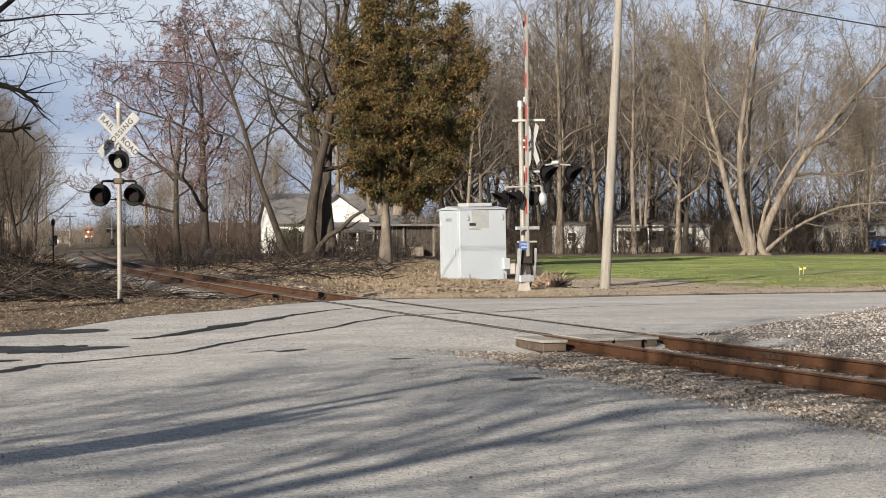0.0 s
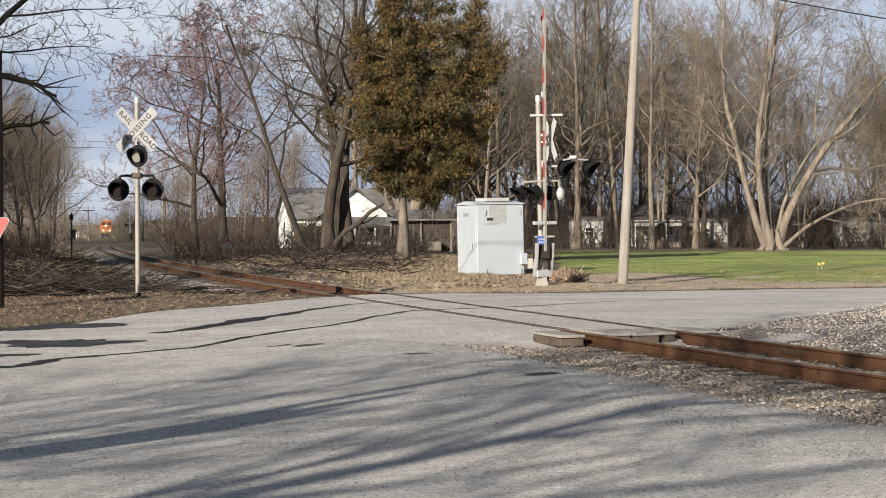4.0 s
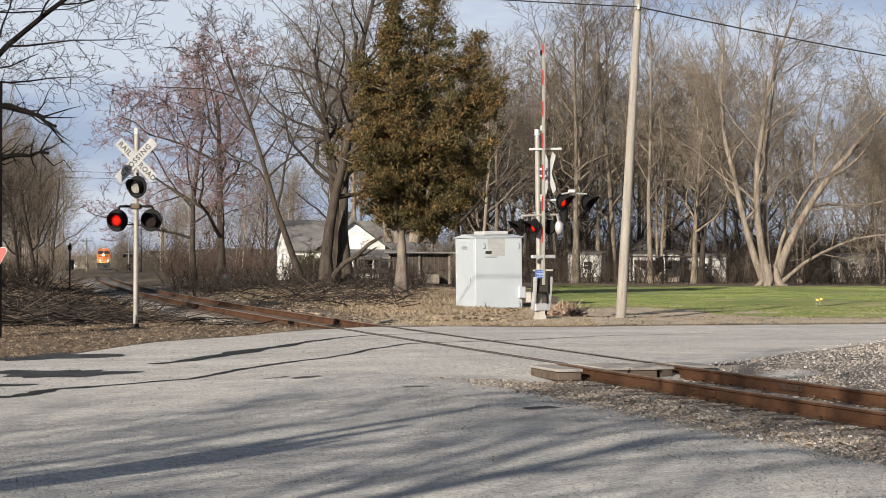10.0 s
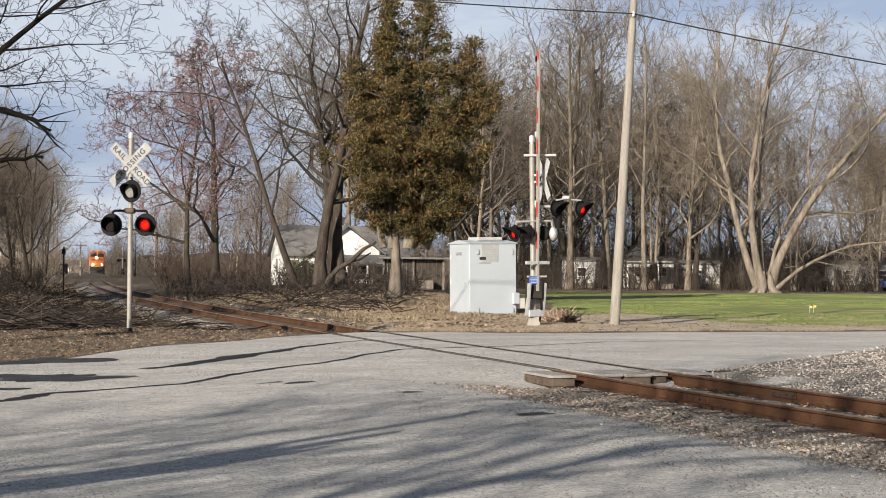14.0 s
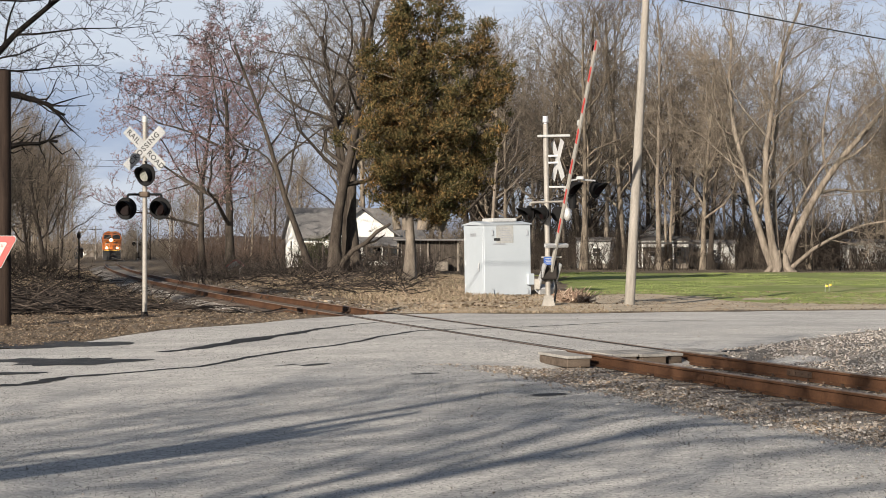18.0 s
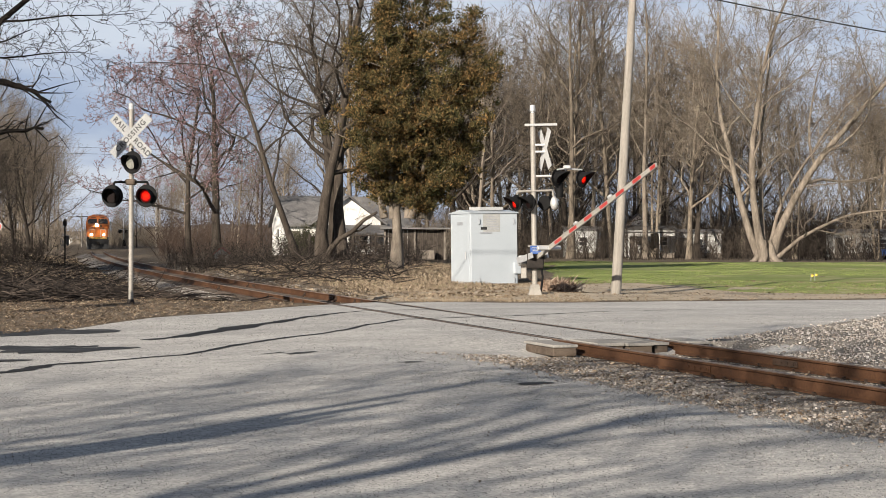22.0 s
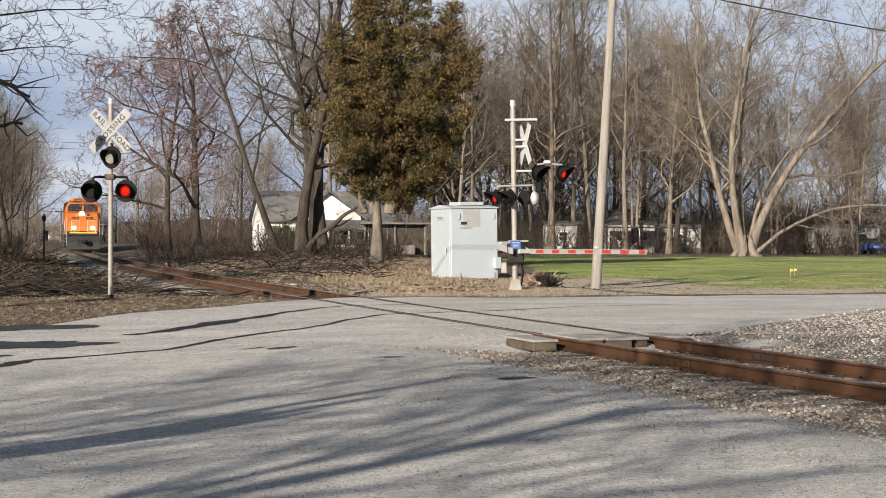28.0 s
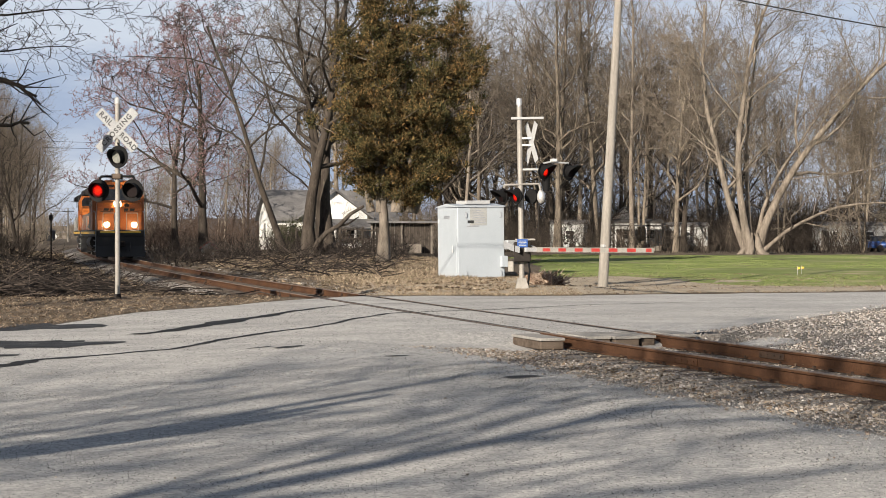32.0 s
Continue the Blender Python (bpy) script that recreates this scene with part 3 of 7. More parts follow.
# ballast bed beside the open rails, and the low embankment where the track goes on
def bed(name, y0, y1, near, far_side, lift, stepy):
    verts, faces = [], []
    cols = (near - 0.5, near, -1.4, -0.9, 0.0, 0.9, 1.4, far_side, far_side + 0.5)
    n = int((y1 - y0) / stepy) + 1
    for i in range(n + 1):
        y = y0 + (y1 - y0) * i / n
        d = track_dir(y)
        nrm = Vector((d.y, -d.x, 0))
        for j, c in enumerate(cols):
            wob = noise.noise(Vector((y * 0.7, c, 0))) * (0.35 if abs(c) > 1.5 else 0.0)
            q = Vector((track_x(y), y, 0)) + nrm * (c + wob)
            top = RAIL_Z - RAIL_H + lift + 0.012 * noise.noise(Vector((q.x * 3, q.y * 3, 0)))
            g = ground_z(q.x, q.y)
            z = g - 0.14 if j in (0, len(cols) - 1) else (min(top, g + 0.02) if j in (1, len(cols) - 2) else top)
            verts.append((q.x, q.y, z))
    k = len(cols)
    for i in range(n):
        for j in range(k - 1):
            faces.append((i * k + j, i * k + j + 1, (i + 1) * k + j + 1, (i + 1) * k + j))
    return from_arrays(name, verts, faces, M_BALLAST, smooth=True)


tagged(bed("ballast", -25, 24.4, -2.6, 2.6, -0.012, 0.6), "grey and brown crushed stone ballast bed", "ballast", kind="structure")
tagged(bed("ballast", 42.6, 680, -2.4, 2.4, -0.05, 2.5), "grey and brown crushed stone embankment under the rails", "ballast", kind="structure")

# loose gravel sheet on the far side of the open rails
verts, faces = [], []
GX = [3.6 + i * 0.4 for i in range(40)]
for i, x in enumerate(GX):
    lo = 24.6 - (x - 4.1) * 2.7
    hi = 25.6 + (x - 4.0) * 1.76 + 0.5 * noise.noise(Vector((x, 0, 0)))
    hi = min(hi, road_far(x) - 5.5)
    for j in range(41):
        y = lo + (hi - lo) * j / 40
        verts.append((x, y, ground_z(x, y) + (0.016 if j < 40 else -0.01)))
for i in range(len(GX) - 1):
    for j in range(40):
        a = i * 41 + j
        faces.append((a, a + 41, a + 42, a + 1))
tagged(from_arrays("gravel", verts, faces, M_BALLAST, smooth=True), "grey crushed gravel shoulder between rails and road", "gravel", kind="structure")


def stone_shapes(rnd):
    """A few angular stones as vertex and face lists."""
    out = []
    for k in range(6):
        bm = bmesh.new()
        bmesh.ops.create_cube(bm, size=1.25)
        for v in bm.verts:
            v.co *= 0.65 + 0.55 * rnd.random()
            v.co.z *= 0.7
        bm.verts.ensure_lookup_table()
        out.append(([v.co.copy() for v in bm.verts], [[v.index for v in f.verts] for f in bm.faces]))
        bm.free()
    return out


def scatter_stones(name, places, sizes, label, seed, material=None):
    rnd = random.Random(seed)
    shapes = [(np.array([tuple(v) for v in vs]), np.array(fs)) for vs, fs in stone_shapes(rnd)]
    V, F, base = [], [], 0
    for x, y, z in places:
        vs, fs = shapes[rnd.randrange(6)]
        r = sizes[0] + (sizes[1] - sizes[0]) * rnd.random() ** 2
        a = rnd.random() * 6.283
        c, s = math.cos(a), math.sin(a)
        rot = np.array([[c, s, 0], [-s, c, 0], [0, 0, 1]])
        V.append(vs @ rot * r + (x, y, z + r * 0.25))
        F.append(fs + base)
        base += len(vs)
    return tagged(from_arrays(name, np.concatenate(V).tolist(), np.concatenate(F).tolist(), material or M_STONE), label, "stones", kind="stuff")


rnd = random.Random(11)
pl = []
for i in range(24000):                                          # along the open rails
    y = 11.5 + 13.0 * rnd.random()
    c = rnd.uniform(-2.7, 2.4)
    if c < -1.3 and rnd.random() < (-1.3 - c) / 1.2:
        continue
    if abs(abs(c) - 0.753) < 0.10:
        continue
    d = track_dir(y)
    q = Vector((track_x(y), y, 0)) + Vector((d.y, -d.x, 0)) * c
    z = RAIL_Z - RAIL_H - 0.015 if abs(c) < 1.5 else ground_z(q.x, q.y) + 0.008
    pl.append((q.x, q.y, z))
for i in range(3200):                                           # strays on the worn edge of the asphalt
    y = 10.5 + 14.6 * rnd.random()
    d = track_dir(y)
    q = Vector((track_x(y), y, 0)) + Vector((d.y, -d.x, 0)) * (-1.8 - abs(rnd.gauss(0, 0.55)))
    pl.append((q.x, q.y, ground_z(q.x, q.y) + 0.010))
scatter_stones("ballast_stones", pl, (0.010, 0.026), "grey brown crushed ballast stones beside the rails", 3)
pl = []
while len(pl) < 13000:
    x = rnd.uniform(3.7, 11.5)
    lo, hi = 24.0 - (x - 4.1) * 2.7, min(25.6 + (x - 4.0) * 1.76, road_far(x) - 5.5)
    y = rnd.uniform(max(lo, 14), hi)
    if off_track(x, y) < 1.3 or rnd.random() < step(hi - 2.5, hi, y) * 0.8:
        continue
    pl.append((x, y, ground_z(x, y) + 0.03))
scatter_stones("gravel_stones", pl, (0.011, 0.028), "pale grey loose gravel beside the rails", 4, M_GRAVEL)
pl = []
for i in range(15000):
    y = 42.5 + 75 * rnd.random() ** 1.5
    c = rnd.choice((-1, 1)) * rnd.uniform(0.0, 2.6)
    d = track_dir(y)
    q = Vector((track_x(y), y, 0)) + Vector((d.y, -d.x, 0)) * c
    if abs(abs(c) - 0.753) < 0.10:
        continue
    top = RAIL_Z - RAIL_H - 0.055
    pl.append((q.x, q.y, top if abs(c) < 1.4 else top + (ground_z(q.x, q.y) - top) * step(1.3, 2.5, abs(c))))
scatter_stones("ballast_stones", pl, (0.018, 0.042), "pale grey weathered ballast stones along the curved track", 5, M_TRACKSTONE)
pl = []
for i in range(1400):                                           # grit strewn over the asphalt
    x, y = rnd.uniform(-7, 8), rnd.uniform(11, 40)
    if abs(off_track(x, y)) < 1.2 and y < 25:
        continue
    pl.append((x, y, ground_z(x, y) + 0.014))
scatter_stones("loose_grit", pl, (0.004, 0.013), "loose grey grit on the asphalt", 6)

# ties, spikes and anchors of the open rails
bm = B()
box(bm, 2.6, 0.22, 0.16, bevel=0.012)
tie0 = part("tie", bm, M_TIE, track)
y = 12.0
ties = []
while y < 88.0:
    if 23.9 < y < 42.8:
        y += 0.55
        continue
    d = track_dir(y)
    ob = tie0 if not ties else new("tie", tie0.data)
    ob.parent = track
    ob.matrix_basis = Matrix.Translation((track_x(y), y, RAIL_Z - RAIL_H - 0.082)) @ pose(0, 0, 0, 0, 0, math.degrees(math.atan2(-d.x, d.y)) + rnd.uniform(-1.5, 1.5))
    ties.append(ob)
    y += 0.55
bm = B()
box(bm, 0.05, 0.10, 0.03, 0.085, 0, 0.018, bevel=0.006)
box(bm, 0.03, 0.05, 0.05, 0.10, 0.0, 0.03)
anchor0 = part("rail_anchor", bm, M_CLIP, track)
first = True
for y in np.arange(12.2, 24.0, 0.275):
    for side in (-1, 1):
        for face in (-1, 1):
            if rnd.random() < 0.35:
                continue
            p, nrm = rail_pt(float(y) + rnd.uniform(-0.05, 0.05), side)
            d = track_dir(float(y))
            ob = anchor0 if first else new("rail_anchor", anchor0.data)
            first = False
            ob.parent = track
            ob.matrix_basis = Matrix.Translation(p + Vector((0, 0, rnd.uniform(-0.02, 0.0)))) @ pose(0, 0, 0, 0, 0, math.degrees(math.atan2(-d.x, d.y)) + (180 if face < 0 else 0) + rnd.uniform(-12, 12)) @ Matrix.Diagonal((0.9, rnd.uniform(0.4, 0.8), rnd.uniform(0.5, 0.9), 1))
# dark iron braces on the rails where they leave the road
bm = B()
slab(bm, ((0.02, 0.0), (0.11, 0.0), (0.11, 0.04), (0.05, 0.09), (0.05, 0.15), (0.02, 0.16)), -0.05, 0.05)
brace0 = part("rail_brace", bm, M_CLIP, track)
first = True
for side, ys_ in ((-1, (42.0, 43.2, 46.5, 55, 63)), (1, (41.9, 42.6, 44.6, 48.5, 58, 66))):
    for y in ys_:
        p, nrm = rail_pt(y, side)
        d = track_dir(y)
        ob = brace0 if first else new("rail_brace", brace0.data)
        first = False
        ob.parent = track
        ob.matrix_basis = Matrix.Translation(p) @ pose(0, 0, 0, 0, 0, math.degrees(math.atan2(-d.x, d.y)) + 180)

# the crossing: timber planks at its near end, dirt-filled flangeways between rails and asphalt
crossing = thing("crossing_panel", "timber and asphalt crossing between the rails", "crossing", kind="structure")


def along(y, c, z):
    d = track_dir(y)
    return Vector((track_x(y), y, z)) + Vector((d.y, -d.x, 0)) * c


for k, (c, w, y0, y1) in enumerate(((-1.15, 0.40, 24.35, 25.5), (-0.34, 0.42, 24.5, 25.6), (0.10, 0.42, 24.42, 25.55), (0.48, 0.26, 24.5, 25.6), (1.16, 0.40, 24.6, 25.6))):
    bm = B()
    d = track_dir(25.5)
    box(bm, w - 0.03, y1 - y0 - 0.03, 0.125, 0, 0, -0.025, bevel=0.012)
    ob = part("plank", bm, M_PLANK, crossing)
    bm = B()
    box(bm, w, y1 - y0, 0.042, 0, 0, 0.064, bevel=0.006)
    part("deck_board", bm, M_DECK, ob, "worn pale deck board over the timber")
    ob.matrix_basis = Matrix.Translation(along((y0 + y1) / 2, c, RAIL_Z - 0.092)) @ pose(0, 0, 0, 0, 0, math.degrees(math.atan2(-d.x, d.y)))


def groove(c, w, y0, y1, lift, name, material):
    verts, faces = [], []
    n = 60
    for i in range(n + 1):
        y = y0 + (y1 - y0) * i / n
        ww = w * (0.75 + 0.5 * rnd.random()) / 2
        for k in (-1, 1):
            q = along(y, c + k * ww, 0)
            verts.append((q.x, q.y, ground_z(q.x, q.y) + 0.012 + lift))
    for i in range(n):
        faces.append((2 * i, 2 * i + 2, 2 * i + 3, 2 * i + 1))
    return from_arrays(name, verts, faces, material, crossing)


groove(-0.672, 0.075, 25.4, 42.5, 0.010, "flangeway", M_RUBBER)
groove(0.672, 0.075, 25.4, 42.5, 0.010, "flangeway", M_RUBBER)
groove(-0.80, 0.02, 25.4, 42.5, 0.010, "rail_edge_gap", M_RUBBER)
groove(0.80, 0.02, 25.4, 42.5, 0.010, "rail_edge_gap", M_RUBBER)

# ---- trees ----
def grow(seed, height, r0, levels=4, limbs=(9, 6, 5, 4), spread=50, lean=(0, 0), first=0.3, upright=0.25, wiggle=0.16, taper=0.55,
         stems=1, stem_spread=25, arcs=(), ratio=(0.55, 0.5, 0.48, 0.5), twig_r=0.014, tip=2):
    """Skeleton of a bare tree: polylines of (points, radii, level)."""
    rnd = random.Random(seed)
    out = []

    def branch(p, d, length, r, level, bend=None):
        n = (9, 6, 4, tip, tip)[min(level, 4)]
        pts, rad = [p.copy()], [r]
        q, v = p.copy(), d.normalized()
        r_end = max(twig_r * 0.6, r * (0.28 if level == 0 else 0.22))
        for i in range(n):
            jit = Vector((rnd.gauss(0, 1), rnd.gauss(0, 1), rnd.gauss(0, 0.7))) * wiggle * (1.0 if level else 0.18)
            v = (v + jit + Vector((0, 0, upright * (0.5 if level else 0.3)))).normalized()
            if bend:
                a = radians(bend[0] + (bend[1] - bend[0]) * ((i + 0.5) / n) ** 0.8)
                v = (Vector((math.sin(a), v.y, math.cos(a))) + jit).normalized()
            q = q + v * (length / n)
            pts.append(q.copy())
            u = (i + 1) / n
            rad.append(r + (r_end - r) * u ** 0.8)
        out.append((pts, rad, level))
        if level + 1 >= levels:
            return
        m = limbs[level]
        lo = first if level == 0 else 0.22
        phase = rnd.random() * 6.283
        for k in range(m):
            u = lo + (0.99 - lo) * (k + rnd.random() * 0.8) / m
            f = u * n
            i = min(n - 1, int(f))
            a = pts[i].lerp(pts[i + 1], f - i)
            ra = rad[i] + (rad[i + 1] - rad[i]) * (f - i)
            axis = (pts[i + 1] - pts[i]).normalized()
            side = axis.orthogonal().normalized()
            phase += 2.4 + rnd.uniform(-0.5, 0.5)
            side = (Matrix.Rotation(phase, 3, axis) @ side).normalized()
            ang = radians(spread * (1.15 - 0.5 * u) + rnd.uniform(-12, 12))
            nd = axis * math.cos(ang) + side * math.sin(ang)
            ln = length * ratio[min(level, 3)] * (1.15 - 0.55 * u if level == 0 else 1.0 - 0.35 * u) * rnd.uniform(0.75, 1.2)
            branch(a, nd, ln, max(twig_r, min(ra * taper * rnd.uniform(0.8, 1.15), ra * 0.9)), level + 1)

    for a0, a1, ln, r in arcs:                     # stems that arch from one lean to another
        branch(Vector((math.sin(radians(a0)) * r0 * 1.2, rnd.gauss(0, 0.2), -0.15)), Vector((math.sin(radians(a0)), rnd.gauss(0, 0.12), math.cos(radians(a0)))), ln, r, 0, (a0, a1))
    for s in range(0 if arcs else stems):
        if stems == 1:
            d = Vector((math.tan(radians(lean[0])), math.tan(radians(lean[1])), 1))
            branch(Vector((0, 0, -0.15)), d, height, r0, 0)
        else:
            a = 6.283 * s / stems + 0.4
            t = math.tan(radians(stem_spread * rnd.uniform(0.5, 1.15)))
            d = Vector((math.cos(a) * t + math.tan(radians(lean[0])), math.sin(a) * t * 0.6, 1))
            branch(Vector((math.cos(a) * r0 * 0.7, math.sin(a) * r0 * 0.7, -0.15)), d, height * rnd.uniform(0.8, 1.0), r0 * rnd.uniform(0.65, 1.0), 0)
    return out


def tubes(lines, sides=(8, 5, 3, 3, 3)):
    """Tapered tubes round polylines, those of one length together."""
    sets = {}
    for pts, rad, level in lines:
        sets.setdefault((len(pts), sides[min(level, 4)], level == 0), []).append((pts, rad))
    V, F, base = [], [], 0
    for (n, k, flared), items in sets.items():
        P = np.array([p[:] for pts, rad in items for p in pts]).reshape(len(items), n, 3)
        R = np.array([rad for pts, rad in items])
        T = np.gradient(P, axis=1)
        T /= np.linalg.norm(T, axis=2)[:, :, None] + 1e-9
        ref = np.where(np.abs(T[:, :1, 2:3]) < 0.8, np.array((0.0, 0.0, 1.0)), np.array((1.0, 0.0, 0.0)))
        U = np.cross(T, np.broadcast_to(ref, T.shape))
        U /= np.linalg.norm(U, axis=2)[:, :, None] + 1e-9
        W = np.cross(T, U)
        A = np.linspace(0, 2 * math.pi, k, endpoint=False)
        ring = U[:, :, None, :] * np.cos(A)[:, None] + W[:, :, None, :] * np.sin(A)[:, None]
        if flared:
            R = R * (1 + 0.55 * np.exp(-np.arange(n) * 2.2))
        V.append((P[:, :, None, :] + ring * R[:, :, None, None]).reshape(-1, 3))
        i = np.arange(n - 1)[:, None] * k + np.arange(k)[None, :]
        j = np.arange(n - 1)[:, None] * k + (np.arange(k) + 1)[None, :] % k
        quads = np.stack([i, j, j + k, i + k], -1).reshape(-1, 4)
        F.append((quads[None] + (np.arange(len(items)) * n * k)[:, None, None]).reshape(-1, 4) + base)
        base += len(items) * n * k
    return np.concatenate(V), np.concatenate(F)


def bare_tree(name, seed, bark, twig, label, group="", buds=0, **kw):
    """Trunk and limbs in one part, fine twigs in another, buds where they show."""
    lines = grow(seed, **kw)
    top = new(name)
    tagged(top, label, "tree", group)
    v, f = tubes([q for q in lines if q[2] == 0])
    from_arrays("trunk", v.tolist(), f.tolist(), bark, top, smooth=True)
    v, f = tubes([q for q in lines if q[2] in (1, 2)])
    v2, f2 = tubes([q for q in lines if q[2] > 2])
    crown = from_arrays("crown", np.concatenate([v, v2]).tolist(), np.concatenate([f, f2 + len(v)]).tolist(), bark, top, smooth=True)
    crown.data.materials.append(twig)
    crown.data.polygons.foreach_set("material_index", [0] * len(f) + [1] * len(f2))
    tagged(crown, kind="stuff")
    if buds:
        rnd = random.Random(seed + 5)
        tips = [q for q in lines if q[2] >= 2]
        V, F = [], []
        for i in range(buds):
            pts, rad, lv = tips[rnd.randrange(len(tips))]
            k = rnd.randrange(1, len(pts))
            c = pts[k - 1].lerp(pts[k], rnd.random()) + Vector((rnd.gauss(0, 0.05), rnd.gauss(0, 0.05), rnd.gauss(0, 0.05)))
            s = rnd.uniform(0.02, 0.05)
            b = len(V)
            for o in ((s, 0, -s * 0.6), (-s * 0.6, s, -s * 0.4), (-s * 0.5, -s, 0), (0, 0, s * 1.2)):
                V.append((c.x + o[0], c.y + o[1], c.z + o[2]))
            F += [(b, b + 1, b + 3), (b + 1, b + 2, b + 3), (b + 2, b, b + 3), (b, b + 2, b + 1)]
        tagged(from_arrays("blossom", V, F, M_BUD, top), kind="stuff")
    return top


def plant(ob, x, y, turn=0.0, size=1.0, z=None, tilt=(0, 0)):
    z = ground_z(x, y) if z is None else z
    ob.matrix_basis = pose(x, y, z, tilt[0], tilt[1], turn) @ Matrix.Diagonal((size, size, size, 1))
    return ob


def plant_copy(ob, x, y, turn=0.0, size=1.0, tilt=(0, 0)):
    c = copy_thing(ob, pose(x, y, ground_z(x, y), tilt[0], tilt[1], turn))
    c.scale = (size, size, size)
    return c


# the budding trees beside the houses
plant(bare_tree("maple_tree", 21, M_BARK_DARK, M_TWIG_PINK, "bare maple tree with reddish spring buds", buds=15000, height=12.5, r0=0.34, levels=5, limbs=(10, 8, 7, 5), tip=3, spread=62, first=0.2, upright=0.10, wiggle=0.27, taper=0.64, ratio=(0.72, 0.55, 0.5, 0.5)), -16.4, 113, 40, 1.06)
plant(bare_tree("maple_tree", 22, M_BARK_DARK, M_TWIG_PINK, "bare maple tree with pinkish buds behind the bank", buds=13000, height=13.5, r0=0.28, levels=5, limbs=(9, 8, 7, 4), tip=3, spread=58, first=0.22, upright=0.12, wiggle=0.26, ratio=(0.68, 0.52, 0.5, 0.5)), -20.8, 128, 130, 1.0)
plant(bare_tree("leaning_tree", 23, M_BARK_DARK, M_TWIG_DARK, "slender bare tree leaning over the house roof", height=14, r0=0.22, levels=5, limbs=(9, 7, 6, 4), tip=3, spread=56, lean=(-24, 0), first=0.3, upright=0.05, wiggle=0.25, ratio=(0.62, 0.52, 0.5, 0.5)), -9.02, 95, 0, 1.0)
plant(bare_tree("old_tree", 24, M_BARK_DARK, M_TWIG, "old bare tree with heavy crooked limbs", height=15.5, r0=0.34, levels=5, limbs=(11, 7, 6, 4), tip=3, spread=66, lean=(-1, 0), first=0.30, upright=0.10, wiggle=0.28, taper=0.52, ratio=(0.66, 0.52, 0.5, 0.5)), -6.9, 86, 0, 1.0)
plant(bare_tree("old_tree", 25, M_BARK_DARK, M_TWIG, "thick dark bare tree beside the cedar", height=14, r0=0.36, levels=5, limbs=(9, 7, 6, 4), tip=3, spread=58, lean=(0, 0), first=0.34, upright=0.16, wiggle=0.24, taper=0.62, ratio=(0.6, 0.52, 0.5, 0.5)), -5.95, 86.8, 0, 1.0)
plant_copy(bpy.data.objects["old_tree.001"], -6.4, 87.6, 130, 0.92)

# the many-stemmed tree on the lawn edge
plant(bare_tree("many_stemmed_tree", 31, M_BARK_PALE, M_TWIG, "large pale many-stemmed bare tree at the lawn's edge", height=24, r0=0.48, levels=5, limbs=(11, 8, 6, 5), spread=50, first=0.25, upright=0.14, arcs=((-25, 6, 21, 0.31), (-15, 24, 22, 0.33), (18, 56, 23, 0.36), (38, 98, 13, 0.17), (-4, 12, 20, 0.22), (6, 50, 17, 0.18)), wiggle=0.22, ratio=(0.42, 0.5, 0.5, 0.5), tip=2), 24.2, 127, 0, 1.0)

flare = []
for k in range(11):                                             # buttress roots running up into the stems
    a = 0.571 * k + 0.2 * math.sin(3 * k)
    ca, sa = math.cos(a), math.sin(a)
    flare.append(([Vector((r * ca, 0.8 * r * sa, z)) for r, z in ((1.55, -0.3), (1.0, 0.05), (0.62, 0.45), (0.45, 0.9 + 0.3 * math.sin(2 * k)), (0.36, 1.7))], [0.10, 0.20, 0.26, 0.20, 0.02], 1))
v, f = tubes(flare, (8, 8))
from_arrays("root_flare", v.tolist(), f.tolist(), M_BARK_PALE, bpy.data.objects["many_stemmed_tree"], smooth=True)

# woodland behind
proto = [
    bare_tree("woodland_tree", 41, M_BARK, M_TWIG, "tall slim bare woodland tree", "woodland trees", height=19, r0=0.26, levels=4, limbs=(15, 9, 7), spread=50, first=0.22, upright=0.22, wiggle=0.24, ratio=(0.42, 0.52, 0.55), twig_r=0.018, tip=1),
    bare_tree("woodland_tree", 42, M_BARK_DARK, M_TWIG, "tall dark bare woodland tree", "woodland trees", height=17, r0=0.31, levels=4, limbs=(14, 9, 7), spread=60, first=0.2, upright=0.16, wiggle=0.27, ratio=(0.5, 0.52, 0.55), twig_r=0.018, tip=1),
    bare_tree("woodland_tree", 43, M_BARK, M_TWIG, "forked bare woodland tree", "woodland trees", height=18, r0=0.19, levels=4, limbs=(11, 8, 6), spread=46, first=0.25, upright=0.24, stems=2, stem_spread=15, wiggle=0.24, ratio=(0.46, 0.52, 0.55), twig_r=0.018, tip=1),
    bare_tree("woodland_tree", 44, M_BARK_PALE, M_TWIG, "pale slim bare woodland tree", "woodland trees", height=20, r0=0.21, levels=4, limbs=(15, 9, 7), spread=46, first=0.28, upright=0.26, wiggle=0.22, ratio=(0.38, 0.52, 0.55), twig_r=0.017, tip=1),
]
spots = []
rnd = random.Random(77)


def woods(n, ulo, uhi, ylo, yhi, gap):
    """Places whose bearing x/y lies in a range, at a spread of distances."""
    k = tries = 0
    while k < n and tries < n * 60:
        tries += 1
        y = rnd.uniform(ylo, yhi)
        x = y * rnd.uniform(ulo, uhi)
        if any((x - a) ** 2 + (y - b) ** 2 < gap * gap for a, b in spots):
            continue
        spots.append((x, y))
        k += 1


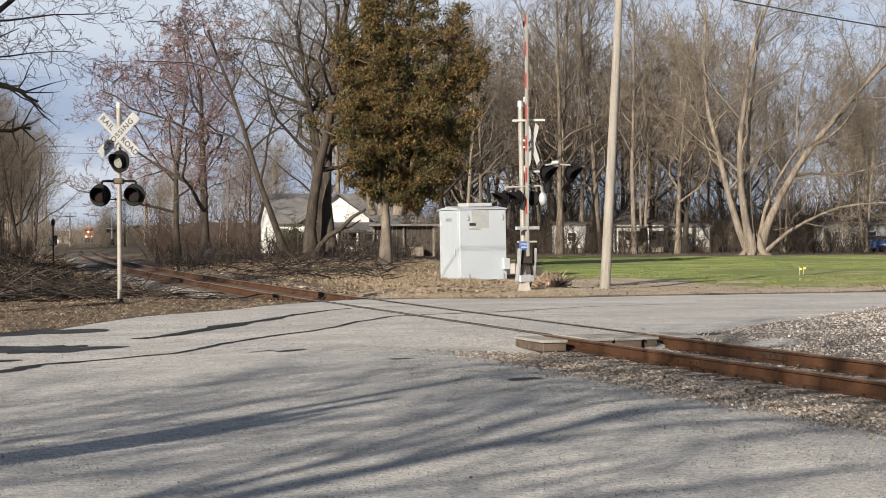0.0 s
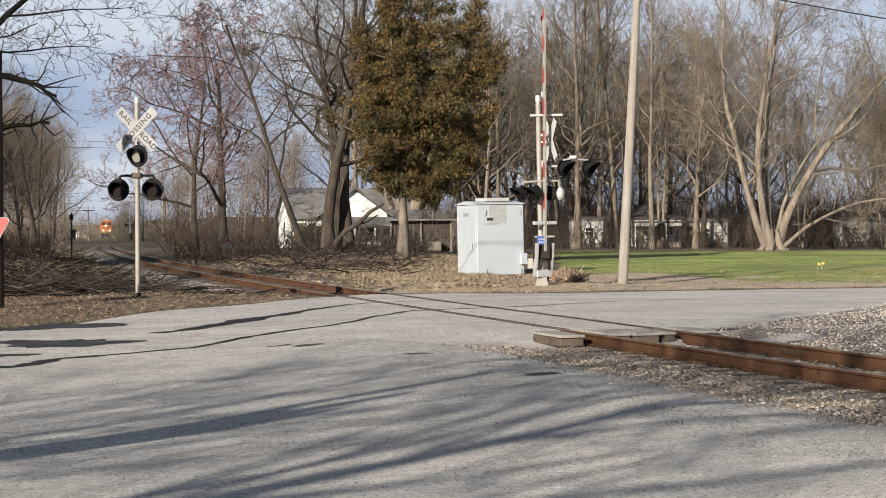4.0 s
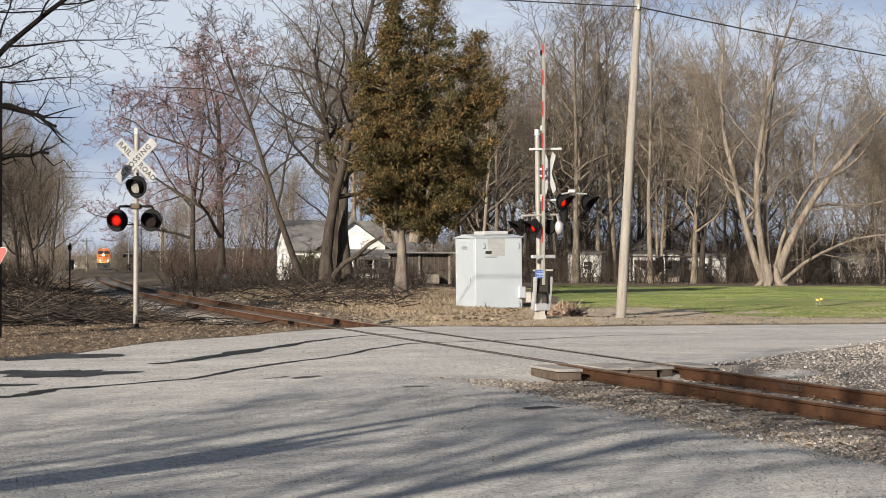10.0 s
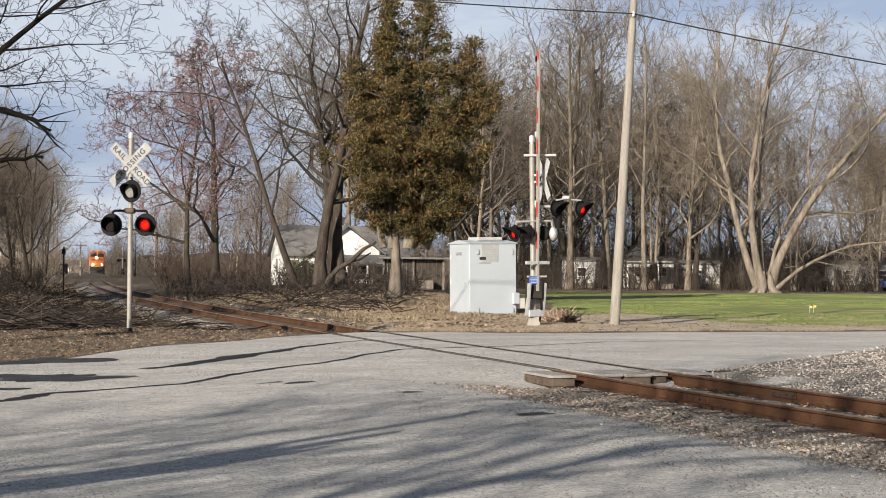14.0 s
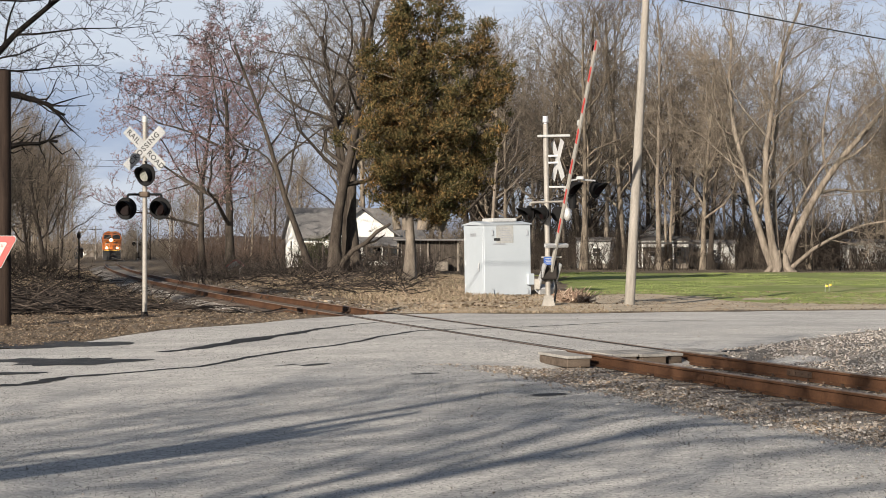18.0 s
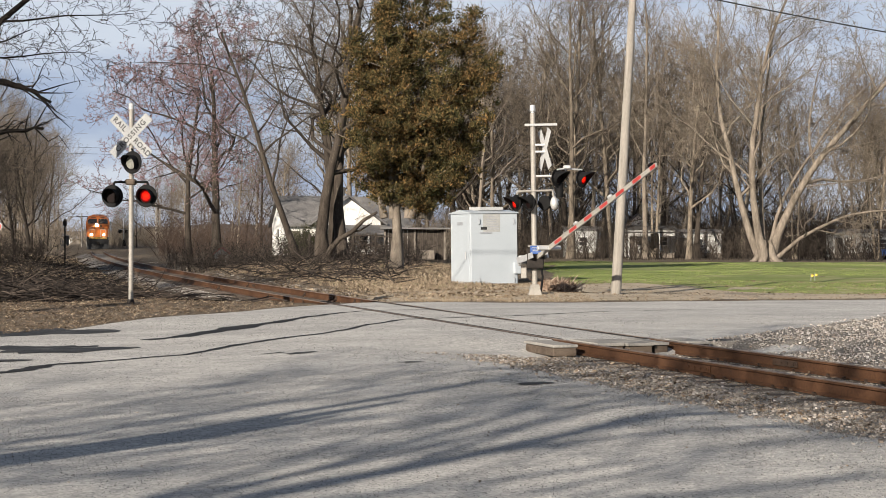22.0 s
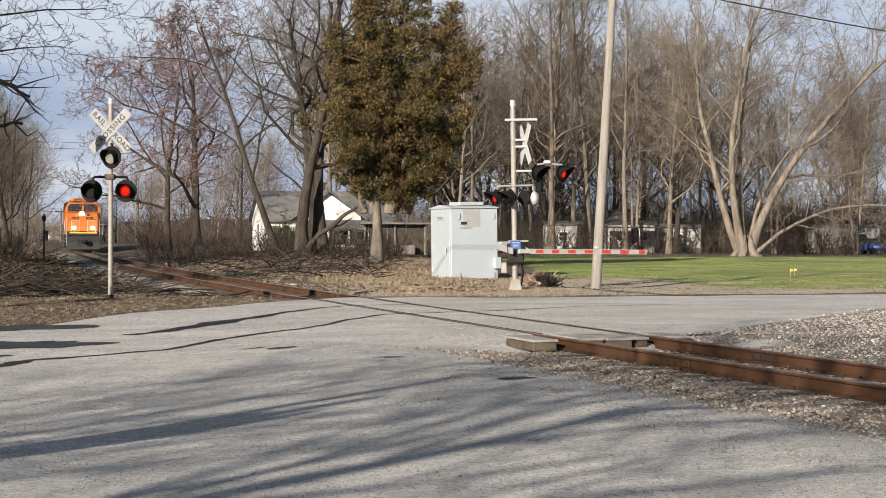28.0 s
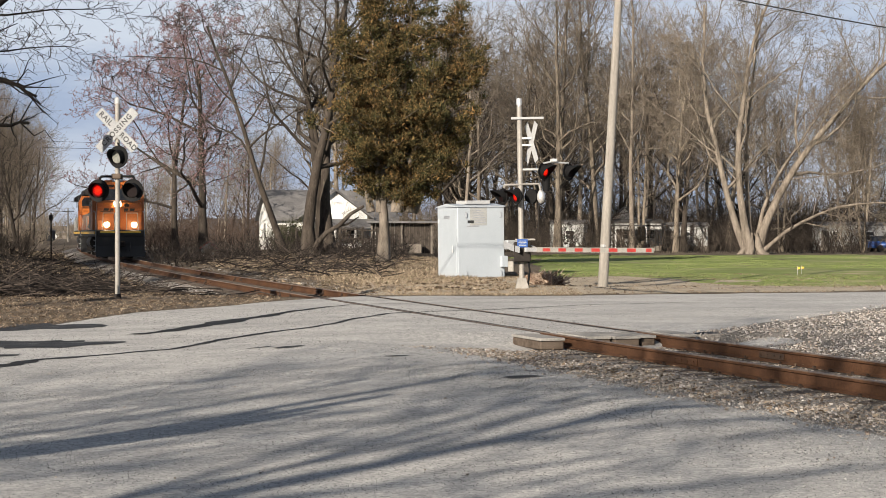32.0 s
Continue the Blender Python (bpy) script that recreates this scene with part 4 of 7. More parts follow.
woods(52, 0.0, 0.15, 138, 215, 2.7)
woods(26, 0.15, 0.31, 140, 215, 3.5)
woods(12, -0.10, 0.02, 150, 200, 4)
woods(14, -0.37, -0.29, 66, 150, 2.8)
woods(20, -0.33, -0.262, 150, 260, 3.0)
# mostly out of view on the left, set by hand to shade the track
spots += [(-28.5, 88), (-31, 93), (-33, 84), (-30.5, 79), (-35, 90), (-37, 83), (-28.5, 96), (-32, 74), (-38, 95), (-26.5, 82)]
woods(16, -0.275, -0.243, 150, 320, 3.0)
woods(12, -0.208, -0.170, 230, 420, 5.0)
woods(12, -0.165, -0.10, 150, 230, 5)
# unseen trees further left, added only for the shade they cast
woods(12, -0.62, -0.40, 40, 78, 4.0)
used = set()
for x, y in spots:
    k = rnd.randrange(4) if x > -0.235 * y else rnd.choice((1, 1, 2))
    size = rnd.uniform(0.86, 1.20) * (0.92 if x > 0.15 * y else 1.0)
    u = x / y
    if u < -0.32:
        size = rnd.uniform(0.60, 0.80) if u > -0.40 else rnd.uniform(0.55, 0.75)
    elif u < -0.235:                                              # the lower growth beside the line
        size = min(1.1, y * (0.070 + 0.6 * max(0.0, -0.243 - u)) / 19) * rnd.uniform(0.75, 1.1)
    elif u < -0.165:                                            # low trees beyond the end of the straight
        size = y * (0.014 + max(0.0, u + 0.212) * 0.9) / 19 * rnd.uniform(0.8, 1.1)
    elif u < -0.095:
        size = y * 0.062 / 19 * rnd.uniform(0.7, 1.1)
    if k in used:
        plant_copy(proto[k], x, y, rnd.uniform(0, 360), size, (rnd.gauss(0, 3), rnd.gauss(0, 4)))
    else:
        used.add(k)
        plant(proto[k], x, y, rnd.uniform(0, 360), size)


# cedar: trunk, limbs and a crown of many small sprays
def spray_mesh(V, F, c, size, rnd, out_dir, blades=9):
    for i in range(blades):
        d = (out_dir * 0.9 + Vector((rnd.gauss(0, 0.8), rnd.gauss(0, 0.8), rnd.gauss(0.25, 0.7)))).normalized()
        s = d.orthogonal().normalized()
        s = Matrix.Rotation(rnd.random() * 6.283, 3, d) @ s
        L, w = size * rnd.uniform(0.6, 1.4), size * rnd.uniform(0.12, 0.20)
        o = c + Vector((rnd.gauss(0, 0.3), rnd.gauss(0, 0.3), rnd.gauss(0, 0.3))) * size
        b = len(V)
        V += [tuple(o), tuple(o + d * L * 0.5 + s * w), tuple(o + d * L), tuple(o + d * L * 0.45 - s * w)]
        F.append((b, b + 1, b + 2, b + 3))


def cedar(seed, height, label, stems):
    """stems: (x, y, tip height, widest reach, height of its lowest limbs)."""
    rnd = random.Random(seed)
    top = thing("cedar_tree", label, "tree")
    lines, V, F = [], [], []
    for n, (sx, sy, sh, reach, low) in enumerate(stems):
        base = Vector((0, 0, -0.1)) if n == 0 else Vector((sx * 0.3, sy * 0.3, 2.4))
        tip = Vector((sx, sy, sh))
        pts = [base.lerp(tip, i / 8) + Vector((rnd.gauss(0, 0.06), rnd.gauss(0, 0.06), 0)) for i in range(9)]
        r = 0.24 if n == 0 else 0.13
        lines.append((pts, [r * (1 - 0.92 * i / 8) for i in range(9)], 0))
        nb = int(6.5 * (sh - low))
        ph = rnd.random() * 6
        for k in range(nb):
            z = low + (sh - low) * (k + rnd.random()) / nb
            u = (z - low) / (sh - low)
            p = base.lerp(tip, (z - base.z) / (sh - base.z))
            ph += 2.4 + rnd.uniform(-0.4, 0.4)
            prof = min(1.0, 0.55 + u * 2.2) * (1.0 - u) ** (0.98 if n < 2 else 0.78)
            lump = 0.78 + 1.15 * noise.noise(Vector((math.cos(ph) * 1.3, math.sin(ph) * 1.3, z * 0.45 + n * 7)))
            ln = reach * prof * lump * rnd.choice((0.6, 0.85, 1.0, 1.15)) + 0.2
            d = Vector((math.cos(ph), math.sin(ph), rnd.uniform(0.15, 0.55))).normalized()
            q = [p + d * ln * f + Vector((0, 0, 0.14 * ln * f * f - 0.15 * ln * f)) for f in (0, 0.35, 0.7, 1.0)]
            lines.append((q, [0.05, 0.04, 0.028, 0.012], 2))
            tufts = 2 + int(ln * 2.1)
            for j in range(tufts):                              # separate tufts along the outer limb, with air between them
                f = 0.34 + 0.70 * (j + rnd.random()) / tufts
                a = p + d * ln * f + Vector((0, 0, 0.14 * ln * f * f - 0.15 * ln * f))
                c = a + Vector((rnd.gauss(0, 1), rnd.gauss(0, 1), rnd.gauss(0.1, 0.5))) * (0.10 + 0.05 * ln)
                big = rnd.uniform(0.16, 0.38)
                for g in range(int(12 + 42 * big)):
                    o = Vector((rnd.gauss(0, 1), rnd.gauss(0, 1), rnd.gauss(0.15, 0.75))) * big * 0.55
                    spray_mesh(V, F, c + o, rnd.uniform(0.10, 0.19), rnd, (d * 0.6 + o.normalized() * 0.8 + Vector((0, 0, 0.5))).normalized(), 5)
    v, f = tubes([q for q in lines if q[2] == 0])
    from_arrays("trunk", v.tolist(), f.tolist(), M_BARK_PALE, top, smooth=True)
    v, f = tubes([q for q in lines if q[2]])
    tagged(from_arrays("branchwork", v.tolist(), f.tolist(), M_BARK, top, smooth=True), kind="stuff")
    tagged(from_arrays("crown", V, F, M_CEDAR, top), kind="stuff")
    return top


plant(cedar(5, 0, "tall bronzed green cedar tree with a ragged crown", [(-0.5, 0.0, 14.3, 3.7, 2.9), (1.4, 0.3, 14.5, 3.6, 3.2), (3.5, 0.5, 12.0, 0.9, 9.6), (4.3, 0.2, 10.0, 1.2, 7.4), (3.2, 0.0, 9.4, 2.3, 2.7), (-1.9, -0.3, 10.8, 1.7, 2.9), (-0.6, -0.8, 12.2, 2.0, 6.5), (2.3, -0.9, 9.0, 2.4, 2.6), (4.0, -0.3, 7.0, 1.6, 2.5)]), -2.6, 75.8, 0, 1.0)

# dense cedars added unseen beyond the bend, to shade the last stretch of track
for k, (x, y, size) in enumerate(((-29.6, 77.5, 1.05), (-28.6, 85.5, 0.92))):
    plant_copy(bpy.data.objects["cedar_tree"], x, y, 60 + 110 * k, size)

# ---- lettering ----
def letters(name, body, size, material, parent, m, spacing=1.0, bold=0.0):
    cu = bpy.data.curves.new(name, "FONT")
    cu.body, cu.size, cu.align_x, cu.align_y, cu.extrude, cu.space_character, cu.offset = body, size, "CENTER", "CENTER", 0.001, spacing, bold
    tmp = bpy.data.objects.new(name, cu)
    scene.collection.objects.link(tmp)
    me = bpy.data.meshes.new_from_object(tmp.evaluated_get(bpy.context.evaluated_depsgraph_get()))
    bpy.data.objects.remove(tmp)
    me.materials.clear()
    me.materials.append(material)
    ob = new(name, me)
    ob.parent = parent
    ob.matrix_basis = m
    return ob


# ---- flashing lamps ----
LENSES = {"L": [], "R": []}


def flasher(parent, x, y, z, turn, phase, plate=0.262, hood=0.27):
    """A crossing lamp that faces -y before it is turned: plate, hood, housing, bezel, and the round lens unit that turns its lit side out."""
    bm = B()
    rod(bm, (0, 0.004, 0), (0, 0.016, 0), plate, seg=40)
    body = part("lamp_plate", bm, M_BLACK, parent, "round black lamp backing plate")
    body.matrix_basis = pose(x, y, z, 0, 0, turn)
    bm = B()
    n = 22
    for i in range(n):                                          # hood: an open tube, longest at its top
        a0, a1 = [radians(-150 + 300 * k / n) for k in (i, i + 1)]
        ring = []
        for a in (a0, a1):
            depth = hood * (0.16 + 0.84 * (0.5 + 0.5 * math.cos(a)) ** (0.7 if hood < 0.3 else 2.0))
            for rr in (0.172, 0.178):
                ring.append([bm.verts.new((rr * math.sin(a), 0.0, rr * math.cos(a))), bm.verts.new((rr * math.sin(a), -depth, rr * math.cos(a) - 0.02 * depth))])
        (i0, o0), (i1, o1) = (ring[0], ring[1]), (ring[2], ring[3])
        bm.faces.new((i0[0], i0[1], i1[1], i1[0]))
        bm.faces.new((o0[0], o1[0], o1[1], o0[1]))
        bm.faces.new((i0[1], o0[1], o1[1], i1[1]))
    bmesh.ops.remove_doubles(bm, verts=bm.verts, dist=0.0005)
    part("hood", bm, M_BLACK, body)
    bm = B()
    rod(bm, (0, 0.016, 0), (0, 0.12, 0), 0.17, 0.13, seg=20)
    part("housing", bm, M_BLACK, body)
    bm = B()
    for i in range(24):
        a0, a1 = 6.2832 * i / 24, 6.2832 * (i + 1) / 24
        q = [bm.verts.new((r * math.sin(a), yy, r * math.cos(a))) for a in (a0, a1) for r, yy in ((0.152, -0.03), (0.172, 0.0))]
        bm.faces.new((q[0], q[1], q[3], q[2]))
    part("bezel", bm, M_IRON, body)
    bm = B()
    rod(bm, (0, -0.010, 0), (0, 0.010, 0), 0.150, seg=28)
    for f in bm.faces:
        f.material_index = 1 if f.normal.y > 0.5 else 0
    lens = part("lens", bm, [M_LENS_OFF, M_LENS_ON], body, "red signal lens")
    lens.location = (0, -0.022, 0)
    if phase:
        LENSES[phase].append(lens)
    return body


# ---- the flashing-light mast beside the ditch ----
def light_mast():
    t = thing("flashing_light_mast", "railroad crossing sign mast with red flashing lamps", "crossing signal", pose(-7.52, 38.09, ground_z(-7.52, 38.09), 0, 0, -11))
    bm = B()
    rod(bm, (0, 0, -0.2), (0, 0, 4.56), 0.057, 0.055, seg=16)
    part("mast", bm, M_MAST, t, "weathered grey steel mast")
    bm = B()
    rod(bm, (0, 0, 4.52), (0, 0, 4.66), 0.068, 0.06, seg=16)
    part("cap", bm, M_WHITE, t)
    bm = B()
    rod(bm, (0, 0, -0.05), (0, 0, 0.10), 0.10, 0.075, seg=14)
    part("base_collar", bm, M_IRON, t)
    for k, ang in ((0, 45), (1, -45)):
        bm = B()
        box(bm, 1.27, 0.006, 0.235, bevel=0.0)
        bl = part("crossbuck_blade", bm, M_BUCK, t, "white crossbuck blade with black letters")
        bl.matrix_basis = pose(0.02, -0.075 - 0.010 * (1 - k), 3.90, 0, -ang, 0)
        if k == 0:
            letters("lettering", "CROSSING", 0.175, M_INK, bl, pose(0, -0.0045, 0, 90, 0, 0), 1.22, 0.004)
        else:
            letters("lettering", "RAIL", 0.175, M_INK, bl, pose(-0.385, -0.0045, 0, 90, 0, 0), 1.15, 0.004)
            letters("lettering", "ROAD", 0.175, M_INK, bl, pose(0.385, -0.0045, 0, 90, 0, 0), 1.1, 0.004)
    bm = B()
    box(bm, 0.10, 0.10, 0.16, -0.01, -0.02, 3.90)
    part("crossbuck_bracket", bm, M_GALV, t)
    bm = B()
    pipe(bm, [(-0.44, -0.02, 2.72), (-0.40, -0.02, 2.83), (0.40, -0.02, 2.83), (0.44, -0.02, 2.72)], 0.028, 10)
    part("crossarm", bm, M_BLACK, t)
    bm = B()
    box(bm, 0.24, 0.17, 0.13, 0, -0.02, 2.83, bevel=0.025)
    part("junction_box", bm, M_PLANK, t, "rusty tan junction box")
    flasher(t, -0.42, -0.12, 2.50, 0, "L")
    flasher(t, 0.42, -0.12, 2.50, 0, "R")
    bm = B()
    pipe(bm, [(0, -0.02, 3.62), (0.06, -0.06, 3.56), (0.08, -0.06, 3.42)], 0.025, 8)
    part("top_lamp_bracket", bm, M_BLACK, t)
    up = flasher(t, 0.08, -0.15, 3.28, -14, "")
    for ch in up.children:
        if ch.name.startswith("lens"):
            ch.data.materials.clear()
            ch.data.materials.append(M_LENS_PLAIN)
            ch["label"] = "pale unlit lens turned aside"
    return t


light_mast()

# ---- the gate mast beyond the road ----
GATE_TURN = -65.0                                               # the arm's bearing, degrees from +x
PIVOT = (0.10, -0.22, 1.08)


def gate_mast():
    z0 = ground_z(2.25, 45.47)
    t = thing("gate_mast", "silver crossing gate mast with flashing lamps and a gate mechanism", "crossing signal", pose(2.25, 45.47, z0, 0, -1.0, 0))
    bm = B()
    rod(bm, (0, 0, 0.25), (0, 0, 5.05), 0.076, 0.072, seg=16)
    part("mast", bm, M_MAST, t, "silver painted steel mast")
    bm = B()
    rod(bm, (0, 0, 5.02), (0, 0, 5.10), 0.05, 0.05, seg=12)
    rod(bm, (0, 0, 5.10), (0, 0, 5.27), 0.085, 0.075, seg=14)
    part("bell", bm, M_GALV, t, "grey electronic bell on the mast top")
    bm = B()
    slab(bm, ((-0.21, -0.06), (0.21, -0.06), (0.17, 0.06), (0.11, 0.30), (-0.11, 0.30), (-0.17, 0.06)), -0.17, 0.17)
    part("cast_base", bm, M_MAST, t, "cast metal mast base")
    bm = B()
    box(bm, 0.9, 0.05, 0.065, 0.22, -0.08, 4.72, bevel=0.008)
    part("sign_arm", bm, M_WHITE, t)
    for k, ang in ((0, 60), (1, -60)):
        bm = B()
        box(bm, 1.22, 0.005, 0.23)
        bl = part("crossbuck_blade", bm, M_WHITE, t, "white back of a crossbuck blade")
        bl.matrix_basis = pose(0.32, -0.03 - 0.012 * k, 4.05, 0, 0, 0) @ pose(0, 0, 0, 0, 0, 114) @ pose(0, 0, 0, 0, ang, 0)
    for zz in (4.17, 3.98):
        bm = B()
        box(bm, 0.36, 0.05, 0.05, 0.14, -0.02, zz)
        part("crossbuck_bracket", bm, M_GALV, t)
    # upper pair on a long arm
    bm = B()
    pipe(bm, [(0.05, 0, 3.30), (0.35, -0.05, 3.30), (0.66, -0.1, 3.28)], 0.032, 8)
    part("lamp_arm", bm, M_WHITE, t)
    bm = B()
    pipe(bm, [(0.62, -0.1, 3.46), (0.85, -0.05, 3.50), (1.36, 0.1, 3.46)], 0.025, 8)
    box(bm, 0.20, 0.12, 0.10, 0.93, -0.04, 3.54, bevel=0.02)
    part("lamp_bracket", bm, M_SILVER, t)
    flasher(t, 0.66, -0.10, 3.24, 48, "L", 0.245, 0.42)
    flasher(t, 1.36, 0.10, 3.22, 48, "R", 0.245, 0.42)
    bm = B()
    rod(bm, (0.72, 0.06, 2.70), (0.72, 0.06, 3.1), 0.10, 0.12, seg=14)
    part("lamp_rear", bm, M_BLACK, t)
    # lower crossarm with a pair facing along the track
    bm = B()
    pipe(bm, [(-0.47, -0.05, 2.74), (-0.45, -0.05, 2.88), (0.52, -0.05, 2.90), (0.55, -0.05, 2.72)], 0.030, 8)
    part("lower_crossarm", bm, M_MAST, t)
    flasher(t, -0.50, -0.10, 2.56, -60, "R", 0.235, 0.40)
    flasher(t, -0.12, -0.26, 2.56, -60, "L", 0.235, 0.40)
    bm = B()
    bmesh.ops.create_uvsphere(bm, u_segments=14, v_segments=10, radius=0.14, matrix=Matrix.Translation((0.56, -0.1, 2.54)) @ Matrix.Diagonal((0.8, 1, 1.35, 1)))
    part("bell_housing", bm, M_SILVER, t, smooth=True)
    bm = B()
    rod(bm, (0.28, 0.0, 2.56), (0.34, 0.08, 2.56), 0.2, seg=24)
    part("lamp_plate", bm, M_BLACK, t)
    bm = B()
    pipe(bm, [(0.50, -0.05, 2.4), (0.48, -0.06, 1.7), (0.30, -0.06, 1.35)], 0.013, 6)
    pipe(bm, [(0.14, 0.02, 2.4), (0.20, 0.0, 1.8), (0.12, 0.0, 1.4)], 0.013, 6)
    part("conduit", bm, M_IRON, t)
    # gate mechanism
    bm = B()
    box(bm, 0.46, 0.42, 0.56, 0.02, -0.02, 1.02, bevel=0.03)
    part("mechanism_case", bm, M_IRON, t, "dark iron gate mechanism case")
    bm = B()
    box(bm, 0.55, 0.30, 0.05, 0.10, -0.10, 1.36, bevel=0.01)
    part("mechanism_bracket", bm, M_MAST, t)
    bm = B()
    box(bm, 0.29, 0.006, 0.23, 0.02, -0.262, 1.26, bevel=0.0)
    s = part("notice_plate", bm, M_BLUE, t, "small blue notice plate")
    for k, (w, zz) in enumerate(((0.20, 0.06), (0.22, 0.02), (0.16, -0.02), (0.2, -0.06))):
        bm = B()
        box(bm, w, 0.003, 0.014, 0.02, -0.267, 1.26 + zz)
        part("text_bar", bm, M_SIGNW, s)
    bm = B()
    box(bm, 0.16, 0.20, 0.30, -0.30, 0.0, 0.62, bevel=0.02)
    part("junction_box", bm, M_MAST, t)
    bm = B()
    pipe(bm, [(0.16, -0.12, 0.95), (0.22, -0.10, 0.5), (0.16, -0.1, 0.1)], 0.03, 8)
    part("cable", bm, M_BLACK, t)
    # moving arm
    arm = new("gate_arm")
    arm.parent = t
    arm["label"] = "red and white striped gate arm"
    L, pitch = 6.53, 0.867
    bm = B()
    slab(bm, ((0.56, -0.068), (L, -0.056), (L, 0.056), (0.56, 0.068)), -0.022, 0.022)
    part("arm_board", bm, M_ARMW, arm)
    for i in range(7):                                          # red bands inset on both faces
        a, b = 1.05 + pitch * i, min(1.05 + pitch * i + 0.41, L - 0.03)
        for face in (-0.024, 0.024):
            bm = B()
            slab(bm, ((a, -0.044), (b, -0.042), (b, 0.042), (a, 0.044)), face - 0.003, face + 0.003)
            part("stripe", bm, M_RED, arm)
    bm = B()
    slab(bm, ((-0.12, -0.07), (0.56, -0.055), (0.56, 0.055), (-0.12, 0.07)), -0.03, 0.03)
    part("arm_root", bm, M_ARMW, arm)
    bm = B()
    box(bm, 0.09, 0.72, 0.11, 0.66, 0, 0, bevel=0.01)
    part("arm_bracket", bm, M_GALV, arm, "grey steel bracket across the arm's root")
    for x in (2.3, 4.2, 6.28):
        bm = B()
        box(bm, 0.16, 0.09, 0.08, x, 0, 0.10, bevel=0.02)
        part("arm_lamp", bm, M_SIGNW if x < 5 else M_LENS_OFF, arm)
    for side in (-0.24, 0.24):                                  # counterweight plates on the short end
        bm = B()
        slab(bm, ((0.10, -0.08), (0.10, 0.08), (-0.35, 0.16), (-0.80, 0.25), (-0.80, 0.07), (-0.35, -0.02)), side - 0.02, side + 0.02)
        part("counterweight_arm", bm, M_GALV, arm)
    bm = B()
    box(bm, 0.20, 0.46, 0.26, -0.74, 0, 0.14, bevel=0.02)
    part("counterweight", bm, M_GALV, arm)
    return arm


gate_arm = gate_mast()

# ---- signal case ----
def signal_case():
    t = thing("signal_case", "white painted aluminium railway signal equipment case", "equipment case", pose(0.61, 57.41, ground_z(0.61, 57.4) - 0.07, 0, -0.9, 23))
    W, H = 1.80, 2.56
    bm = B()
    box(bm, W, W, H, W / 2, W / 2, H / 2, bevel=0.015)
    part("body", bm, M_CASE, t)
    bm = B()
    slab(bm, ((-0.04, H), (W + 0.04, H), (W + 0.04, H + 0.03), (W / 2, H + 0.13), (-0.04, H + 0.03)), -0.04, W + 0.04, "x")
    part("roof", bm, M_CASE, t)
    bm = B()
    box(bm, 0.95, 0.9, 0.13, W / 2 + 0.1, W / 2, H + 0.17, bevel=0.015)
    part("roof_vent", bm, M_WHITE, t)
    bm = B()
    box(bm, 0.02, W - 0.22, H - 0.22, -0.009, W / 2, H / 2 + 0.02, bevel=0.006)
    door = part("door", bm, M_CASE, t)
    bm = B()
    pipe(bm, [(-0.03, 0.35, 1.2), (-0.06, 0.35, 1.2), (-0.06, 0.35, 0.95)], 0.014, 6)
    part("door_handle", bm, M_GALV, door)
    for zz in (0.4, 1.2, 2.1):
        bm = B()
        rod(bm, (-0.02, W - 0.13, zz - 0.07), (-0.02, W - 0.13, zz + 0.07), 0.018, seg=6)
        part("hinge", bm, M_GALV, door)
    bm = B()
    for k in range(6):
        box(bm, 0.012, 0.5, 0.012, -0.024, W / 2, H - 0.30 - 0.02 * k)
    part("louvre", bm, M_GREYINK, door)
    for u in (0.28, W - 0.18):                                  # lifting lugs
        for zz in (0.20, H - 0.28):
            bm = B()
            pipe(bm, [(u, -0.01, zz + 0.10), (u + 0.05, -0.03, zz + 0.08), (u + 0.06, -0.03, zz - 0.08), (u, -0.01, zz - 0.10)], 0.012, 5)
            part("lifting_lug", bm, M_GREYINK, t)
    bm = B()
    box(bm, 0.66, 0.004, 0.62, 0.80, -0.004, H - 0.34)
    lab = part("label_panel", bm, M_SIGNW, t, "pale stencilled label panel")
    for k, (w, x) in enumerate(((0.22, 0.80), (0.42, 0.80), (0.36, 0.80), (0.48, 0.83), (0.46, 0.86), (0.42, 0.88))):
        bm = B()
        box(bm, w, 0.004, 0.034, x, -0.008, H - 0.12 - 0.085 * k)
        part("text_bar", bm, M_GREYINK, lab)
    bm = B()
    box(bm, 0.24, 0.004, 0.10, 0.50, -0.009, H - 0.52)
    part("dark_label", bm, M_INK, t)
    bm = B()
    box(bm, 0.46, 0.004, 0.045, 0.58, -0.009, H - 0.68)
    part("text_bar", bm, M_GREYINK, t)
    bm = B()
    box(bm, 0.24, 0.16, 0.40, W - 0.06, -0.08, 0.62, bevel=0.015)
    part("meter_box", bm, M_CASE, t)


signal_case()


# ---- poles, sign, wires ----
def utility_pole():
    t = thing("utility_pole", "weathered pale grey wooden utility pole leaning slightly", "utility pole", pose(4.61, 46.65, ground_z(4.61, 46.65), 0, 3.0, 0))
    bm = B()
    rod(bm, (0, 0, -0.3), (0, 0, 9.6), 0.150, 0.100, seg=20)
    part("pole", bm, M_POLE, t)
    bm = B()
    rod(bm, (0.0, -0.10, 8.78), (0.0, -0.16, 8.84), 0.03, seg=8)
    rod(bm, (0, -0.16, 8.8), (0, -0.16, 8.92), 0.04, 0.03, seg=8)
    part("insulator", bm, M_GALV, t)
    bm = B()
    rod(bm, (0.10, 0, 4.2), (0.125, 0, 4.2), 0.05, seg=10)
    part("pole_tag", bm, M_GALV, t)


utility_pole()


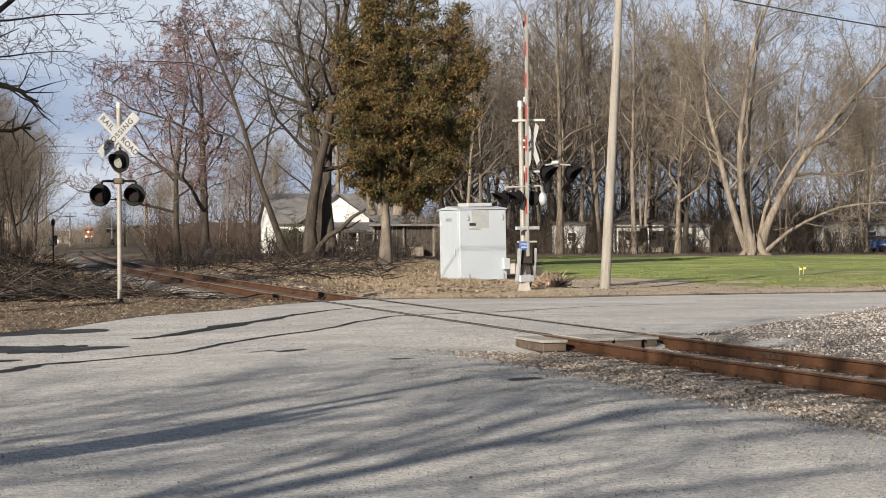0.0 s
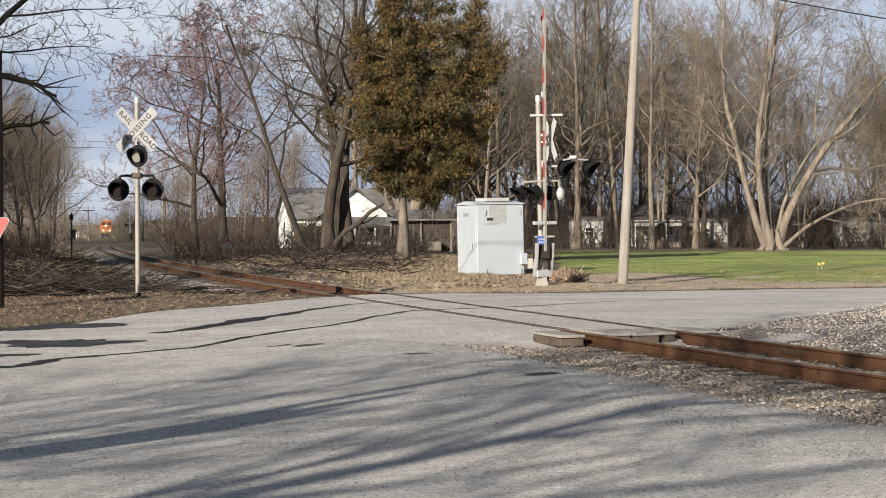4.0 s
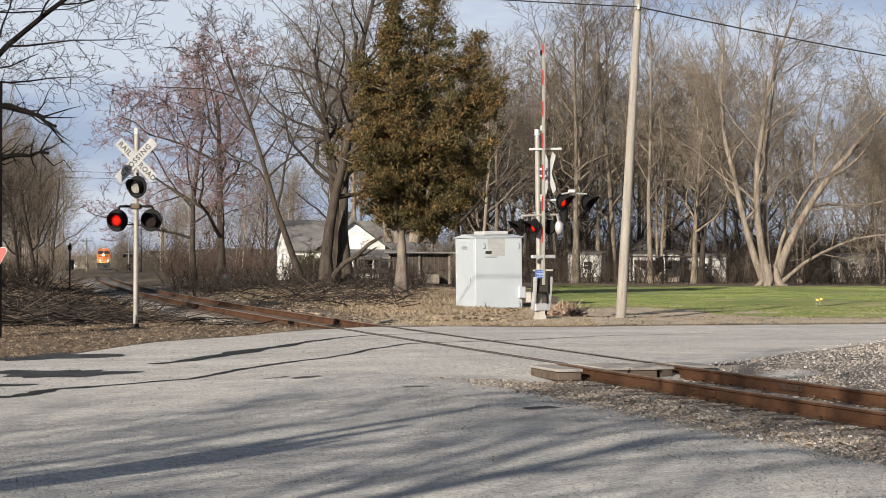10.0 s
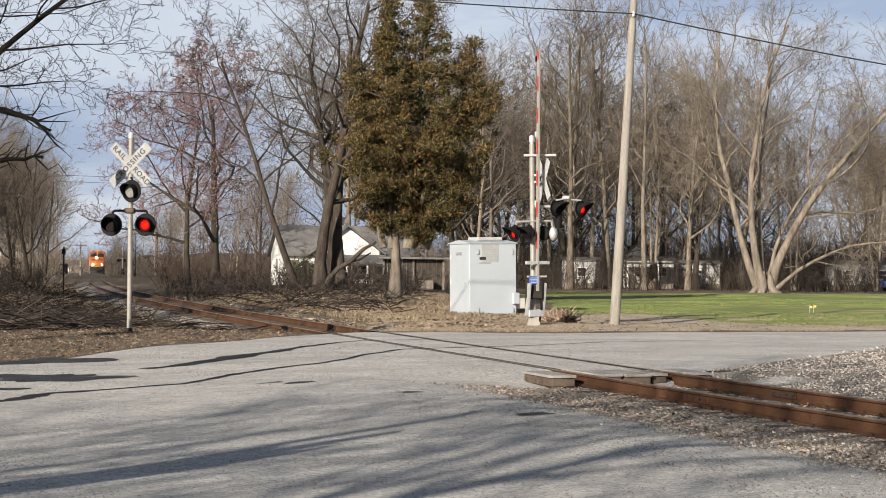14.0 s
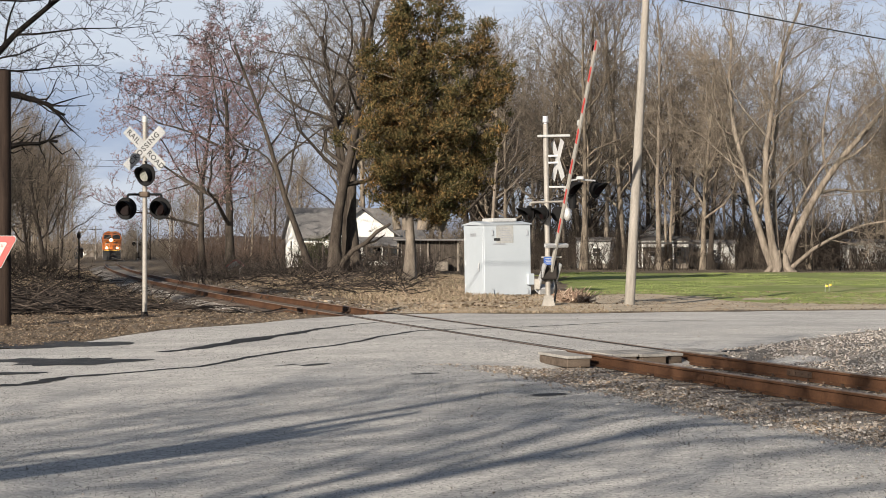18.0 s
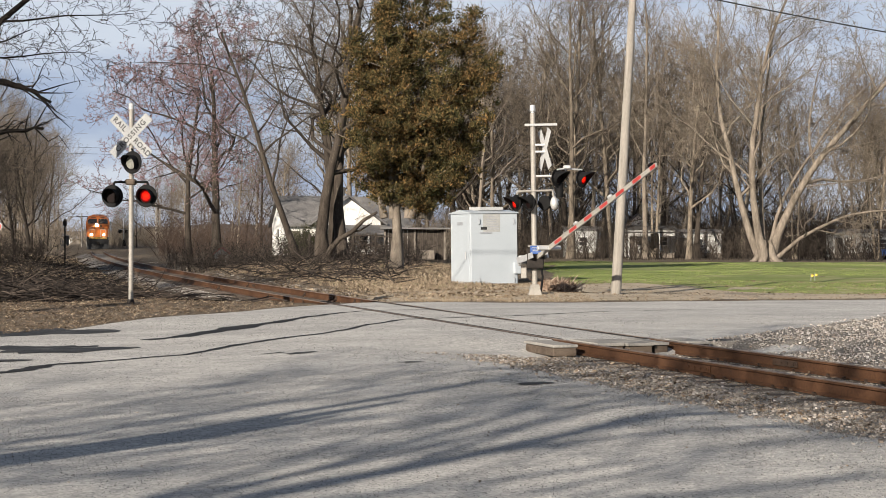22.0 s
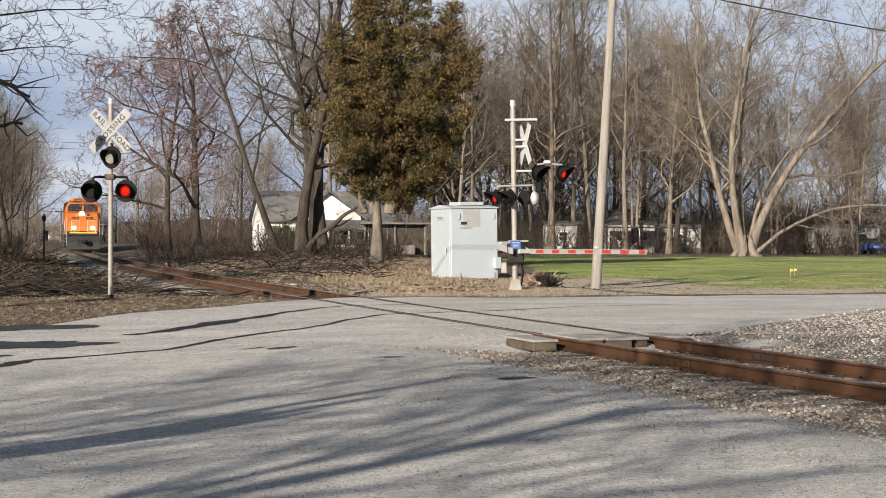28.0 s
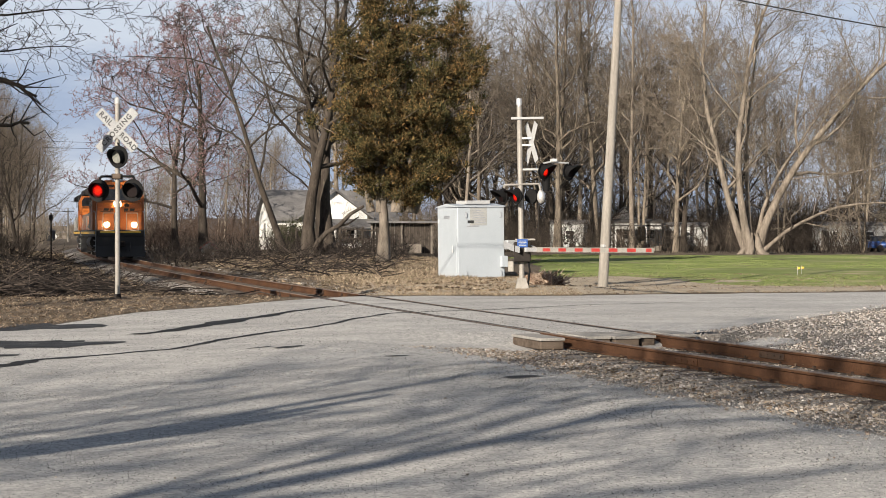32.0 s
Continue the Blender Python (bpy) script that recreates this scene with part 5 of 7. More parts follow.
def cable(name, a, b, sag, r, label):
    a, b = Vector(a), Vector(b)
    pts = [a.lerp(b, i / 24) + Vector((0, 0, -sag * 4 * (i / 24) * (1 - i / 24))) for i in range(25)]
    v, f = tubes([(pts, [r] * 25, 2)], (6, 6, 6))
    tagged(from_arrays(name, v.tolist(), f.tolist(), M_WIRE), label, "cable")


cable("overhead_wire", (5.07, 46.5, 9.05), (25.5, 55.6, 7.3), 0.25, 0.020, "black overhead wire strung from the wooden pole")
cable("overhead_wire", (5.07, 46.5, 9.05), (-32, 30.2, 10.2), 0.55, 0.018, "black overhead wire strung over the road")
cable("overhead_wire", (-70, 172, 12.3), (30, 215, 12.6), 0.5, 0.02, "thin overhead wire crossing the distant track")
cable("overhead_wire", (-70, 172, 11.6), (30, 215, 11.9), 0.5, 0.02, "thin lower overhead wire crossing the distant track")


def dark_post():
    t = thing("wooden_post", "dark creosoted wooden post cut off at the top", "post", pose(-9.78, 34.5, ground_z(-9.78, 34.5), 0, 0, 0))
    bm = B()
    rod(bm, (0, 0, -0.3), (0, 0, 5.4), 0.135, 0.120, seg=18)
    part("pole", bm, M_POLE_DARK, t)
    bm = B()
    rod(bm, (-0.155, -0.05, 0.0), (-0.15, -0.05, 2.6), 0.022, seg=8)
    part("conduit", bm, M_GALV, t)


dark_post()


def yield_sign():
    t = thing("yield_sign", "red and white triangular yield sign on a steel post", "road sign", pose(-9.86, 33.9, ground_z(-9.86, 33.9), 0, 0, -10))
    bm = B()
    box(bm, 0.055, 0.03, 2.2, 0, 0.02, 1.1)
    part("post", bm, M_GALV, t)

    def tri(r, y0, y1, mt, nm, lab=""):
        bm = B()
        pts = []
        for k in range(3):                                      # rounded corners
            a = radians(-90 + 120 * k)
            for da in (-0.6, -0.2, 0.2, 0.6):
                pts.append((r * 0.86 * math.cos(a) + r * 0.14 * math.cos(a + da * 1.7), r * 0.86 * math.sin(a) + r * 0.14 * math.sin(a + da * 1.7)))
        slab(bm, pts, y0, y1)
        ob = part(nm, bm, mt, t, lab)
        ob.location = (0.14, 0, 1.66)
        return ob
    tri(0.44, -0.004, 0.004, M_SIGNW, "sign_edge")
    tri(0.42, -0.009, -0.005, M_RED, "sign_face")
    tri(0.20, -0.014, -0.010, M_SIGNW, "sign_centre")
    letters("lettering", "YIELD", 0.075, M_RED, t, pose(0.14, -0.0165, 1.695, 90, 0, 0), 1.05, 0.001)


yield_sign()


# ---- houses and trailers ----
def window(parent, x, y, z, w, h, turn=0, wide=0.09):
    bm = B()
    for sx, sz, cx, cz in ((w + 2 * wide, wide, 0, h / 2 + wide / 2), (w + 2 * wide, wide, 0, -h / 2 - wide / 2), (wide, h, -w / 2 - wide / 2, 0), (wide, h, w / 2 + wide / 2, 0), (w, 0.05, 0, 0)):
        box(bm, sx, 0.06, sz, cx, -0.02, cz)
    fr = part("window_frame", bm, M_SIDING, parent)
    fr.matrix_basis = pose(x, y, z, 0, 0, turn)
    bm = B()
    box(bm, w, 0.02, h, 0, 0.0, 0)
    part("pane", bm, M_GLASS_DARK, fr)
    return fr


def house():
    t = thing("house", "old white clapboard house with a grey shingle roof", "house", pose(-11.5, 112, ground_z(-9, 112) - 0.1, 0, 0, 16))
    # main wing, ridge along x; its gable end shows at the near corner
    bm = B()
    box(bm, 8.6, 5.6, 2.4, 4.3, 2.8, 1.0)
    wall = part("wall", bm, M_SIDING, t)
    for k in range(11):
        bm = B()
        slab(bm, ((0, 0.2 * k), (-0.028, 0.2 * k), (-0.005, 0.2 * k + 0.2), (0, 0.2 * k + 0.2)), 0.0, 8.6, "x")
        part("clapboard", bm, M_SIDING, wall)
    bm = B()
    slab(bm, ((0, 2.2), (5.6, 2.2), (2.8, 4.0)), 0.0, 8.6, "x")
    part("gable", bm, M_SIDING, t)
    bm = B()
    slab(bm, ((-0.35, 1.98), (2.8, 4.02), (5.95, 1.98), (5.95, 2.12), (2.8, 4.16), (-0.35, 2.12)), -0.25, 8.85, "x")
    rf = part("roof", bm, M_ROOF, t)
    bm = B()
    box(bm, 0.5, 0.5, 1.0, 4.4, 2.8, 4.3)
    part("chimney", bm, M_ROOF_DARK, rf)
    # front gable
    bm = B()
    slab(bm, ((1.9, 0.0), (6.35, 0.0), (6.35, 2.35), (4.1, 3.95), (1.9, 2.35)), -1.2, 0.5)
    part("front_gable", bm, M_SIDING, t)
    bm = B()
    slab(bm, ((1.45, 2.08), (4.1, 4.0), (6.75, 2.08), (6.75, 2.22), (4.1, 4.15), (1.45, 2.22)), -1.5, 2.6)
    part("gable_roof", bm, M_ROOF, t)
    bm = B()
    slab(bm, ((-3.2, 1.45), (-1.2, 2.0), (-1.2, 2.1), (-3.2, 1.55)), 2.0, 8.0, "x")
    part("porch_roof", bm, M_ROOF, t)
    for x in (2.2, 3.7, 5.1, 6.5, 7.8):
        bm = B()
        box(bm, 0.11, 0.11, 1.6, x, -3.0, 0.7)
        part("porch_post", bm, M_SIDING, t)
    bm = B()
    box(bm, 5.8, 2.0, 0.25, 5.0, -2.2, -0.05)
    part("porch_floor", bm, M_WOOD_GREY, t)
    bm = B()
    box(bm, 5.6, 0.05, 0.06, 5.0, -3.02, 0.75)
    box(bm, 5.6, 0.05, 0.06, 5.0, -3.02, 0.25)
    part("porch_rail", bm, M_WOOD_GREY, t)
    for x in (3.0, 5.3):
        window(t, x, -1.22, 1.05, 0.8, 1.2)
    window(t, 1.4, -0.04, 1.1, 0.5, 1.1)
    bm = B()
    box(bm, 0.7, 0.05, 1.9, 0.6, -0.05, 0.75)
    part("door", bm, M_WOOD_GREY, t)
    window(t, -0.03, 2.8, 1.2, 0.8, 1.2, -90)


house()


def shed():
    t = thing("shed", "dark weathered open shed with a flat roof", "shed", pose(-4.4, 104, ground_z(-3, 104), 0, 0, 0))
    for i in range(16):
        bm = B()
        box(bm, 0.225, 0.04, 1.9, 0.11 + 0.24 * i, 0.12 + 0.03 * (i % 2), 0.95)
        part("board", bm, M_TIMBER, t)
    bm = B()
    slab(bm, ((-0.3, 1.9), (4.2, 1.95), (4.2, 2.05), (-0.3, 2.0)), -0.4, 2.6)
    part("roof", bm, M_ROOF_DARK, t)
    bm = B()
    box(bm, 4.5, 0.03, 0.10, 1.95, -0.42, 1.98)
    part("fascia", bm, M_ROOF, t)
    for x in (0.0, 1.9, 3.8):
        bm = B()
        box(bm, 0.12, 0.12, 1.95, x, 0.0, 0.95)
        part("post", bm, M_WOOD_GREY, t)
    bm = B()
    box(bm, 1.6, 0.7, 0.6, 2.4, -0.6, 0.3, bevel=0.05)
    part("stacked_boards", bm, M_WOOD_GREY, t)


shed()


def yard_fence():
    t = thing("fence", "dark weathered post and rail fence before the porch", "fence")
    xs = [-8.9 + 1.35 * k for k in range(5)]
    y = 101.0
    for k, x in enumerate(xs):
        bm = B()
        rod(bm, (x, y, ground_z(x, y) - 0.2), (x + 0.03 * (k % 2), y, ground_z(x, y) + 1.5 + 0.1 * (k % 3)), 0.085, 0.075, seg=8)
        part("post", bm, M_TIMBER, t)
    for (x0, x1) in zip(xs, xs[1:]):
        for h in (0.72, 1.30):
            bm = B()
            rod(bm, (x0, y - 0.08, ground_z(x0, y) + h), (x1, y - 0.08, ground_z(x1, y) + h + 0.04), 0.045, 0.04, seg=6)
            part("rail", bm, M_TIMBER, t)


yard_fence()
limb = thing("fallen_limb", "bent grey limb propped against the old trunks", "branch")
v, f = tubes([([Vector(p) for p in ((-6.75, 85.7, 0.55), (-6.45, 85.6, 1.25), (-6.0, 85.5, 1.75), (-5.3, 85.4, 2.15), (-4.7, 85.2, 2.75), (-4.0, 85.0, 3.15))], [0.15, 0.14, 0.13, 0.115, 0.10, 0.07], 1),
              ([Vector(p) for p in ((-5.3, 85.4, 2.15), (-4.9, 85.5, 2.2), (-4.3, 85.6, 2.6))], [0.06, 0.05, 0.03], 1)], (8, 8))
from_arrays("limb", v.tolist(), f.tolist(), M_BARK_DARK, limb, smooth=True)


def trailer(x, y, w, h, label, turn=0.0, dark_roof=False, z=0.2):
    t = thing("mobile_home", label, "mobile home", pose(x, y, z, 0, 0, turn))
    bm = B()
    box(bm, w, 3.0, h, w / 2, 1.5, h / 2, bevel=0.04)
    wall = part("wall", bm, M_PANEL, t)
    rib = None
    for i in range(int(w / 0.6)):
        if rib is None:
            bm = B()
            box(bm, 0.03, 0.03, h - 0.1, 0, 0, 0)
            rib = part("panel_rib", bm, M_PANEL, wall)
            ob = rib
        else:
            ob = new("panel_rib", rib.data)
            ob.parent = wall
        ob.location = (0.3 + i * 0.6, -0.005, h / 2)
    bm = B()
    slab(bm, ((-0.2, h - 0.02), (1.5, h + 0.28), (3.2, h - 0.02), (3.2, h + 0.06), (1.5, h + 0.36), (-0.2, h + 0.06)), -0.15, w + 0.15, "x")
    part("roof", bm, M_ROOF_DARK if dark_roof else M_ROOF, t)
    k = max(1, int(w / 2.2))
    for i in range(k):
        window(t, (i + 0.5) * w / k, -0.03, h * 0.58, 0.7, 0.75)
    bm = B()
    box(bm, 0.75, 0.05, 1.8, 0.55, -0.03, 0.95)
    part("door", bm, M_WOOD_GREY, t)
    bm = B()
    box(bm, w, 0.06, 0.45, w / 2, -0.03, 0.2)
    part("skirting", bm, M_WOOD_GREY, t)
    return t


trailer(10.3, 152, 3.3, 2.5, "white mobile home among bare trees")
trailer(16.1, 152, 4.4, 2.6, "white mobile home with a dark porch roof", 0, True)
trailer(20.9, 154, 4.2, 2.3, "low white mobile home with faded awnings")
trailer(36.5, 158, 6.5, 2.4, "pale grey mobile home behind the trees")
bm = B()
slab(bm, ((0, 0), (3.4, 0), (3.4, 3.0), (1.7, 4.4), (0, 3.0)), 0, 5)
gh = thing("far_house", "white gabled house end behind the mobile homes", "house", pose(17.6, 172, 0.0))
part("gable_wall", bm, M_SIDING, gh)
bm = B()
slab(bm, ((-0.3, 2.75), (1.7, 4.45), (3.7, 2.75), (3.7, 2.9), (1.7, 4.6), (-0.3, 2.9)), -0.3, 5.3)
part("roof", bm, M_ROOF, gh)
bm = B()
box(bm, 6.0, 3.2, 0.14, 0, 0, 0)
pr = thing("porch_roof_shelter", "dark flat carport roof on posts", "carport", pose(18.6, 149.5, 2.5))
part("roof", bm, M_ROOF_DARK, pr)
for sx in (-2.8, 0, 2.8):
    bm = B()
    rod(bm, (sx, -1.4, -2.4), (sx, -1.4, 0), 0.06, seg=6)
    part("post", bm, M_SIDING, pr)


# ---- small things along the way ----
def kennel():
    t = thing("kennel", "small white kennel with a red roof by the house", "kennel", pose(-14.7, 104, ground_z(-14.7, 104)))
    bm = B()
    slab(bm, ((-0.45, 0), (0.45, 0), (0.45, 0.5), (0, 0.85), (-0.45, 0.5)), -0.5, 0.5)
    part("wall", bm, M_SIDING, t)
    for s in (-1, 1):
        bm = B()
        slab(bm, ((0, 0.86), (s * 0.55, 0.44), (s * 0.55, 0.50), (0, 0.93)), -0.6, 0.6)
        part("roof", bm, M_RED, t)
    bm = B()
    box(bm, 0.36, 0.02, 0.42, 0, -0.505, 0.22)
    part("doorway", bm, M_BLACK, t)


kennel()


def marker_flag(x, y):
    t = thing("marker_flag", "small yellow marker flag on the lawn", "flag", pose(x, y, ground_z(x, y)), "marker flags")
    bm = B()
    rod(bm, (0, 0, 0), (0, 0, 0.34), 0.008, seg=5)
    part("wire_stake", bm, M_GALV, t)
    bm = B()
    box(bm, 0.09, 0.006, 0.07, 0.045, 0, 0.26)
    part("flag", bm, M_YELLOW, t)


marker_flag(13.1, 60.2)
marker_flag(13.75, 62.5)
t = thing("steel_post", "thin dark steel post beside the track", "post", pose(-22.6, 95, ground_z(-22.6, 95)))
bm = B()
rod(bm, (0, 0, -0.2), (0, 0, 3.0), 0.045, seg=8)
part("post", bm, M_IRON, t)
bm = B()
box(bm, 0.22, 0.04, 0.3, 0, -0.05, 2.75)
part("plate", bm, M_IRON, t)


def line_pole(x, y, h, label):
    t = thing("line_pole", label, "utility pole", pose(x, y, ground_z(x, y)), "line poles along the track")
    bm = B()
    rod(bm, (0, 0, -0.3), (0, 0, h), 0.16, 0.11, seg=8)
    part("pole", bm, M_POLE, t)
    bm = B()
    box(bm, 2.2, 0.12, 0.14, 0, 0, h - 0.6)
    part("crossarm", bm, M_POLE_DARK, t)


for x, y, h in ((-66, 290, 6.5), (-51, 280, 7.5), (-62, 345, 8), (-104, 430, 9), (-78, 430, 9)):
    line_pole(x, y, h, "weathered line pole beside the distant track")


def far_signal(x, y):
    t = thing("crossing_signal", "distant crossing signal with dark lamps", "crossing signal", pose(x, y, ground_z(x, y)))
    bm = B()
    rod(bm, (0, 0, 0), (0, 0, 4.6), 0.07, seg=8)
    part("mast", bm, M_SILVER, t)
    for sx in (-0.5, 0.5):
        bm = B()
        rod(bm, (sx, -0.05, 2.6), (sx, 0.0, 2.6), 0.3, seg=14)
        part("lamp_plate", bm, M_BLACK, t)
    bm = B()
    box(bm, 1.3, 0.06, 0.07, 0, 0, 2.9)
    part("crossarm", bm, M_SILVER, t)
    bm = B()
    box(bm, 0.5, 0.4, 0.9, 0.1, 0, 0.9, bevel=0.05)
    part("mechanism_case", bm, M_BLACK, t)


far_signal(-49.5, 245)


def parked_car(x, y, turn):
    t = thing("parked_car", "dark blue parked car beside a mobile home", "car", pose(x, y, ground_z(x, y), 0, 0, turn))
    bm = B()
    slab(bm, ((-2.1, 0.35), (2.1, 0.35), (2.15, 0.75), (1.3, 0.92), (-1.9, 0.95), (-2.15, 0.7)), -0.85, 0.85)
    bmesh.ops.bevel(bm, geom=bm.edges[:], offset=0.06, segments=2, affect="EDGES")
    part("body", bm, M_BLUE, t, smooth=True)
    bm = B()
    slab(bm, ((-1.6, 0.92), (1.1, 0.9), (0.4, 1.42), (-1.1, 1.44)), -0.72, 0.72)
    part("cabin", bm, M_GLASS_DARK, t)
    for wx in (-1.35, 1.35):
        for wy in (-0.8, 0.8):
            bm = B()
            rod(bm, (wx, wy - 0.1, 0.32), (wx, wy + 0.1, 0.32), 0.32, seg=16)
            part("wheel", bm, M_BLACK, t)


parked_car(41.0, 150, 15)

# ---- undergrowth, grass, litter ----
def blades(name, places, h, w, material, label, category, seed, lean=0.5):
    rnd = random.Random(seed)
    V, F = [], []
    for x, y in places:
        z = ground_z(x, y) - 0.01
        for k in range(3):
            a = rnd.random() * 6.283
            hh, ww = h * rnd.uniform(0.5, 1.3), w * rnd.uniform(0.6, 1.3)
            px, py = x + rnd.gauss(0, 0.05), y + rnd.gauss(0, 0.05)
            lx, ly = rnd.gauss(0, lean) * hh, rnd.gauss(0, lean) * hh
            cx, cy = math.cos(a) * ww / 2, math.sin(a) * ww / 2
            b = len(V)
            V += [(px - cx, py - cy, z), (px + cx, py + cy, z), (px + lx * 0.4 + cx * 0.7, py + ly * 0.4 + cy * 0.7, z + hh * 0.6), (px + lx, py + ly, z + hh), (px + lx * 0.4 - cx * 0.7, py + ly * 0.4 - cy * 0.7, z + hh * 0.6)]
            F.append((b, b + 1, b + 2, b + 3, b + 4))
    return tagged(from_arrays(name, V, F, material), label, category, kind="stuff")


rnd = random.Random(301)


def spread(n, xlo, xhi, ylo, yhi, ok, power=1.0):
    out = []
    tries = 0
    while len(out) < n and tries < n * 12:
        tries += 1
        y = ylo + (yhi - ylo) * rnd.random() ** power
        x = rnd.uniform(xlo, xhi)
        if ok(x, y):
            out.append((x, y))
    return out


def off_road_far(x, y):
    return y > road_far(x) + 0.15 and off_track(x, y) > 1.7


blades("dry_grass", spread(9000, -4, 17, 40.5, 62, lambda x, y: off_road_far(x, y) and (x < 3.6 or rnd.random() < 0.12), 1.3), 0.055, 0.022, M_STRAW, "tan dead grass on the verge", "grass", 1, 0.7)
blades("dry_grass", spread(6000, -12, 1.2, 50, 100, lambda x, y: off_track(x, y) > 3, 1.2), 0.13, 0.035, M_STRAW, "tan dead grass on the bank below the house", "grass", 2, 0.6)
def litter(name, places, size, material, label, seed):
    rnd = random.Random(seed)
    V, F = [], []
    for x, y in places:
        z = ground_z(x, y) + rnd.uniform(0.0, 0.04)
        a, s = rnd.random() * 6.283, size * rnd.uniform(0.5, 1.4)
        c, sn = math.cos(a) * s, math.sin(a) * s
        t1, t2 = rnd.gauss(0, 0.35) * s, rnd.gauss(0, 0.35) * s
        b = len(V)
        V += [(x - c, y - sn, z + t1), (x + sn * 0.5, y - c * 0.5, z + t2), (x + c, y + sn, z + t1 * -0.5 + 0.3 * s), (x - sn * 0.5, y + c * 0.5, z - t2 * 0.3 + 0.2 * s)]
        F.append((b, b + 1, b + 2, b + 3))
    return tagged(from_arrays(name, V, F, material), label, "leaves", kind="stuff")


def lawn_edge(x):
    """Where the grass begins: close to the road once past the pole."""
    return 56.0 - 8.5 * step(5.5, 10.0, x) + 0.3 * max(0.0, x - 12.0)


def lawn_ok(x, y):
    return lawn_edge(x) + 0.8 + 1.5 * noise.noise(Vector((x * 0.3, 1, 9))) < y < 118 and x > 3.4 + 0.03 * (y - 47) + noise.noise(Vector((x * 0.4, y * 0.2, 4))) * 1.5


lawn_n = spread(22000, 3, 36, 46, 119, lambda x, y: lawn_ok(x, y) and x < y * 0.31 and noise.noise(Vector((x * 0.16, y * 0.07, 2))) > -0.12 + 0.25 * rnd.random(), 1.25)
blades("lawn_grass", lawn_n, 0.05, 0.04, M_GREEN, "bright green spring lawn", "grass", 3, 0.5)

litter("dead_leaves", spread(5000, 3, 18, 42, 60, lambda x, y: off_road_far(x, y), 1.0), 0.032, M_LEAF, "brown leaves and chips on the bare verge", 5)

# bare strip between the road and the lawn
verts, faces = [], []
for i in range(67):
    x = -3.0 + 0.5 * i
    lo = road_far(x) - 0.05
    hi = max(lo + 4.0, 57.0) + 1.5 * noise.noise(Vector((x * 0.4, 6, 2)))
    for j in range(13):
        y = lo + (hi - lo) * j / 12
        verts.append((x, y, ground_z(x, y) + (0.014 if 0 < j < 12 and 0 < i < 66 else -0.04)))
for i in range(66):
    for j in range(12):
        a = i * 13 + j
        faces.append((a, a + 13, a + 14, a + 1))
tagged(from_arrays("verge", verts, faces, M_DIRT, smooth=True), "bare pale dirt verge with thin dead grass", "verge", kind="structure")

# lawn turf as its own ground patch under the blades
M_LAWN = surface("lawn_turf", (0.122, 0.156, 0.044), (0.182, 0.210, 0.068), 0.16, 6, 0.95, 0, 0.5, 0.03, (0.30, 0.25, 0.16), 0.53, world_space=True, stretch=(0.5, 0.9, 1))
verts, faces = [], []
ln = 40
for i in range(61):
    x0 = 3.2 + 0.8 * i
    for j in range(ln):
        u = j / (ln - 1)
        xx = x0 + 4.5 * u * u
        lo = lawn_edge(xx) + 1.4 * noise.noise(Vector((xx * 0.5, 3, 0)))
        y = lo + (121 + 4 * noise.noise(Vector((xx * 0.2, 8, 0))) - lo) * u ** 1.3
        verts.append((xx, y, ground_z(xx, y) + (0.02 if 0 < j < ln - 1 and 0 < i < 60 else -0.05)))
for i in range(60):
    for j in range(ln - 1):
        a = i * ln + j
        faces.append((a, a + ln, a + ln + 1, a + 1))
tagged(from_arrays("lawn", verts, faces, M_LAWN, smooth=True), "mown green lawn with bare patches", "lawn", kind="structure")


def near_left(x, y):
    return y > road_far(x) + 0.05 and off_track(x, y) < -1.5


blades("dry_grass", spread(6000, -14, -2, 27.5, 55, near_left, 1.3), 0.05, 0.016, M_LEAF, "thin brown dead grass among the chips", "grass", 8, 1.2)
litter("dead_leaves", spread(24000, -16, -2, 27.5, 60, near_left, 1.3), 0.027, M_LEAF, "pale brown dead leaves and chips on the verge", 1)
litter("dead_leaves", spread(6000, -16, 2, 44, 90, lambda x, y: off_track(x, y) > 1.8, 1.2), 0.07, M_LEAF, "brown dead leaves on the bank", 2)
litter("dead_leaves", spread(1500, -1, 12, 14, 27, lambda x, y: 0.5 < abs(off_track(x, y)) < 2.6 and y < 24, 1.0), 0.03, M_LEAF, "dry leaves among the ballast", 3)


def sticks(name, n, place, length, r, label, seed, up=0.25, material=None):
    rnd = random.Random(seed)
    lines = []
    for i in range(n):
        x, y = place(rnd)
        a = rnd.random() * 6.283
        L = length * rnd.uniform(0.4, 1.5)
        el = abs(rnd.gauss(0, up))
        d = Vector((math.cos(a), math.sin(a) * 0.7, el)).normalized()
        p = Vector((x, y, ground_z(x, y) + rnd.uniform(-0.02, 0.18)))
        pts, v = [p.copy()], d
        for k in range(4):
            v = (v + Vector((rnd.gauss(0, 0.22), rnd.gauss(0, 0.22), rnd.gauss(-0.04, 0.12)))).normalized()
            p = p + v * L / 4
            p.z = max(p.z, ground_z(p.x, p.y) + 0.01)
            pts.append(p.copy())
        rr = r * rnd.uniform(0.4, 1.4)
        lines.append((pts, [rr, rr * 0.9, rr * 0.75, rr * 0.6, rr * 0.35], 2))
    v, f = tubes(lines, (4, 4, 4))
    return tagged(from_arrays(name, v.tolist(), f.tolist(), material or M_STICK), label, "brushwood", kind="stuff")


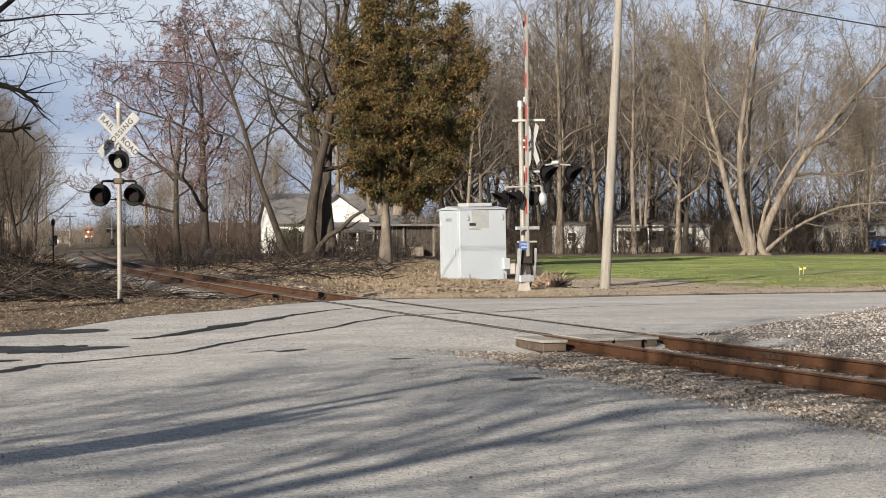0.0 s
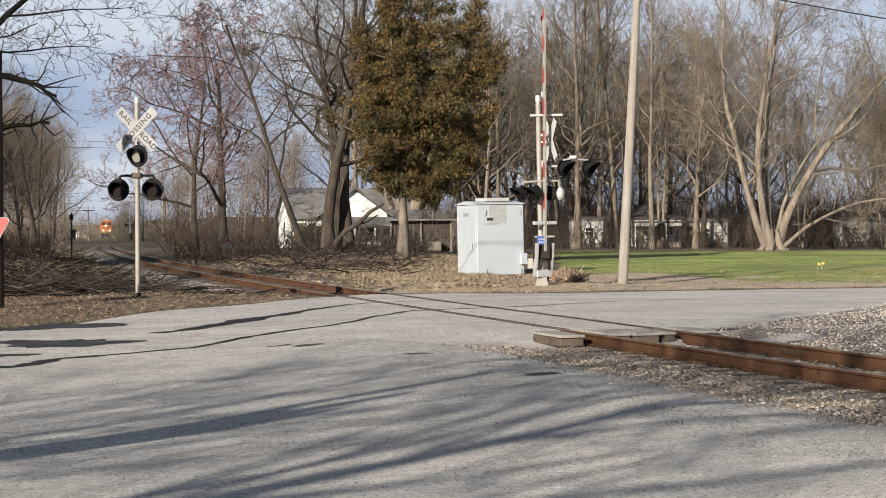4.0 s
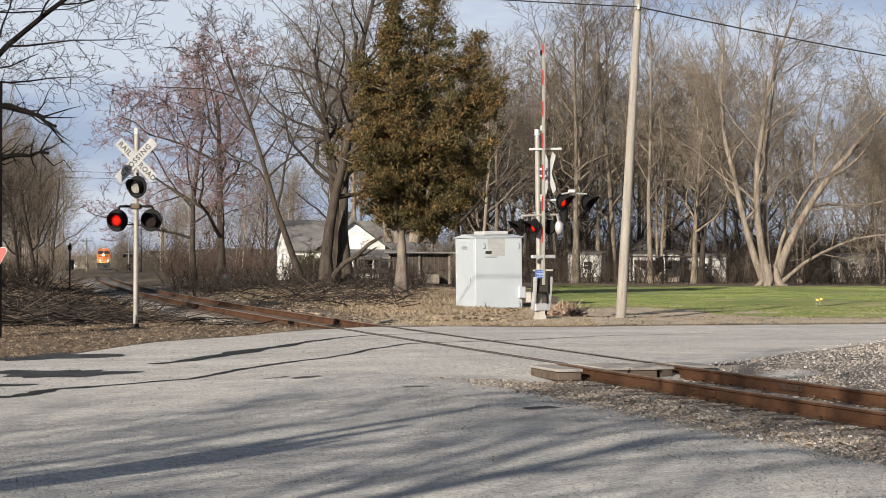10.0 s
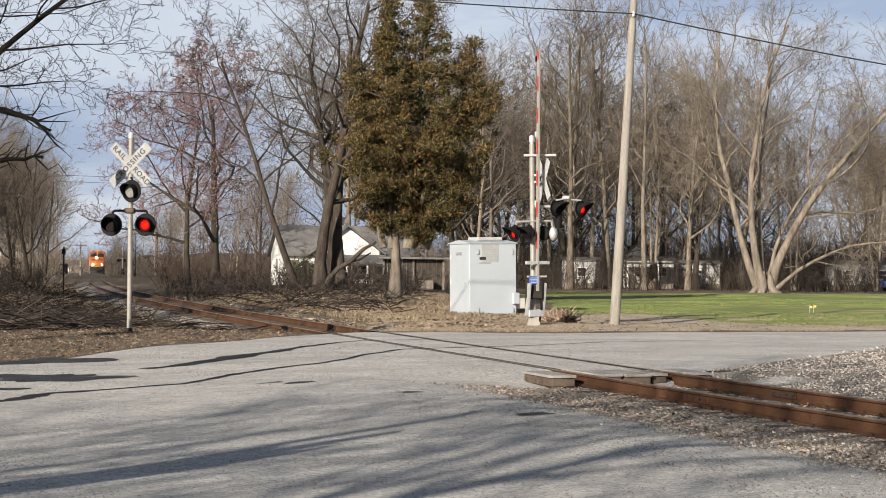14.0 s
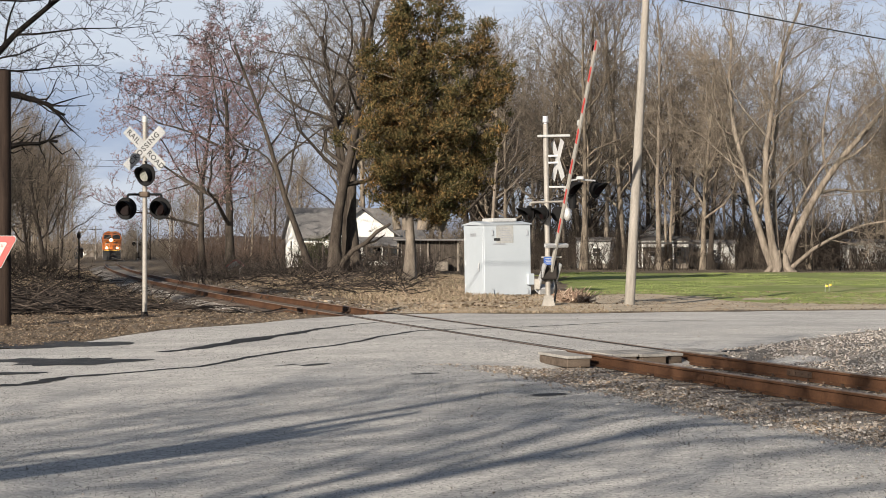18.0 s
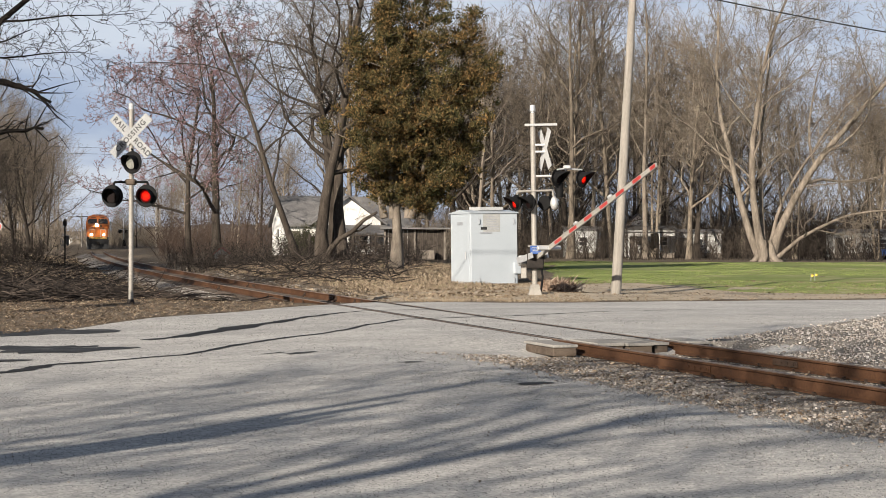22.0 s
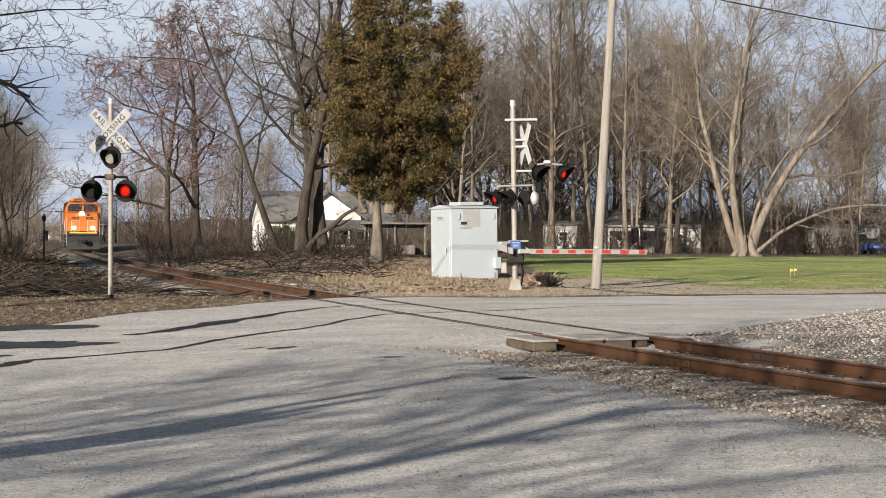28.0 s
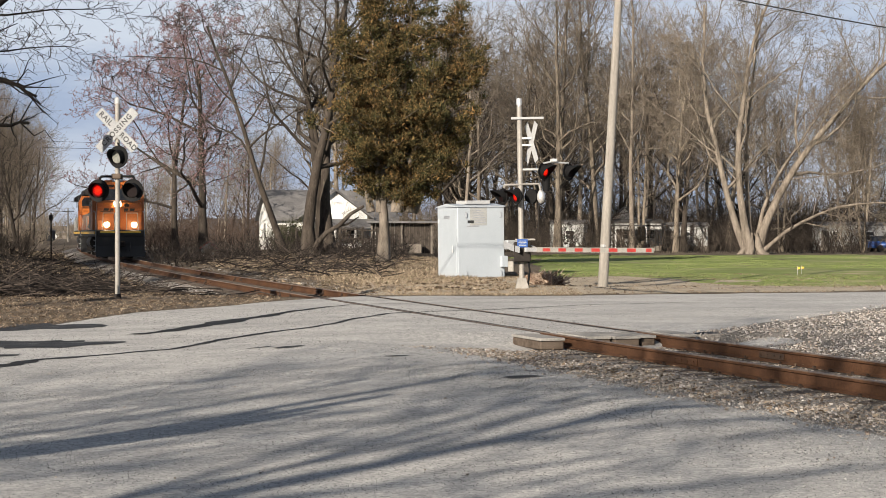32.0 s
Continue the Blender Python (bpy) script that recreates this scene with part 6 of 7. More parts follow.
def brush_spot(rnd):
    while True:
        y = rnd.uniform(40, 62)
        c = rnd.uniform(-11, -4.6) if rnd.random() < 0.9 else rnd.uniform(-4.6, -2.2)
        x = track_x(y) + c * 1.05
        if y > road_far(x) + 2.5:
            return x, y


sticks("brush_pile", 2600, brush_spot, 1.3, 0.017, "dark tangled cut branches heaped beside the track", 1, 0.13)


def bank_spot(rnd):
    while True:
        y = rnd.uniform(56, 100)
        x = rnd.uniform(-20, -2)
        if off_track(x, y) > 2.6:
            return x, y


def lineside_spot(rnd):
    y = 58 + 90 * rnd.random() ** 1.4
    return track_x(y) - rnd.uniform(2.4, 9.0), y


sticks("brush_pile", 900, lineside_spot, 1.6, 0.020, "dark cut branches along the far side of the embankment", 3, 0.2)
blades("dry_grass", [lineside_spot(rnd) for k in range(4500)], 0.28, 0.05, M_STRAW, "tan dead grass beside the embankment", "grass", 7, 0.6)
sticks("brush_pile", 900, bank_spot, 1.5, 0.018, "grey fallen branches strewn on the bank", 2, 0.35)


def stems(name, n, place, h, r, label, seed, material):
    """Thin upright shoots with side twigs."""
    rnd = random.Random(seed)
    lines = []
    for i in range(n):
        x, y = place(rnd)
        H = h * rnd.uniform(0.35, 1.25)
        v = Vector((rnd.gauss(0, 0.32), rnd.gauss(0, 0.32), 1)).normalized()
        p = Vector((x, y, ground_z(x, y) - 0.05))
        pts = [p.copy()]
        for k in range(5):
            v = (v + Vector((rnd.gauss(0, 0.22), rnd.gauss(0, 0.22), 0.06))).normalized()
            p = p + v * H / 5
            pts.append(p.copy())
        rr = r * rnd.uniform(0.6, 1.3)
        lines.append((pts, [rr, rr * 0.88, rr * 0.72, rr * 0.56, rr * 0.42, rr * 0.25], 2))
        for k in range(6):                                      # crooked side shoots, each with a spur
            q = pts[rnd.randrange(1, 5)]
            d = Vector((rnd.gauss(0, 1), rnd.gauss(0, 1), rnd.uniform(-0.1, 1.3))).normalized() * H * rnd.uniform(0.18, 0.45)
            e = Vector((rnd.gauss(0, 0.3), rnd.gauss(0, 0.3), rnd.uniform(0, 0.5))) * d.length * 0.6
            m = q + d * 0.55
            lines.append(([q, m, m + d * 0.3 + e], [rr * 0.5, rr * 0.38, rr * 0.2], 4))
            lines.append(([m, m + Vector((rnd.gauss(0, 0.3), rnd.gauss(0, 0.3), rnd.uniform(0.1, 0.5))) * d.length], [rr * 0.34, rr * 0.2], 4))
    v, f = tubes(lines, (4, 4, 4, 3, 3))
    return tagged(from_arrays(name, v.tolist(), f.tolist(), material), label, "undergrowth", kind="stuff")


stems("thicket", 1900, lambda r: ((lambda y: (y * r.uniform(0.005, 0.32), y))(r.uniform(134, 180))), 3.4, 0.026, "brown leafless undergrowth at the wood's edge", 5, M_TWIG_DARK)
stems("thicket", 330, lambda r: ((lambda y: (y * r.uniform(-0.30, -0.250), y))(r.uniform(70, 220))), 2.0, 0.022, "brown leafless undergrowth beside the track", 6, M_TWIG_DARK)
stems("thicket", 650, lambda r: ((lambda y: (y * r.uniform(-0.175, -0.02), y))(r.uniform(82, 106))), 1.5, 0.016, "dry brown weeds below the house", 7, M_STICK)
stems("thicket", 900, lambda r: ((lambda y: (y * r.uniform(-0.01, 0.32), y))(r.uniform(166, 215))), 6.5, 0.03, "dark leafless undergrowth behind the mobile homes", 17, M_TWIG_DARK)
stems("thicket", 420, lambda r: ((lambda y: (y * r.uniform(-0.065, 0.03), y))(r.uniform(109, 138))), 3.4, 0.022, "leafless brown thicket behind the shed", 16, M_TWIG)
stems("thicket", 300, lambda r: ((lambda y: (y * r.uniform(-0.180, -0.12), y))(r.uniform(115, 190))), 2.6, 0.022, "leafless shrubs behind the track", 8, M_BRUSH)

stems("thicket", 260, lambda r: (r.gauss(-9.4, 0.8), r.gauss(104.5, 1.0)), 1.9, 0.02, "dark overgrown shrub beside the house wall", 18, M_VINE)
stems("far_woods", 800, lambda r: ((lambda y: (y * r.uniform(-0.01, 0.32), y))(r.uniform(215, 262))), 7.5, 0.085, "dark brown distant woods behind the mobile homes", 19, M_TWIG_DARK)
stems("far_woods", 520, lambda r: ((lambda y: (y * r.uniform(-0.005, 0.32), y))(r.uniform(190, 260))), 10.0, 0.06, "dense distant bare woods behind the mobile homes", 11, M_TWIG)
stems("far_woods", 340, lambda r: ((lambda y: (y * r.uniform(-0.285, -0.240), y))(r.uniform(180, 520))), 8.0, 0.05, "dense distant bare woods beside the track", 12, M_TWIG)
stems("far_woods", 420, lambda r: ((lambda y: (y * r.uniform(-0.180, -0.02), y))(r.uniform(150, 230))), 6.0, 0.04, "dense bare reddish-brown woods behind the house", 13, M_BRUSH)

# a small heap of straw and roots beside the gate mast
sticks("root_heap", 700, lambda r: (r.gauss(3.08, 0.24), r.gauss(48.2, 0.25)), 0.30, 0.017, "heap of torn brown roots beside the mast", 9, 0.9, M_ROOT)

# ---- distance ----
verts, faces = [], []
for i in range(121):
    x = -700 + i * 12
    h = 8 + 5 * noise.noise(Vector((i * 0.11, 0, 0))) + 3 * noise.noise(Vector((i * 0.9, 4, 0))) - 2.5 * math.exp(-((x + 150) / 45) ** 2)
    verts += [(x, 720, -3), (x, 725, h)]
for i in range(120):
    a = 2 * i
    faces.append((a, a + 2, a + 3, a + 1))
tagged(from_arrays("backdrop", verts, faces, M_HAZE), "hazy distant wooded skyline", "backdrop", kind="structure")


def far_box(x, y, w, h, d, label, material=None):
    t = thing("distant_building", label, "building", pose(x, y, -0.3))
    bm = B()
    box(bm, w, d, h, 0, 0, h / 2)
    part("wall", bm, material or M_SIDING, t)
    bm = B()
    slab(bm, ((-w / 2 - 0.3, h), (w / 2 + 0.3, h), (0, h + w * 0.18)), -d / 2 - 0.2, d / 2 + 0.2)
    part("roof", bm, M_ROOF, t)


far_box(-117, 505, 3.2, 2.2, 4, "small pale building beside the distant track", M_PANEL)
far_box(-108, 470, 2.6, 2.0, 4, "low grey shed beside the distant track", M_WOOD_GREY)
far_box(-72.4, 300, 2.9, 2.5, 3, "dark trackside hut beyond the bend", M_ROOF_DARK)

# ---- trees out of view whose shadows reach over the road ----
shade_tree = plant(bare_tree("roadside_tree", 61, M_BARK_DARK, M_TWIG, "large bare roadside tree casting long shadows", height=8.5, r0=0.26, levels=4, limbs=(11, 8, 6), spread=50, first=0.58, lean=(19, -11), upright=0.06, wiggle=0.07, ratio=(0.85, 0.55, 0.5), twig_r=0.018), -13.5, -5.0, 10, 1.25)
plant_copy(shade_tree, -8.5, -9.5, -15, 1.3)
plant_copy(shade_tree, -5.0, -5.0, -5, 1.0)
plant_copy(shade_tree, -17.6, -4.8, 5, 1.1)
forked = plant(bare_tree("forked_tree", 63, M_BARK_DARK, M_TWIG, "slender forked bare tree leaning over the roadside", height=9.5, r0=0.10, levels=4, limbs=(7, 6, 5), spread=42, first=0.66, lean=(15, 0), upright=0.03, wiggle=0.06, ratio=(0.5, 0.5, 0.5), twig_r=0.016), -9.2, 4.6, 0, 1.0)
for side, top, r in ((0.0, 4.9, 0.14), (0.20, 5.5, 0.15), (0.40, 5.0, 0.13)):
    pts = [Vector((0.27 * z + 0.82 * side * step(1.6, 4.6, z), -0.57 * side * step(1.6, 4.6, z), z)) for z in (-0.1, 1.2, 2.4, 3.4, 4.4, top)]
    v, f = tubes([(pts, [r * 0.9, r * 0.9, r, r, r * 0.9, r * 0.35], 1)], (8, 8))
    from_arrays("fork", v.tolist(), f.tolist(), M_BARK_DARK, forked, smooth=True)
near_tree = plant(bare_tree("overhanging_tree", 62, M_BARK_SILHOUETTE, M_TWIG_DARK, "bare tree in dark silhouette reaching over the verge with broken limbs", height=13, r0=0.30, levels=5, limbs=(9, 7, 6, 5), tip=3, spread=58, first=0.50, upright=0.06, wiggle=0.20, taper=0.50, ratio=(0.36, 0.55, 0.5, 0.5), twig_r=0.008, arcs=((0, 58, 12.5, 0.17), (-6, 44, 13.5, 0.18))), -17.9, 50.4, 0, 1.15)

for z0, pts in ((6.1, ((-12.3, 42, 5.9), (-11.3, 42, 5.66), (-10.75, 42, 5.42), (-10.35, 42, 5.22))), (4.6, ((-12.6, 42, 4.35), (-11.5, 42, 4.46), (-10.55, 42, 4.53)))):
    chain = [Vector((-17.9, 50.4, 1.2 * z0 - 0.34))] + [Vector((1.2 * x, 1.2 * y, 1.2 * z - 0.34)) for x, y, z in pts]
    rnd = random.Random(int(z0 * 10))
    fine = []
    for a, b in zip(chain, chain[1:]):
        fine += [a.lerp(b, k / 4) + Vector((0, 0, rnd.gauss(0, 0.035))) for k in range(4)]
    fine.append(chain[-1])
    fine = [near_tree.matrix_basis.inverted() @ p for p in fine]
    lines = [(fine, [0.115 * (1 - 0.72 * k / len(fine)) * rnd.uniform(0.8, 1.2) for k in range(len(fine))], 1)]
    for k in range(16):
        q = fine[rnd.randrange(5, len(fine))]
        d = Vector((rnd.uniform(0.2, 1.0), rnd.gauss(0, 0.5), rnd.gauss(-0.1, 0.5))).normalized() * rnd.uniform(0.3, 1.5)
        lines.append(([q, q + d * 0.4 + Vector((0, 0, rnd.gauss(0, 0.06))), q + d * 0.7 + Vector((0, 0, rnd.gauss(0, 0.1))), q + d], [0.024, 0.018, 0.012, 0.006], 2))
    v, f = tubes(lines, (8, 8, 4))
    from_arrays("broken_limb", v.tolist(), f.tolist(), M_BARK_SILHOUETTE, near_tree, smooth=True)
stems("far_woods", 300, lambda r: ((lambda y: (y * r.uniform(-0.250, -0.198), y))(r.uniform(380, 640))), 7.0, 0.08, "distant bare trees at the end of the straight", 20, M_TWIG)
stems("far_woods", 260, lambda r: ((lambda y: (y * r.uniform(-0.202, -0.16), y))(r.uniform(300, 600))), 4.5, 0.06, "distant bare trees beyond the line of the track", 14, M_TWIG)


# coarse chippings standing out of the worn road surface
def chippings(n, ylo, yhi, size, seed):
    rnd = random.Random(seed)
    V, F = [], []
    while len(F) < n * 3:
        y = math.sqrt(ylo * ylo + (yhi * yhi - ylo * ylo) * rnd.random())
        x = y * rnd.uniform(-0.32, 0.32)
        if y > road_far(x) - 0.3 or (y < 24.6 and off_track(x, y) > -2.2) or (off_track(x, y) > 1.4 and y < 30):
            continue
        z = ground_z(x, y) + 0.010
        s = size * rnd.uniform(0.5, 1.3)
        a = rnd.random() * 6.283
        b = len(V)
        for k in range(3):
            w = s * rnd.uniform(0.7, 1.2)
            V.append((x + math.cos(a + 2.1 * k) * w, y + math.sin(a + 2.1 * k) * w, z))
        V.append((x + rnd.gauss(0, 0.3) * s, y + rnd.gauss(0, 0.3) * s, z + 0.002 + s * rnd.uniform(0.25, 0.8)))
        F += [(b, b + 1, b + 3), (b + 1, b + 2, b + 3), (b + 2, b, b + 3)]
    return tagged(from_arrays("road_chippings", V, F, M_CHIP), "pale and dark stone chippings in the worn road surface", "chippings", kind="stuff")


chippings(60000, 9.0, 20.0, 0.0085, 21)
chippings(30000, 20.0, 34.0, 0.010, 22)
stems("far_woods", 420, lambda r: ((lambda y: (y * r.uniform(-0.209, -0.165), y))(r.uniform(230, 420))), 4.0, 0.045, "hazy bare trees beyond the bend of the track", 15, M_TWIG)

# ---- locomotives ----
def wheelset(parent, x):
    ax = new("wheelset")
    ax.parent = parent
    ax.matrix_basis = pose(x, 0, 0.53)
    bm = B()
    rod(bm, (0, -0.95, 0), (0, 0.95, 0), 0.09, seg=8)
    part("axle", bm, M_IRON, ax)
    for s in (-1, 1):
        bm = B()
        rod(bm, (0, s * 0.69, 0), (0, s * 0.82, 0), 0.53, seg=24)
        rod(bm, (0, s * 0.655, 0), (0, s * 0.69, 0), 0.555, seg=24)
        box(bm, 0.16, 0.02, 0.7, 0, s * 0.83, 0)
        part("wheel", bm, M_IRON, ax)
    return ax


def locomotive(name, label):
    """Road engine, 22.3 m long; x forward, z = 0 at the rail head."""
    t = thing(name, label, "locomotive")
    bm = B()
    box(bm, 20.6, 2.95, 0.42, 0, 0, 1.52, bevel=0.03)
    part("platform", bm, M_LBLACK, t)
    bm = B()
    box(bm, 20.2, 0.03, 0.16, 0, -1.49, 1.55)
    box(bm, 20.2, 0.03, 0.16, 0, 1.49, 1.55)
    part("sill_stripe", bm, M_YELLOW, t)
    bm = B()                                                    # long hood
    slab(bm, ((-0.92, 1.73), (0.92, 1.73), (0.92, 4.05), (0.72, 4.35), (-0.72, 4.35), (-0.92, 4.05)), -9.9, 5.2, "x")
    part("long_hood", bm, M_ORANGE, t, "orange long hood")
    for s in (-1, 1):
        bm = B()
        box(bm, 14.6, 0.02, 0.62, -2.3, s * 0.935, 3.45)
        part("black_band", bm, M_LBLACK, t)
        bm = B()
        box(bm, 14.6, 0.025, 0.55, -2.3, s * 0.935, 2.35)
        part("yellow_band", bm, M_YELLOW, t)
        for k in range(10):
            bm = B()
            box(bm, 1.1, 0.03, 1.5, -8.8 + 1.4 * k, s * 0.94, 2.65, bevel=0.01)
            part("hood_door", bm, M_HOOD if k % 3 else M_LBLACK, t)
    bm = B()                                                    # radiator wings at the rear
    slab(bm, ((-1.52, 4.15), (1.52, 4.15), (1.52, 4.45), (1.0, 4.75), (-1.0, 4.75), (-1.52, 4.45)), -9.6, -5.2, "x")
    part("radiator", bm, M_LBLACK, t)
    bm = B()
    box(bm, 3.2, 1.9, 0.30, 0.6, 0, 4.42, bevel=0.05)
    box(bm, 1.4, 1.2, 0.30, -3.0, 0, 4.45, bevel=0.05)
    part("exhaust_hatch", bm, M_LBLACK, t)
    bm = B()                                                    # inverter cabinet behind the cab
    box(bm, 2.6, 2.9, 2.5, 4.4, 0, 3.0, bevel=0.05)
    part("equipment_cabinet", bm, M_LBLACK, t)
    bm = B()                                                    # cab
    slab(bm, ((-1.53, 1.73), (1.53, 1.73), (1.53, 3.75), (1.22, 4.45), (0.95, 4.58), (-0.95, 4.58), (-1.22, 4.45), (-1.53, 3.75)), 5.7, 8.35, "x")
    cab = part("cab", bm, M_ORANGE, t, "orange crew cab")
    bm = B()
    slab(bm, ((-1.25, 4.46), (-0.96, 4.595), (0.96, 4.595), (1.25, 4.46), (1.25, 4.43), (-1.25, 4.43)), 5.65, 8.5, "x")
    part("cab_roof", bm, M_ORANGE, cab)
    for s in (-1, 1):
        bm = B()
        slab(bm, ((s * 0.10, 3.52), (s * 1.30, 3.52), (s * 1.30, 3.92), (s * 1.12, 4.18), (s * 0.10, 4.18)), 8.36, 8.385, "x")
        part("windshield", bm, M_GLASS_DARK, cab)
        bm = B()
        box(bm, 1.5, 0.02, 0.6, 7.0, s * 1.535, 3.45)
        part("side_window", bm, M_GLASS_DARK, cab)
        bm = B()
        box(bm, 0.10, 0.06, 0.5, 8.2, s * 1.66, 3.65)
        part("mirror", bm, M_LBLACK, cab)
        bm = B()
        box(bm, 0.06, 0.62, 0.16, 8.40, s * 0.55, 4.40)
        part("number_board", bm, M_LBLACK, cab)
    for yy in (-0.55, 0.55):                                    # roof boxes over the cab
        bm = B()
        box(bm, 0.9, 0.5, 0.16, 7.2, yy, 4.66, bevel=0.03)
        part("roof_box", bm, M_ORANGE, cab)
    bm = B()                                                    # nose
    slab(bm, ((8.35, 1.73), (9.75, 1.73), (9.75, 3.0), (9.45, 3.32), (8.35, 3.50)), -1.32, 1.32)
    bmesh.ops.bevel(bm, geom=bm.edges[:], offset=0.07, segments=2, affect="EDGES")
    nose = part("nose", bm, M_ORANGE, t, "blunt orange nose")
    bm = B()
    box(bm, 0.03, 0.62, 1.35, 9.765, -0.05, 2.45, bevel=0.01)
    part("nose_door", bm, M_ORANGE, nose)
    bm = B()
    for k in range(5):
        slab(bm, ((-0.95 + 0.38 * k, 2.86), (-0.66 + 0.38 * k, 2.86), (-0.62 + 0.38 * k, 3.0), (-0.91 + 0.38 * k, 3.0)), 9.752, 9.772, "x")
    slab(bm, ((-1.15, 2.78), (1.15, 2.78), (1.15, 2.82), (-1.15, 2.82)), 9.752, 9.772, "x")
    part("nose_emblem", bm, M_LBLACK, nose, "black emblem shape on the nose")
    bm = B()
    rod(bm, (9.62, 0.42, 3.18), (9.66, 0.42, 3.18), 0.14, seg=14)
    part("headlight_rim", bm, M_LBLACK, nose)
    bm = B()
    rod(bm, (9.50, -0.12, 3.30), (9.80, -0.12, 3.24), 0.22, seg=18)
    part("headlight", bm, M_HEADLIGHT, t, "lit white headlight")
    bm = B()                                                    # anticlimber, pilot, plow
    box(bm, 0.45, 2.7, 0.36, 10.3, 0, 1.52, bevel=0.04)
    part("anticlimber", bm, M_LBLACK, t)
    bm = B()
    box(bm, 0.04, 2.35, 0.10, 10.55, 0, 1.60)
    part("pilot_stripe", bm, M_YELLOW, t)
    bm = B()
    slab(bm, ((10.10, 0.30), (10.62, 0.14), (10.45, 0.75), (10.45, 1.34), (10.10, 1.34)), -1.42, 1.42)
    part("pilot", bm, M_LBLACK, t)
    bm = B()
    box(bm, 0.62, 0.30, 0.30, 10.85, 0, 0.88, bevel=0.05)
    box(bm, 0.30, 0.42, 0.34, 11.02, 0.05, 0.88, bevel=0.06)
    part("coupler", bm, M_IRON, t)
    bm = B()
    for yy in (-0.55, -0.35, 0.35, 0.55):
        pipe(bm, [(10.6, yy, 1.0), (10.8, yy, 0.6), (10.75, yy * 0.9, 0.45)], 0.025, 5)
    part("air_hose", bm, M_LBLACK, t)
    for s in (-1, 1):
        bm = B()
        rod(bm, (10.30, s * 0.80, 2.03), (10.62, s * 0.80, 2.03), 0.16, seg=16)
        part("ditch_light", bm, M_HEADLIGHT, t, "lit ditch light")
        for k, (zz, dx) in enumerate(((0.45, 0.10), (0.78, 0.06), (1.10, 0.02))):
            bm = B()
            box(bm, 0.30, 0.42, 0.035, 10.0 + dx, s * 1.32, zz)
            part("step", bm, M_GALV, t)
        bm = B()
        pipe(bm, [(10.42, s * 1.42, 0.5), (10.42, s * 1.42, 1.75), (9.95, s * 1.42, 2.75), (8.5, s * 1.46, 2.85)], 0.022, 6)
        pipe(bm, [(10.52, s * 0.35, 1.7), (10.52, s * 0.35, 2.72), (10.52, s * 1.0, 2.72), (10.52, s * 1.05, 1.7)], 0.022, 6)
        part("handrail", bm, M_SIGNW, t)
        bm = B()
        pts = [(5.4 - 1.55 * k, s * 1.46, 2.75) for k in range(10)]
        pipe(bm, pts, 0.02, 5)
        for p in pts:
            rod(bm, p, (p[0], p[1], 1.7), 0.018, seg=5)
        part("side_handrail", bm, M_SIGNW, t)
        bm = B()
        rod(bm, (-2.6, s * 1.02, 0.95), (2.6, s * 1.02, 0.95), 0.42, seg=16)
        part("fuel_tank", bm, M_LBLACK, t)
    for x in (-6.9, 6.9):
        bm = B()
        for s in (-1, 1):
            box(bm, 4.9, 0.16, 0.34, x, s * 1.02, 0.82, bevel=0.05)
            for dx in (-1.85, 0, 1.85):
                box(bm, 0.42, 0.20, 0.44, x + dx, s * 1.06, 0.55, bevel=0.04)
                rod(bm, (x + dx + 0.6, s * 1.08, 0.6), (x + dx + 0.6, s * 1.08, 1.2), 0.11, seg=8)
        box(bm, 4.2, 1.5, 0.25, x, 0, 0.95)
        part("truck_frame", bm, M_IRON, t)
    bm = B()
    for k, yy in enumerate((-0.28, 0.0, 0.28)):
        rod(bm, (6.6, yy, 4.72), (7.4, yy, 4.78), 0.05, 0.11, seg=10)
    box(bm, 0.3, 0.8, 0.14, 6.7, 0, 4.65)
    part("horn", bm, M_GALV, t)
    axles = [wheelset(t, x + dx) for x in (-6.9, 6.9) for dx in (-1.85, 0, 1.85)]
    return t, axles


lead, lead_axles = locomotive("locomotive", "orange and black diesel locomotive with lit headlights")
second, second_axles = locomotive("locomotive", "orange and black trailing diesel locomotive")
for ch in list(second.children):
    if ch.name.startswith(("headlight", "ditch_light")):
        ch.data.materials.clear()
        ch.data.materials.append(M_GLASS_DARK)
        ch["label"] = "unlit lamp"


# ---- everything that moves ----
SPEED = 11.93
FRONT_END = 96.0                                               # the pilot's y at the clip's end


